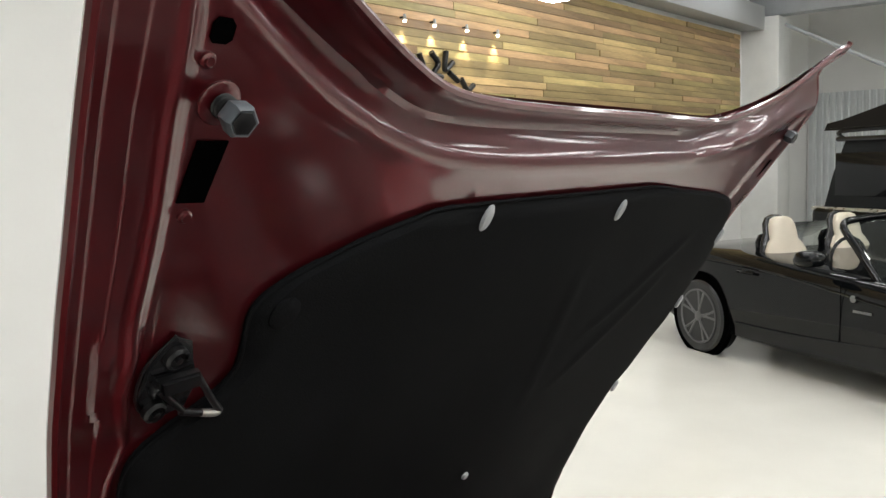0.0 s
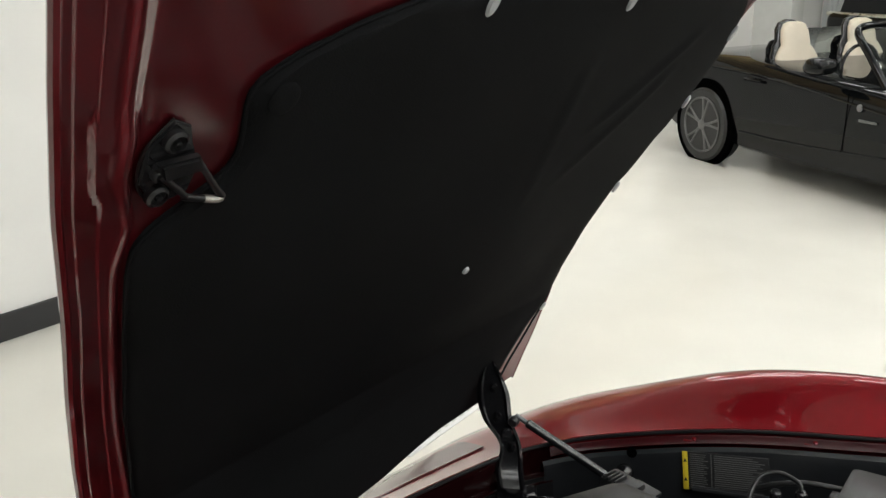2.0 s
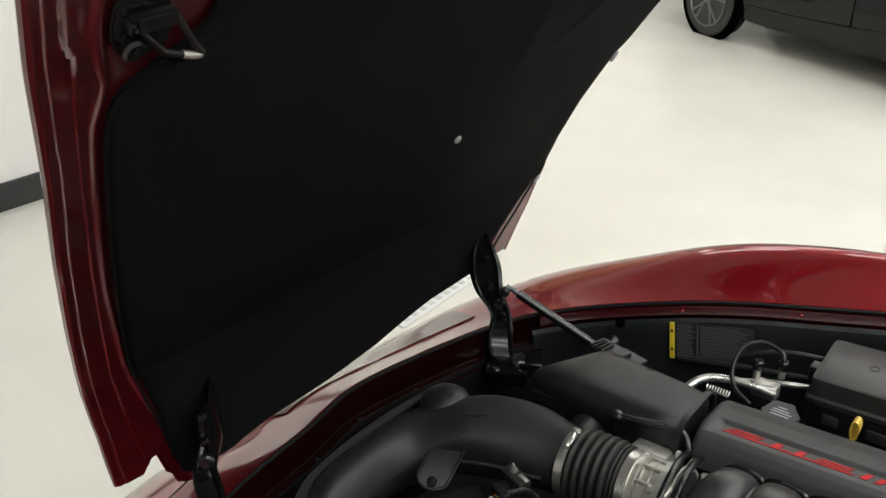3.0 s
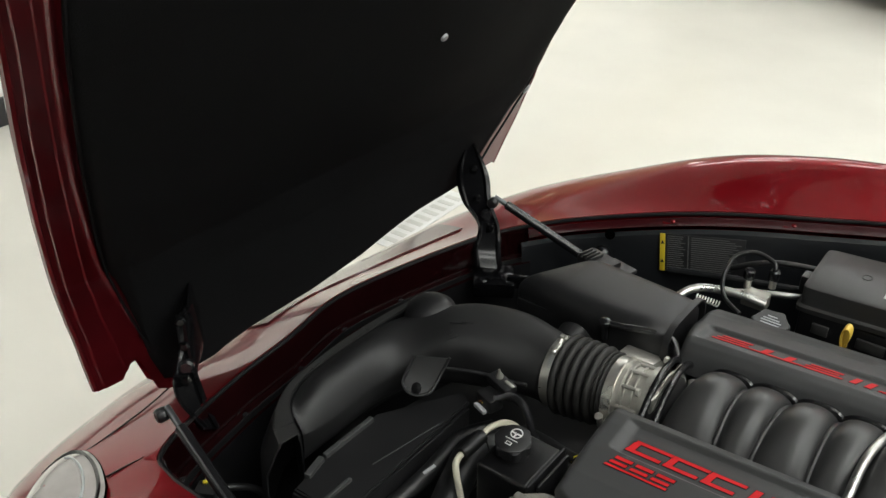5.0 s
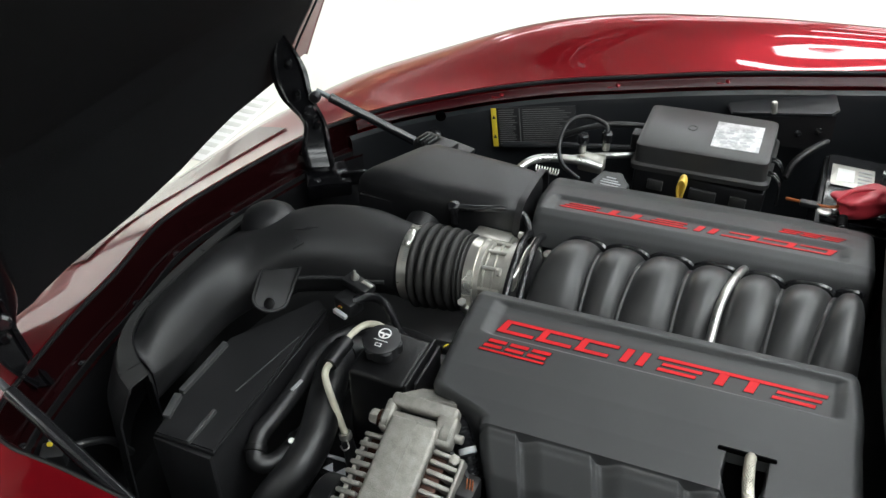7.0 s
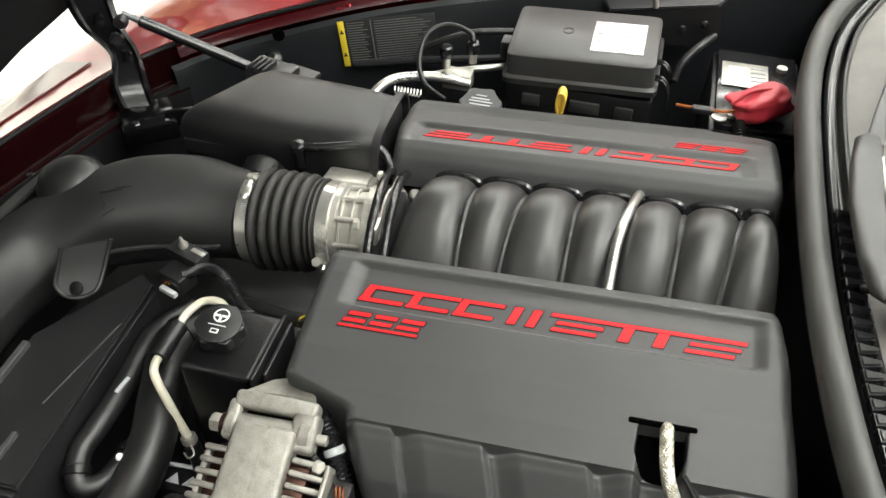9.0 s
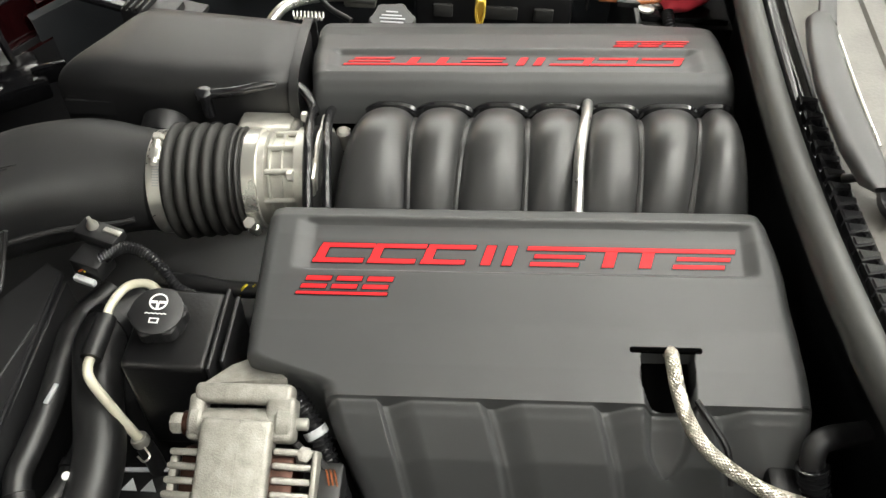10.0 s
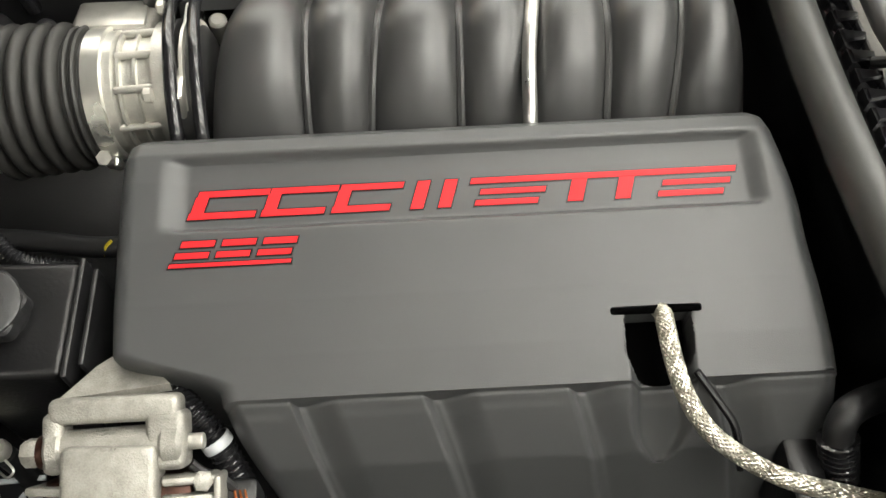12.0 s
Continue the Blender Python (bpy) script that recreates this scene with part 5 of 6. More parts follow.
part("pipe", tube([(-0.355, 0.610, 0.665), (-0.345, 0.640, 0.692), (-0.325, 0.678, 0.708), (-0.29, 0.700, 0.712), (-0.24, 0.712, 0.712), (-0.19, 0.718, 0.705)], 0.0085, 14), M_TUBE, ac)
part("pipe", tube([(-0.27, 0.745, 0.690), (-0.22, 0.76, 0.700), (-0.17, 0.775, 0.705), (-0.12, 0.80, 0.705)], 0.006, 12), M_TUBE, ac)
part("block", box((-0.215, 0.735, 0.700), (0.05, 0.03, 0.03), 0.004), M_ALUS, ac)
for x, y, z in ((-0.238, 0.742, 0.715), (-0.196, 0.760, 0.720)):
    part("port", cyl((x, y, z), (x, y, z + 0.022), 0.007), M_ALUS, ac)
    part("service_cap", lathe([(0.010, 0), (0.011, 0.004), (0.011, 0.018), (0.008, 0.021)], (x, y, z + 0.020), (0, 0, 1), 16), M_GLOSS, ac)
part("spring", tube([(-0.31 + 0.0008 * k, 0.672 + 0.006 * math.cos(k * 0.9), 0.70 + 0.006 * math.sin(k * 0.9)) for k in range(60)], 0.0015, 5, 1), M_CHROME, ac)
solid("wire_loom", tube([(-0.196, 0.760, 0.760), (-0.205, 0.768, 0.772), (-0.245, 0.775, 0.776), (-0.275, 0.755, 0.765), (-0.280, 0.720, 0.735), (-0.262, 0.690, 0.710), (-0.22, 0.665, 0.700)], 0.0045, 10), M_RUBBER, "thin black cable looped over the pipes", "cable", "cables")
solid("wire_loom", tube([(-0.29, 0.79, 0.715), (-0.25, 0.80, 0.735), (-0.20, 0.815, 0.748), (-0.14, 0.83, 0.75)], 0.006, 10), M_RUBBER, "black cable leading to the fuse box", "cable", "cables")
solid("apron_rail", tube([(-0.42, 0.785, 0.665), (-0.30, 0.815, 0.675), (-0.16, 0.845, 0.685)], 0.007, 8), M_APRON, "dark rail along the inner fender", "rail")

batt = thing("battery", (0.285, 0.79, 0.50), "black car battery with a silver label", "battery")
part("case", box((0.275, 0.79, 0.62), (0.145, 0.25, 0.20), 0.006), M_PLAST, batt)
part("top", box((0.275, 0.79, 0.725), (0.13, 0.235, 0.012), 0.004), M_GLOSS, batt)
part("label", box((0.255, 0.825, 0.733), (0.075, 0.075, 0.002), 0.0005), M_ALUS, batt, "silver printed label")
part("label_patch", box((0.243, 0.825, 0.7345), (0.030, 0.045, 0.001), 0.0002), M_WHITE, batt)
for k in range(5):
    part("print", box((0.276, 0.796 + k * 0.013, 0.7345), (0.024, 0.005, 0.001), 0.0002), M_GREYP, batt)
for x, y in ((0.235, 0.70), (0.315, 0.86)):
    part("terminal", cyl((x, y, 0.728), (x, y, 0.737), 0.009), M_ALUS, batt)


def lumpy(c, s, seed, amp=0.12):
    bm = bmesh.new()
    bmesh.ops.create_icosphere(bm, subdivisions=4, radius=1)
    for v in bm.verts:
        k = 1 + amp * noise.noise(v.co * 1.6 + Vector((seed, 0, 0)))
        v.co = Vector((c[0] + math.copysign(abs(v.co.x) ** 0.7, v.co.x) * s[0] * k, c[1] + math.copysign(abs(v.co.y) ** 0.7, v.co.y) * s[1] * k, c[2] + math.copysign(abs(v.co.z) ** 0.8, v.co.z) * s[2] * k))
    return bm


tc = thing("terminal_cover", (0.27, 0.695, 0.735), "crumpled red rubber battery terminal cover", "terminal cover")
part("cover", moved(lumpy((0, 0, 0), (0.050, 0.029, 0.021), 3.0, 0.30), Matrix.Translation((0.272, 0.705, 0.758)) @ Matrix.Rotation(radians(24), 4, "Z") @ Matrix.Rotation(radians(-10), 4, "Y")), M_REDCAP, tc)
part("pinch", moved(tube([(-0.046, 0, 0.004), (-0.02, 0.004, 0.021), (0.015, 0.002, 0.024), (0.045, -0.003, 0.010)], 0.0032, 8), Matrix.Translation((0.272, 0.705, 0.757)) @ Matrix.Rotation(radians(24), 4, "Z")), M_REDCAP, tc, "pinched fold along the cover")
part("wire", tube([(0.245, 0.690, 0.752), (0.222, 0.683, 0.748), (0.19, 0.69, 0.742), (0.15, 0.71, 0.73)], 0.0028, 8), M_ORANGE, tc)
part("joint", box((0.19, 0.688, 0.742), (0.035, 0.014, 0.010), 0.003), M_PLAST, tc)
part("ring_lug", lathe([(0.012, 0), (0.012, 0.003)], (0.215, 0.676, 0.740), (0, 0, 1), 20), M_ALUS, tc)
corrugated("wire_loom", [(0.245, 0.672, 0.74), (0.25, 0.645, 0.73), (0.275, 0.625, 0.70), (0.30, 0.61, 0.66)], 0.008, 22, M_RUBBER, "ribbed black cable tube below the battery", "cable tube", "cable tubes")
corrugated("wire_loom", [(0.14, 0.76, 0.74), (0.15, 0.80, 0.755), (0.175, 0.86, 0.755), (0.20, 0.93, 0.74)], 0.006, 30, M_RUBBER, "ribbed black cable tube beside the battery", "cable tube", "cable tubes")
brk = thing("tower_bracket", (0.18, 0.985, 0.66), "dark pressed bracket bolted to the inner fender", "bracket")
TB = Matrix.Translation((0.105, 0.955, 0.775)) @ Matrix.Rotation(radians(6), 4, "Z") @ Matrix.Rotation(radians(-10), 4, "Y")
part("plate", moved(prism([(-0.105, 0.02), (-0.095, -0.018), (0.090, -0.030), (0.105, -0.010), (0.100, 0.06), (-0.095, 0.05)], 0.006, None, 0.002), TB), M_APRON, brk, "dark grey pressed top plate")
part("skirt", moved(prism([(-0.070, 0.0), (0.098, 0.0), (0.092, -0.055), (0.055, -0.070), (-0.010, -0.062), (-0.045, -0.030)], 0.005, Matrix.Translation((0, -0.020, 0)) @ Matrix.Rotation(radians(80), 4, "X"), 0.0015), TB), M_BAY, brk, "black skirt below the plate")
for x, z in ((-0.030, -0.022), (0.030, -0.036), (0.068, -0.030)):
    part("nut", moved(lathe([(0.010, 0), (0.010, 0.003), (0.007, 0.004), (0.007, 0.009), (0.003, 0.011)], (x, -0.024, z), (0, -1, 0.2), 12), TB), M_GLOSS, brk)
part("stud", moved(cyl((-0.015, -0.018, 0.004), (-0.015, -0.020, 0.030), 0.0055, seg=12, bev=0.001), TB), M_ALUS, brk)

label = thing("warning_label", (-0.37, 0.83, 0.65), "black warning label with a yellow strip on the inner fender", "label")
LO, LX, LZ = Vector((-0.452, 0.802, 0.690)), Vector((0.170, 0.046, 0.020)).normalized(), Vector((0.012, -0.004, -0.09)).normalized()
LM = Matrix((( LX.x, -LZ.x, LX.cross(-LZ).x, LO.x), (LX.y, -LZ.y, LX.cross(-LZ).y, LO.y), (LX.z, -LZ.z, LX.cross(-LZ).z, LO.z), (0, 0, 0, 1)))
part("plate", moved(box((0.088, 0.0, 0.0), (0.176, 0.088, 0.0015), 0.0004), LM), M_LABEL, label)
part("strip", moved(box((0.006, 0.0, 0.0008), (0.011, 0.088, 0.0015), 0.0003), LM), M_YLAB, label, "yellow strip with black signs")
for y in (0.024, -0.020):
    part("sign", moved(prism([(-0.004, -0.004), (0.004, -0.004), (0.0, 0.005)], 0.001, Matrix.Translation((0.006, y, 0.0012))), LM), M_LABEL, label)
part("divider", moved(box((0.060, 0.0, 0.0012), (0.002, 0.084, 0.0006), 0), LM), M_TXT, label)
random.seed(9)
for x0, x1 in ((0.016, 0.056), (0.066, 0.172)):
    for k in range(17):
        w = (x1 - x0) * (0.70 + 0.28 * random.random())
        part("text_bar", moved(box((x0 + w / 2, 0.039 - k * 0.0048, 0.0011), (w, 0.0013, 0.0006), 0), LM), M_TXT, label)
solid("fender_grommet", lathe([(0.011, 0), (0.011, 0.004), (0.007, 0.004)], (-0.551, 0.757, 0.719), (0.25, -0.9, 0.2), 20), M_HOLE, "black round grommet hole in the inner fender", "grommet")
solid("fender_plug", lathe([(0.020, 0), (0.019, 0.008), (0.012, 0.015), (0.004, 0.018)], (-0.562, 0.748, 0.668), (0.25, -0.8, 0.5), 24), M_GLOSS, "glossy black dome on the inner fender", "plug")

# ---- hinges and gas struts ----
def hinge(left, right, label):
    """A curved hinge plate between two edges, under the hood."""
    l, r = spline(left, 6), spline(right, 6)
    arm = part("hinge", sheet([[a, a.lerp(b, 0.12) + Vector((0.004, -0.006, 0.004)), a.lerp(b, 0.2) + Vector((0.0, 0.0, 0.0)), a.lerp(b, 0.8), a.lerp(b, 0.88) + Vector((0.004, -0.006, 0.004)), b] for a, b in zip(l, r)], 0.007), M_HINGE, hood, label)
    for f in (0.18, 0.38, 0.62):
        k = int(f * (len(l) - 1))
        part("hinge_bolt", lathe([(0.009, 0), (0.009, 0.006), (0.006, 0.009)], l[k].lerp(r[k], 0.5) + Vector((0.006, -0.004, 0.002)), (0.75, -0.6, 0.2), 6), M_HINGE, arm)
    k = int(0.5 * (len(l) - 1))
    part("pivot", lathe([(0.013, 0), (0.013, 0.008), (0.009, 0.012)], l[k].lerp(r[k], 0.55) + Vector((0.006, -0.004, 0.002)), (0.75, -0.6, 0.2), 20), M_GLOSS, arm)


ARM = [(-0.905, 0.758, 0.841), (-0.868, 0.696, 0.797), (-0.828, 0.652, 0.756), (-0.775, 0.606, 0.73), (-0.740, 0.572, 0.698), (-0.722, 0.552, 0.668)]
hinge([Vector(p) + Vector((-0.82, -0.57, 0.06)) * w for p, w in zip(ARM, (0.030, 0.046, 0.040, 0.018, 0.036, 0.034))], [Vector(p) + Vector((0.82, 0.57, -0.06)) * w for p, w in zip(ARM, (-0.014, 0.027, 0.028, 0.030, 0.024, 0.025))], "glossy black steel hinge arm")
hinge([(-0.878, -0.112, 0.845), (-0.875, -0.117, 0.835), (-0.855, -0.134, 0.802), (-0.830, -0.172, 0.775), (-0.810, -0.181, 0.740), (-0.790, -0.158, 0.681)],
      [(-0.876, -0.106, 0.840), (-0.875, -0.104, 0.829), (-0.855, -0.116, 0.787), (-0.830, -0.124, 0.746), (-0.810, -0.128, 0.705), (-0.790, -0.128, 0.662)], "glossy black steel hinge arm")


base_ = thing("hinge_base", (-0.70, 0.53, 0.60), "black steel hinge base bolted inside the nose", "hinge base")
part("block", box((-0.712, 0.550, 0.640), (0.090, 0.085, 0.035), 0.006, Matrix.Rotation(radians(35), 4, "Z")), M_HINGE, base_)
part("ear", box((-0.655, 0.560, 0.655), (0.050, 0.012, 0.030), 0.003, Matrix.Rotation(radians(35), 4, "Z")), M_HINGE, base_)
for dx in (-0.02, 0.02):
    part("bolt", lathe([(0.009, 0), (0.009, 0.005), (0.006, 0.008)], (-0.695 + dx, 0.530 + 0.7 * dx, 0.652), (0, 0, 1), 6), M_GLOSS, base_)


def strut(a, b, label):
    ob = thing("gas_strut", b, label, "gas strut", "hood struts")
    a, b = Vector(a), Vector(b)
    part("rod", cyl(a, a.lerp(b, 0.45), 0.0055), M_ROD, ob)
    part("cylinder", cyl(a.lerp(b, 0.12), b, 0.0100, seg=20, bev=0.002), M_GLOSS, ob)
    part("ball_joint", lathe([(0.010, 0), (0.012, 0.006), (0.012, 0.016), (0.009, 0.02)], a - Vector((0, 0.0, 0.010)), (b - a).cross(Vector((0, 0, 1))), 16), M_PLAST, ob)


strut((-0.783, 0.648, 0.782), (-0.560, 0.697, 0.675), "black gas strut holding the hood beside the far fender")
strut((-0.806, -0.205, 0.752), (-0.470, -0.270, 0.640), "black gas strut holding the hood near the headlight")

# ---- fittings on the hood ----
stop = thing("hood_bumper", hood_pt(1.13, -0.655, 0.0), "grey hex-headed hood bump stop on a threaded stem", "bump stop")
SP = hood_pt(1.138, -0.663, 0.0)
SA = (UN + Vector((0.05, -0.12, 0.05))).normalized()
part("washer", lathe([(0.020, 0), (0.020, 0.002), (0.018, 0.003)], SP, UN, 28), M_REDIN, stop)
ribbed.turns = 6
part("stem", tube([SP, SP + UN * 0.014, SP + UN * 0.026], 0.0095, 16, 24, ribbed), M_BAY, stop, "ribbed black stem")
part("head", lathe([(0.0128, 0), (0.0148, 0.003), (0.0150, 0.016), (0.0125, 0.019), (0.0105, 0.0185)], SP + UN * 0.020, SA, 6), M_BUMP, stop, "grey hexagonal head")
part("socket", lathe([(0.0105, 0), (0.0105, 0.0010), (0.0100, 0.0012)], SP + UN * 0.020 + SA * 0.0185, SA, 6), M_BAY, stop, "dark hollow in the head")
copy_thing(stop, Matrix.Translation(hood_pt(1.10, 0.872, -0.03)))
def hood_frame(u, v, w=0.0):
    """Places (along, across, off) on the hood round u, v."""
    c = hood_pt(u, v, w)
    return Matrix(((UD.x, 0, UN.x, c.x), (0, 1, 0, c.y), (UD.z, 0, UN.z, c.z), (0, 0, 0, 1)))


for u, v, outline in ((1.073, -0.655, [(0.030, -0.018), (0.030, 0.013), (-0.030, 0.007), (-0.029, -0.021)]),
                      (1.199, -0.680, [(0.010, -0.006), (0.010, 0.006), (0.005, 0.011), (-0.007, 0.011), (-0.011, 0.006), (-0.011, -0.006), (-0.006, -0.010), (0.005, -0.010)]),
                      (1.025, 0.835, [(0.020, 0.010), (0.022, 0.018), (-0.016, -0.006), (-0.020, -0.012)])):
    part("panel_hole", prism(outline, 0.003, hood_frame(u, v, hood_w(u, v) - 0.001)), M_HOLE, hood, "dark opening in the inner panel")
for u, v in ((1.174, -0.686), (1.03, -0.664)):
    part("stud", lathe([(0.007, 0), (0.007, 0.003), (0.0045, 0.004), (0.004, 0.006)], hood_pt(u, v, 0.0), UN, 14), M_REDIN, hood)
latch = thing("hood_latch", hood_pt(0.83, -0.613, 0.0), "black steel hood latch with a wire striker", "hood latch")


def on_hood(c, pts):
    return [hood_pt(c[0] + a, c[1] + b, w * 0.55) for a, b, w in pts]


LC = (0.838, -0.628)
base = prism([(0.058, -0.006), (0.048, 0.014), (0.024, 0.022), (-0.006, 0.036), (-0.038, 0.030), (-0.044, 0.010), (-0.040, -0.012), (-0.014, -0.030), (0.026, -0.030)], 0.007, hood_frame(*LC, 0.001), 0.002)
part("plate", base, M_GLOSS, latch, "worn black latch plate")
part("plate_edge", tube(on_hood(LC, [(0.058, -0.006, 0.008), (0.026, -0.030, 0.008), (-0.014, -0.031, 0.008), (-0.040, -0.013, 0.008), (-0.045, 0.010, 0.008)]), 0.0016, 8), M_BAY, latch, "scuffed grey edge")
for a, b, r in ((0.036, -0.004, 0.0125), (-0.030, -0.010, 0.0125), (-0.002, -0.014, 0.008)):
    part("boss", lathe([(r, 0), (r, 0.007), (r * 0.75, 0.010), (r * 0.72, 0.007), (r * 0.3, 0.007), (r * 0.28, 0.011), (0.0008, 0.012)], hood_pt(LC[0] + a, LC[1] + b, 0.007), UN, 24), M_BAY, latch)
part("bridge", prism([(0.014, -0.020), (0.016, 0.026), (-0.004, 0.034), (-0.008, -0.012)], 0.012, hood_frame(*LC, 0.008), 0.003), M_BAY, latch, "raised black bridge")
part("lever", tube(on_hood(LC, [(0.010, -0.020, 0.022), (-0.008, -0.006, 0.024), (-0.026, 0.012, 0.026), (-0.036, 0.022, 0.026)]), 0.0038, 10), M_BAY, latch)
part("striker", tube(on_hood(LC, [(0.006, 0.030, 0.012), (-0.012, 0.042, 0.026), (-0.032, 0.056, 0.034), (-0.044, 0.066, 0.036), (-0.046, 0.060, 0.036), (-0.042, 0.040, 0.032), (-0.038, 0.020, 0.024)]), 0.0040, 10), M_BAY, latch, "black wire striker")
part("worn_tip", tube(on_hood(LC, [(-0.0455, 0.066, 0.0362), (-0.0465, 0.060, 0.0362), (-0.0430, 0.044, 0.033)]), 0.0044, 10), M_ALUS, latch, "bare steel where the latch bites")

# ---- cowl, seal and wiper ----
SEAL = [(0.43, 1.02, 0.868), (0.405, 0.935, 0.862), (0.352, 0.82, 0.853), (0.326, 0.72, 0.848), (0.311, 0.60, 0.845), (0.306, 0.45, 0.842), (0.306, 0.30, 0.840), (0.310, 0.18, 0.840), (0.318, 0.08, 0.840), (0.332, -0.02, 0.838), (0.356, -0.13, 0.835), (0.39, -0.25, 0.83)]
seal = thing("cowl_seal", (0.31, 0.32, 0.82), "grey rubber bulb seal along the cowl edge", "rubber seal")
part("bulb", tube([(x + 0.003, y, z) for x, y, z in SEAL], 0.0180, 18, 8, None, 0.9, 1.15), M_SEAL, seal)
part("lip", tube([(x + 0.011, y, z + 0.011) for x, y, z in SEAL], 0.0022, 8), M_SEAL, seal)
part("carrier", tube([(x + 0.033, y, z - 0.004) for x, y, z in SEAL], 0.0095, 12), M_GLOSS, seal, "glossy black seal carrier")
teeth = [p for p in spline(SEAL, 40) if -0.16 < p.y < 0.345][::7]
for p, q in zip(teeth[:-1], teeth[1:]):
    yaw = math.atan2((q - p).x, -(q - p).y)
    part("clip_tooth", prism([(-0.010, -0.0075), (0.010, -0.0045), (0.012, 0.0035), (-0.010, 0.0075)], 0.018, Matrix.Translation(p + Vector((0.036, 0, -0.004))) @ Matrix.Rotation(yaw, 4, "Z"), 0.002), M_GLOSS, seal)
part("rail", tube([(x + 0.050, y, z + 0.002) for x, y, z in SEAL], 0.0035, 8), M_BAY, seal, "thin black edge")
cowl = car


def cowl_rows(dx, dz):
    return [Vector((x + dx, y, z + dz)) for x, y, z in [tuple(p) for p in spline(SEAL, 6)]]


part("cowl", sheet([cowl_rows(0.046, -0.02), cowl_rows(0.052, 0.0), cowl_rows(0.075, 0.010), cowl_rows(0.11, 0.012), cowl_rows(0.135, 0.016), cowl_rows(0.138, 0.021), cowl_rows(0.16, 0.026), cowl_rows(0.165, 0.034), cowl_rows(0.21, 0.042)], 0.003), M_COWL, cowl, "dusty grey cowl panel")
part("bay_wall", sheet([cowl_rows(0.0, -0.01), cowl_rows(0.02, -0.03), cowl_rows(0.04, -0.12), cowl_rows(0.06, -0.40)], 0.003), M_BAY, cowl, "black wall under the seal")
solid("windscreen", sheet([cowl_rows(0.20, 0.045), cowl_rows(0.45, 0.16), cowl_rows(0.80, 0.30)], 0.005), M_DGLASS, "dark windscreen rising from the cowl", "windscreen")
wiper = thing("wiper_arm", (0.375, 0.30, 0.865), "satin black wiper arm lying over the cowl", "wiper")
part("arm", sheet([section((x, y, z), (0.12, -1), w, h, 3.0, 20) for x, y, z, w, h in ((0.376, 0.468, 0.884, 0.020, 0.012), (0.366, 0.450, 0.886, 0.032, 0.018), (0.360, 0.40, 0.886, 0.038, 0.020), (0.354, 0.32, 0.886, 0.040, 0.020), (0.356, 0.23, 0.886, 0.038, 0.020), (0.361, 0.185, 0.885, 0.032, 0.018), (0.363, 0.172, 0.884, 0.012, 0.008))], closed=True), M_RUNNER, wiper)
part("rod", sheet([section((x, y, z), (0.35, 1), w, 0.010, 3.0, 14) for x, y, z, w in ((0.372, 0.44, 0.888, 0.022), (0.385, 0.50, 0.894, 0.020), (0.415, 0.62, 0.905, 0.016), (0.455, 0.77, 0.92, 0.012))], closed=True), M_RUNNER, wiper)
# highlight on the arm's right edge, drawn as a thin bright tube
part("edge_shine", tube([(0.3765, 0.41, 0.893), (0.3725, 0.31, 0.8945), (0.3735, 0.225, 0.893)], 0.0016, 6), M_CHROME, wiper, "bright line standing in for the shine on the arm's edge")
solid("washer_hose", tube([(0.352, 0.222, 0.850), (0.372, 0.205, 0.868), (0.395, 0.175, 0.872), (0.412, 0.145, 0.868), (0.412, 0.120, 0.860), (0.405, 0.105, 0.852)], 0.0050, 10), M_RUBBER, "thin black washer hose on the cowl", "hose")
solid("cowl_cup", lathe([(0.034, 0), (0.036, 0.004), (0.034, 0.008), (0.020, 0.006)], (0.405, 0.175, 0.855), (0.1, 0, 1), 28), M_PLAST, "round black wiper spindle cup in the cowl", "spindle cup")

# ---- braided hose and fittings ----
BR = [(0.170, 0.070, 0.735), (0.173, 0.058, 0.758), (0.174, 0.046, 0.770), (0.174, 0.034, 0.772), (0.177, 0.006, 0.767), (0.184, -0.018, 0.760), (0.199, -0.040, 0.750), (0.224, -0.058, 0.741), (0.256, -0.073, 0.733), (0.295, -0.083, 0.728), (0.34, -0.09, 0.715)]
braid = thing("braided_hose", (0.21, -0.04, 0.69), "braided stainless steel hose bending out of the engine cover", "hose")
part("core", tube(BR, 0.0057, 14), M_BAY, braid)


def strands(sign, k, count=12, r=0.0060):
    line = spline(BR, 60)
    out, side = [], None
    for i, p in enumerate(line):
        d = (line[min(i + 1, len(line) - 1)] - line[max(i - 1, 0)]).normalized()
        side = d.cross(Vector((0, 0, 1))).normalized() if side is None else (side - d * side.dot(d)).normalized()
        a = sign * i * 0.055 + 2 * math.pi * k / count
        over = math.cos(math.pi * (i * 0.11 / (2 * math.pi / count) + k) + (0 if sign > 0 else math.pi))
        out.append(p + (side * math.cos(a) + side.cross(d) * math.sin(a)) * (r + 0.00022 * over))
    return out


braid_bm = None
for sign in (1, -1):
    for k in range(12):
        b = tube(strands(sign, k), 0.00112, 6, 1)
        braid_bm = b if braid_bm is None else joined(braid_bm, b)
tagged(part("braid", braid_bm, M_BRAID, braid, "woven steel wire braid"), kind="stuff")
solid("heat_strap", tube([(0.196, 0.004, 0.757), (0.212, -0.018, 0.748), (0.224, -0.036, 0.738), (0.230, -0.060, 0.715)], 0.0032, 8), M_BAY, "thin black strap under the braided hose", "strap")
elb = thing("hose_elbow", (0.31, -0.03, 0.72), "black plastic elbow with a corrugated hose", "pipe elbow")
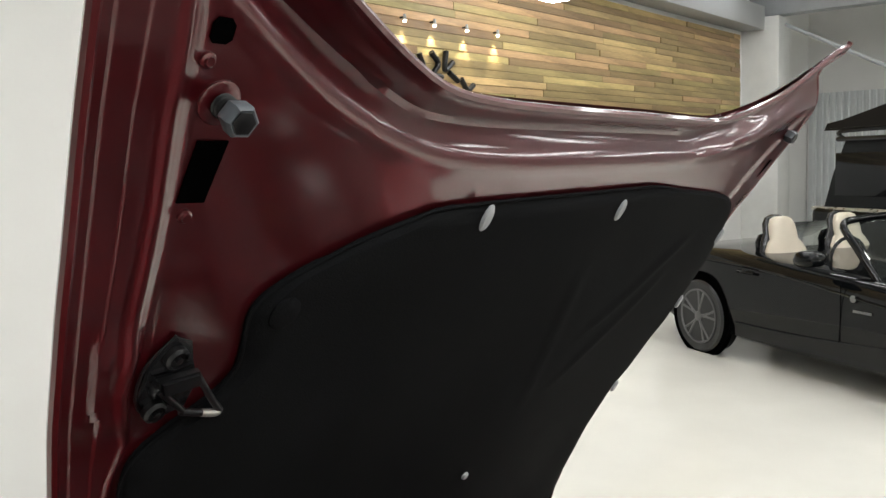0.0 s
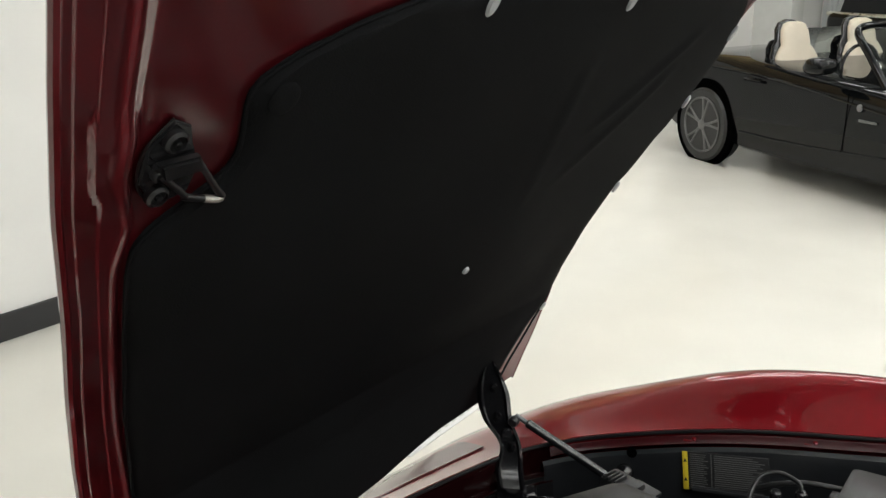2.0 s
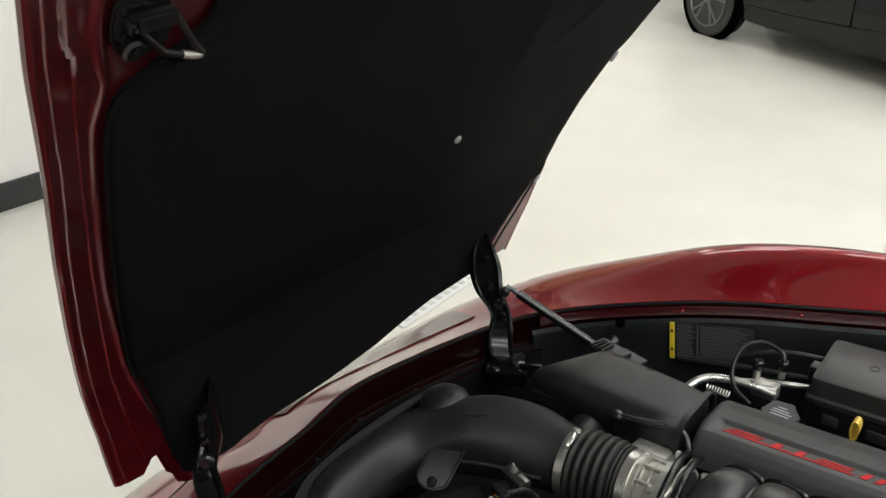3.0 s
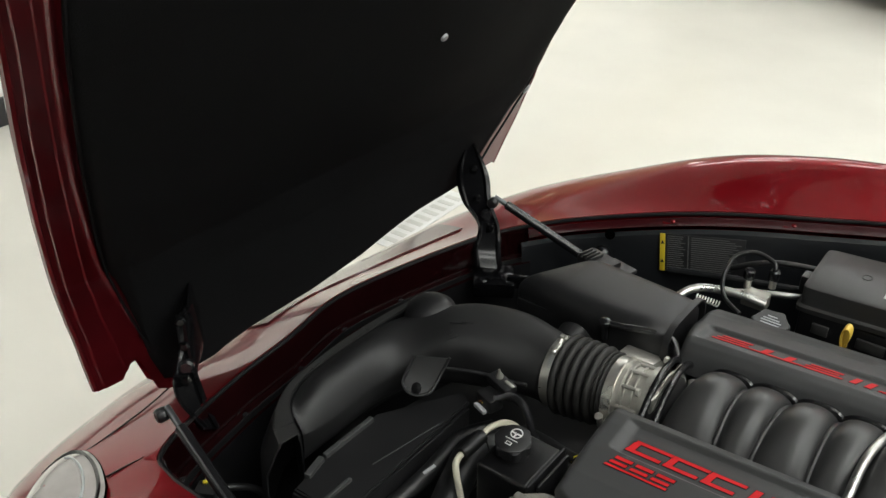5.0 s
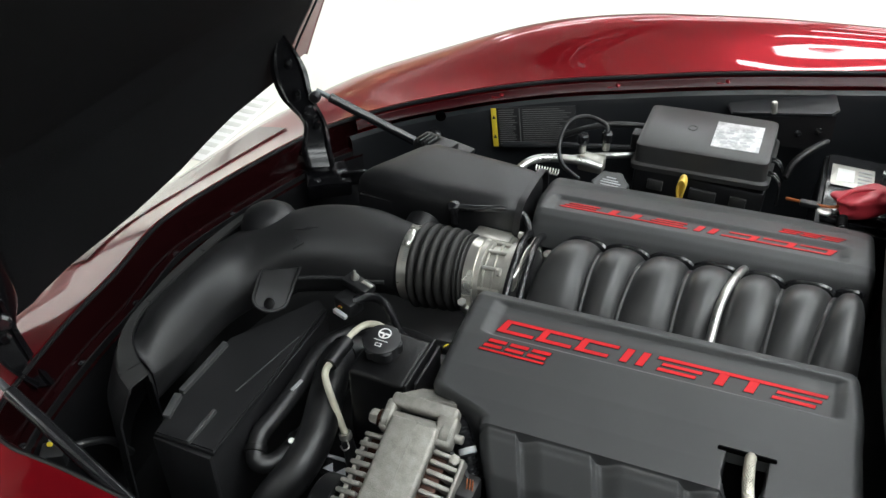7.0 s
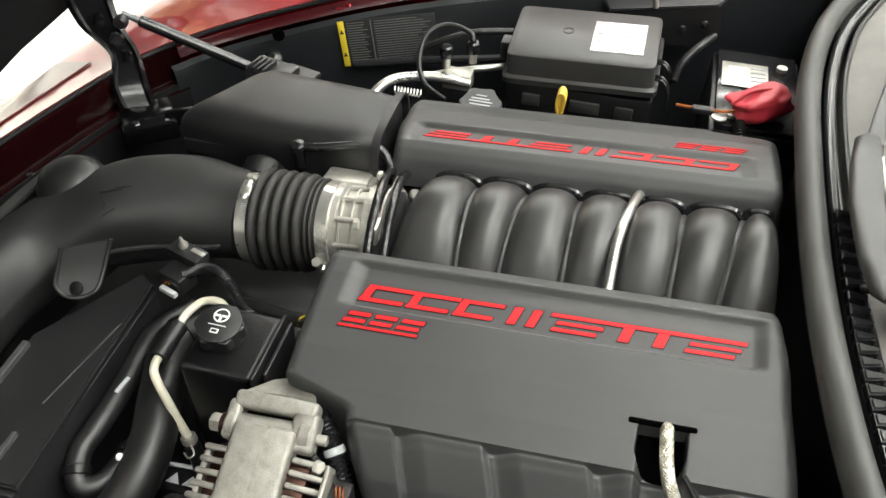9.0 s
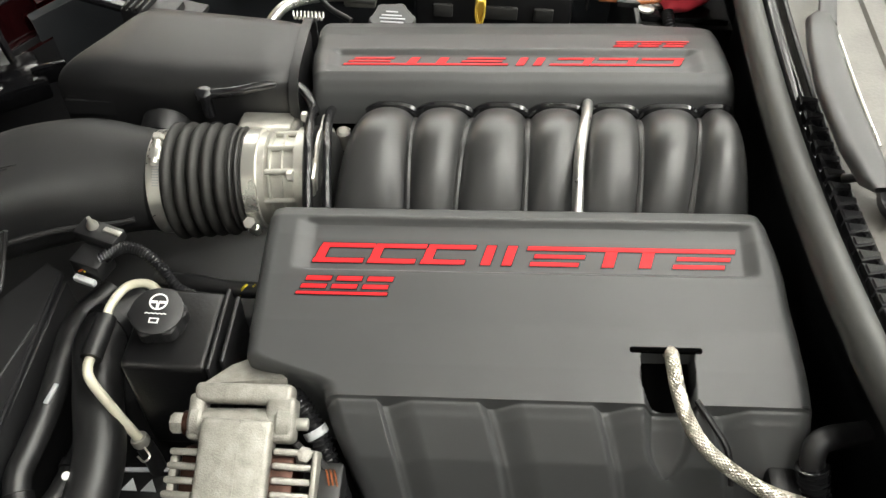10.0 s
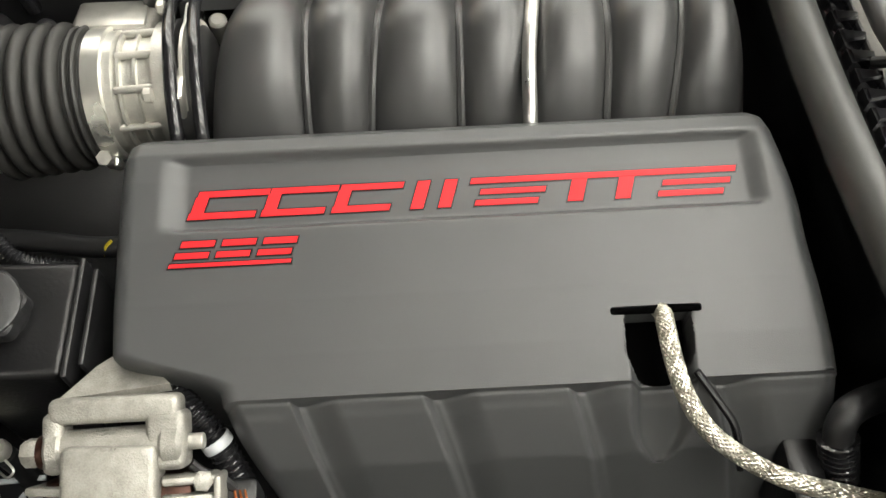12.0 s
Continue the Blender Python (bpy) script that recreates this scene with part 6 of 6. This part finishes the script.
part("elbow", tube([(0.39, 0.002, 0.730), (0.350, -0.012, 0.742), (0.318, -0.024, 0.752), (0.304, -0.032, 0.752), (0.301, -0.040, 0.742), (0.303, -0.047, 0.730)], 0.0115, 16), M_PLAST, elb)
ribbed.turns = 13
part("corrugated_hose", tube([(0.302, -0.044, 0.735), (0.308, -0.056, 0.715), (0.316, -0.075, 0.685), (0.322, -0.095, 0.65)], 0.0135, 16, 26, ribbed), M_GLOSS, elb)
part("housing", box((0.282, -0.060, 0.68), (0.030, 0.05, 0.07), 0.006), M_BAY, elb)
solid("engine_block", box((-0.02, 0.32, 0.56), (0.52, 0.46, 0.16), 0.02), M_BAY, "dark engine block under the covers", "engine")

# ---- headlight and body seams ----
head = thing("headlight", (-0.88, -0.38, 0.60), "clear headlight with a dark bezel in the red fender", "headlight")
HL = [(-0.758, -0.365, 0.693), (-0.803, -0.332, 0.685), (-0.879, -0.300, 0.661), (-0.952, -0.286, 0.632), (-0.998, -0.300, 0.604), (-1.01, -0.345, 0.578), (-0.985, -0.40, 0.566), (-0.93, -0.455, 0.575), (-0.85, -0.47, 0.612), (-0.78, -0.43, 0.662)]
ring = spline(HL + [HL[0]], 5)[:-1]
hc = sum(ring, Vector()) / len(ring)


def lens_row(k):
    return [p + (hc - p) * k + Vector((-0.010, -0.010, 0.030)) * (1 - (1 - k) ** 2) + Vector((0, 0, 0.003)) for p in ring]


part("lens", sheet([lens_row(k) for k in (0.0, 0.06, 0.12, 0.2, 0.35, 0.55, 0.78, 0.98)], closed=True), M_LENS, head, "glossy lens with its pale reflection put into the colour")
part("seam", tube(ring + [ring[0]], 0.0028, 8, 1), M_HOLE, head)
part("bezel", tube([p + Vector((0, 0, 0.001)) for p in lens_row(0.085)] + [lens_row(0.085)[0]], 0.0030, 8, 1), M_GLOSS, head, "black bezel")
part("inner_frame", tube([p + Vector((0, 0, 0.0005)) for p in lens_row(0.30)[0:18]], 0.0022, 8, 1), M_STEEL, head, "grey inner frame")
part("panel_seam", tube([(-0.950, -0.284, 0.634), (-0.942, -0.258, 0.642), (-0.938, -0.166, 0.657), (-0.962, -0.07, 0.657), (-1.021, 0.064, 0.631)], 0.0016, 8), M_LIP, car, "narrow dark seam between body panels")
part("panel_seam", tube([(-0.823, -0.318, 0.681), (-0.811, -0.29, 0.688), (-0.797, -0.264, 0.696)], 0.0016, 8), M_LIP, car, "narrow dark seam between body panels")

# ---- plate on the floor ----
np_ = thing("number_plate", (-1.76, 1.57, 0.0), "white plate with embossed bars lying on the floor", "plate")
PMX = Matrix.Translation((-1.765, 1.57, 0.004)) @ Matrix.Rotation(radians(92), 4, "Z")
part("plate", moved(box((0, 0, 0), (0.52, 0.11, 0.004), 0.0015), PMX), M_WHITE, np_)
for k in range(9):
    part("bar", moved(box((-0.21 + k * 0.052, 0, 0.0028), (0.026, 0.072, 0.002), 0.0005), PMX), M_FAINT, np_)


# ---- hall: wood cladding, pillar, beams, end wall ----
random.seed(12)
clad = tagged(part("wood_cladding", box((X0 + 0.008, 7.12, 2.59), (0.016, 7.44, 1.42), 0), M_SKIRT), "backing of the wooden wall cladding", "wall", kind="structure")
board_mesh = {}
for r in range(28, 51):
    z = 0.175 + r * 0.0618
    y = 3.42 - random.random() * 0.8
    while y < 10.8:
        l = random.choice((1.2, 1.5, 1.8, 2.4))
        y0, y1 = max(3.42, y), min(10.84, y + l)
        if y1 - y0 > 0.05:
            key = round(y1 - y0, 2)
            if key not in board_mesh:
                b = box((0, 0, 0), (0.020, key - 0.003, 0.0600), 0.003, None, 1)
                me = bpy.data.meshes.new("board")
                b.to_mesh(me)
                b.free()
                me.materials.append(M_WOOD)
                board_mesh[key] = me
            ob = new("board", board_mesh[key])
            ob.parent = clad
            ob.matrix_basis = Matrix.Translation((X0 + 0.025 + random.random() * 0.012, (y0 + y1) / 2, z))
        y += l

solid("pillar", box((-3.80, 11.25, 1.76), (0.50, 0.50, 3.52), 0.01), M_PILLAR, "light grey boxed pillar at the end of the wood wall", "pillar", kind="structure")
solid("eaves_beam", box((X0 + 0.16, 5.4, 3.50), (0.30, 11.2, 0.30), 0.01), M_CEIL, "grey beam above the wood wall", "beam", kind="structure")
solid("cross_beam", box((1.5, 11.3, 3.75), (11.0, 0.25, 0.40), 0.01), M_STEEL, "grey steel cross beam", "beam", kind="structure")
solid("roof_brace", tube([(-3.5, 11.1, 3.40), (-2.0, 11.1, 2.60), (-0.5, 11.1, 1.80)], 0.025, 8), M_STEEL, "thin grey roof brace", "brace", kind="structure")
rib_wall = tagged(part("ribbed_wall", box((0.5, 13.96, 1.35), (9.0, 0.04, 2.6), 0), M_SHEET), "white ribbed sheet wall", "wall", kind="structure")
for k in range(90):
    part("rib", box((-3.9 + k * 0.098, 13.92, 1.35), (0.045, 0.05, 2.6), 0.008, None, 1), M_SHEET, rib_wall)
for k, y in enumerate((4.02, 4.36, 4.76, 5.18)):
    sp_ = thing("wall_spotlight", (X0 + 0.05, y, 2.78), "small warm spotlight shining down the wood wall", "lamp", "wall spotlights")
    part("arm", cyl((X0 + 0.03, y, 2.80), (X0 + 0.085, y, 2.80), 0.008, seg=10), M_BAY, sp_)
    part("can", cyl((X0 + 0.085, y, 2.82), (X0 + 0.085, y, 2.785), 0.010, 0.013, seg=16), M_STEEL, sp_)
    part("bulb", cyl((X0 + 0.085, y, 2.776), (X0 + 0.085, y, 2.764), 0.014, 0.012, seg=16), M_SPOT, sp_)
    la = bpy.data.lights.new("spot", "SPOT")
    la.energy, la.spot_size, la.spot_blend, la.color, la.shadow_soft_size = 13.0, radians(64), 0.6, (1.0, 0.84, 0.6), 0.02
    lo = new("beam", la)
    lo.parent = sp_
    lo.matrix_parent_inverse = WORLD[sp_].inverted()
    lo.matrix_basis = look((X0 + 0.085, y, 2.755), (X0 + 0.055, y, 2.2))
sign = thing("wall_sign", (X0 + 0.05, 4.5, 2.40), "black script sign of curved strokes on the wood wall", "sign")
for k, pts in enumerate(([(4.20, 2.56), (4.24, 2.46), (4.22, 2.36)], [(4.34, 2.58), (4.42, 2.50), (4.36, 2.42), (4.46, 2.40)], [(4.52, 2.60), (4.50, 2.46), (4.60, 2.52)], [(4.55, 2.44), (4.66, 2.38)], [(4.70, 2.40), (4.78, 2.32), (4.86, 2.36)], [(4.30, 2.40), (4.40, 2.34), (4.50, 2.36)])):
    part("stroke", tube([(X0 + 0.06, y, z) for y, z in pts], 0.022, 8), M_BAY, sign)
ceil_lamp = thing("track_lamp", (-3.38, 5.12, 3.02), "bright white box lamp below the ceiling", "lamp")
part("head", box((-3.38, 5.12, 3.02), (0.16, 0.20, 0.10), 0.01), M_LIGHT, ceil_lamp)
part("stem", cyl((-3.38, 5.12, 3.06), (-3.38, 5.12, ZC), 0.012, seg=8), M_STEEL, ceil_lamp)


# ---- the dark roadster and the tall black off-roader ----
def place(o, yaw):
    return Matrix.Translation(o) @ Matrix.Rotation(radians(yaw), 4, "Z")


def wheel(m, s, side, y, parent, r=0.325):
    """A wheel with ten thin spokes at s along the car; side -1 looks towards -y of the car."""
    c = Vector((s, y, r))
    ax = Vector((0, side, 0))
    w = part("wheel", moved(lathe([(r - 0.085, -0.10), (r - 0.02, -0.105), (r, -0.08), (r, 0.08), (r - 0.02, 0.105), (r - 0.085, 0.10)], c - ax * 0.10, ax, 48), m), M_RUBBER, parent, "low profile tyre on an alloy rim")
    part("rim", moved(lathe([(r - 0.10, -0.05), (r - 0.085, -0.05), (r - 0.082, 0.01), (r - 0.095, 0.012), (r - 0.11, -0.03), (0.06, -0.07)], c, ax, 48), m), M_RIM, w)
    for k in range(10):
        mid = 2 * math.pi * (k // 2) / 5 + 0.15
        a = mid + (0.17 if k % 2 else -0.17)
        d, e = Vector((math.cos(a), 0, math.sin(a))), Vector((math.cos(mid), 0, math.sin(mid)))
        part("spoke", moved(tube([c + e * 0.035, c + (d * 0.65 + e * 0.35) * 0.12 + ax * -0.004, c + d * (r - 0.085)], 0.0115, 8, 4), m), M_RIM, w)
    part("hub", moved(lathe([(0.045, -0.03), (0.045, 0.008), (0.03, 0.014)], c, ax, 20), m), M_RIM, w)


def car_section(s, z0, zb, w, r):
    """Half round section of a car body at s: sill z0, belt zb, half width w."""
    pts = []
    for y, z in ((-0.60, z0), (-0.92, z0 + 0.02), (-0.97, z0 + 0.12), (-1.0, 0.42 * zb + 0.58 * z0), (-0.985, 0.72), (-0.93, 0.93), (-0.80, 1.0), (-0.4, 1.0 + r), (0, 1.0 + 1.3 * r)):
        zz = z if z < 0.6 and abs(z) < 0.6 and z in (z0, z0 + 0.02, z0 + 0.12, 0.42 * zb + 0.58 * z0) else z0 + (zb - z0) * z
        pts.append((s, y * w, zz))
    return [Vector(p) for p in spline(pts, 3)] + [Vector((p.x, -p.y, p.z)) for p in spline(pts, 3)[::-1][1:]]


RM = place((-2.36, 7.36, 0), -30)
road = thing("convertible_car", (-1.8, 6.9, 0), "glossy black convertible roadster with cream leather seats", "car", "parked cars")
secs = [(-0.86, 0.35, 0.72, 0.66, 0.02), (-0.80, 0.26, 0.84, 0.78, 0.02), (-0.45, 0.20, 0.91, 0.88, 0.02), (0.0, 0.20, 0.92, 0.90, 0.015), (0.45, 0.17, 0.90, 0.90, 0.0), (1.0, 0.16, 0.87, 0.885, 0.0), (1.55, 0.16, 0.845, 0.88, 0.02), (2.0, 0.17, 0.82, 0.885, 0.04), (2.5, 0.18, 0.76, 0.89, 0.03), (2.95, 0.20, 0.66, 0.84, 0.02), (3.20, 0.26, 0.54, 0.72, 0.01), (3.28, 0.32, 0.48, 0.60, 0.0)]
part("body", moved(sheet([car_section(*q) for q in secs]), RM), M_CARBLK, road, "glossy black bodywork")
for s_ in (0.0, 2.5):
    for sd in (-1, 1):
        part("arch", moved(lathe([(0.385, -0.02), (0.385, 0.03)], (s_, sd * 0.875, 0.34), (0, sd, 0), 40), RM), M_HOLE, road, "dark wheel arch")
        wheel(RM, s_, sd, sd * 0.92, road)
part("cockpit", moved(box((0.95, 0, 0.80), (1.15, 1.36, 0.06), 0.03), RM), M_BAY, road, "dark cockpit opening")
for sy in (-0.36, 0.36):
    seat = part("seat", moved(sheet([[Vector((0.50 - 0.25 * (h - 0.72) + 0.055 * math.cos(a), sy + w * math.copysign(abs(math.sin(a)) ** 0.75, math.sin(a)), h)) for a in np.linspace(0, 2 * math.pi, 24, endpoint=False)]
        for h, w in ((0.66, 0.21), (0.80, 0.225), (0.92, 0.215), (0.985, 0.175), (1.01, 0.145), (1.06, 0.145), (1.13, 0.135), (1.18, 0.105), (1.20, 0.05), (1.202, 0.004))], closed=True), RM), M_LEATHER, road, "cream leather seat with a rounded headrest")
    part("seat_back", moved(sheet([[Vector((0.44 - 0.25 * (h - 0.72) + 0.050 * math.cos(a), sy + w * math.copysign(abs(math.sin(a)) ** 0.75, math.sin(a)), h)) for a in np.linspace(0, 2 * math.pi, 24, endpoint=False)]
        for h, w in ((0.66, 0.22), (0.88, 0.235), (0.99, 0.20), (1.05, 0.16), (1.14, 0.15), (1.19, 0.11), (1.212, 0.03))], closed=True), RM), M_GLOSS, seat, "black seat shell")
part("screen_frame", moved(tube([(1.75, -0.72, 0.80), (1.50, -0.66, 1.02), (1.28, -0.58, 1.19), (1.22, -0.3, 1.225), (1.21, 0, 1.235), (1.22, 0.3, 1.225), (1.28, 0.58, 1.19), (1.50, 0.66, 1.02), (1.75, 0.72, 0.80)], 0.028, 10), RM), M_CARBLK, road, "black windscreen frame")
ws = part("windscreen_glass", moved(sheet([[(1.75, y * 0.72, 0.82), (1.50, y * 0.66, 1.02), (1.24, y * 0.57, 1.20)] for y in np.linspace(-1, 1, 9)], 0.004), RM), M_GLASS, road, "clear windscreen")
ws.visible_shadow = False
part("steering_wheel", moved(tube([(1.12, -0.36 + 0.18 * math.cos(a), 0.90 + 0.17 * math.sin(a)) for a in np.linspace(0, 2 * math.pi, 20)], 0.014, 8, 1), RM), M_GLOSS, road)
for sy in (-1, 1):
    part("mirror", moved(lumpy((1.36, sy * 0.98, 0.965), (0.10, 0.11, 0.062), 1.0, 0.05), RM), M_CARBLK, road, "black door mirror")
    part("roll_hoop", moved(tube([(0.30, sy * 0.20, 0.85), (0.30, sy * 0.20, 1.02), (0.30, sy * 0.5, 1.02), (0.30, sy * 0.5, 0.85)], 0.03, 8, 3), RM), M_CARBLK, road)
    part("door_handle", moved(tube([(0.47, sy * 0.885, 0.775), (0.56, sy * 0.905, 0.782), (0.66, sy * 0.885, 0.775)], 0.014, 8), RM), M_CARBLK, road)
    part("door_gap", moved(tube([(1.54, sy * 0.866, 0.79), (1.555, sy * 0.880, 0.55), (1.545, sy * 0.880, 0.36)], 0.004, 6), RM), M_HOLE, road)
    part("side_badge", moved(lathe([(0.026, 0), (0.026, 0.006), (0.020, 0.008)], (1.66, sy * 0.872, 0.70), (0, sy, 0), 20), RM), M_RIM, road, "small round silver badge")
    part("side_strip", moved(box((1.75, sy * 0.884, 0.615), (0.16, 0.006, 0.018), 0.002), RM), M_RIM, road)
    part("shoulder_crease", moved(tube([(-0.25, sy * 0.872, 0.845), (0.41, sy * 0.868, 0.825), (0.97, sy * 0.862, 0.785), (1.56, sy * 0.868, 0.72), (2.1, sy * 0.878, 0.66)], 0.010, 8), RM), M_CARBLK, road, "sharp crease along the flank")
    part("sill_crease", moved(tube([(0.45, sy * 0.884, 0.335), (0.95, sy * 0.876, 0.335), (1.52, sy * 0.874, 0.36), (2.05, sy * 0.878, 0.40)], 0.010, 8), RM), M_CARBLK, road, "low crease above the sill")
part("wind_deflector", moved(box((0.28, 0, 1.0), (0.01, 0.9, 0.26), 0.003), RM), M_GLASS, road, "clear wind deflector")
part("tail_light", moved(box((-0.74, -0.72, 0.72), (0.16, 0.12, 0.12), 0.03), RM), M_REDCAP, road, "red tail light")

SM = place((-0.96, 9.05, 0), -27)
off = thing("off_road_car", (-1.0, 9.0, 0), "tall black off-road car with dark windows", "car", "parked cars")
part("body", moved(box((0.6, 0, 0.78), (3.9, 1.72, 0.76), 0.08, None, 3), SM), M_CARBLK, off, "boxy black bodywork")
cab = prism([(-1.25, 1.12), (-1.13, 1.50), (-0.98, 1.84), (0.95, 1.84), (1.45, 1.15)], 1.60, Matrix(((1, 0, 0, 0), (0, 0, 1, -0.80), (0, 1, 0, 0), (0, 0, 0, 1))), 0.04)
part("cabin", moved(cab, SM), M_CARBLK, off)
for s0, s1 in ((-1.05, -0.30), (-0.22, 0.45), (0.53, 1.05)):
    for sd in (-1, 1):
        part("window", moved(box(((s0 + s1) / 2, sd * 0.812, 1.50), (s1 - s0, 0.02, 0.44), 0.008), SM), M_DGLASS, off, "dark tinted side window")
part("rear_window", moved(box((-1.22, 0, 1.48), (0.03, 1.2, 0.45), 0.008, Matrix.Rotation(radians(9), 4, "Y")), SM), M_DGLASS, off)
part("roof_lip", moved(box((0.0, 0, 1.86), (2.1, 1.66, 0.05), 0.02), SM), M_GLOSS, off)
part("roof_tent", moved(prism([(-1.28, 1.955), (-1.24, 2.03), (-1.05, 2.06), (0.55, 2.46), (0.62, 2.42), (0.62, 1.97)], 1.50, Matrix(((1, 0, 0, 0), (0, 0, 1, -0.75), (0, 1, 0, 0), (0, 0, 0, 1))), 0.02), SM), M_BAY, off, "black wedge-shaped roof tent")
for k in (-0.78, 0.78):
    part("roof_rail", moved(tube([(-1.0, k, 1.87), (-0.9, k, 1.945), (0.8, k, 1.945), (0.9, k, 1.87)], 0.02, 8), SM), M_GLOSS, off)
part("bonnet_trim", moved(tube([(-1.36, -0.8, 1.14), (0.5, -0.875, 1.14), (2.4, -0.875, 1.12)], 0.02, 8), SM), M_CHROME, off)
for s_ in (-0.75, 2.0):
    for sd in (-1, 1):
        wheel(SM, s_, sd, sd * 0.86, off, 0.38)
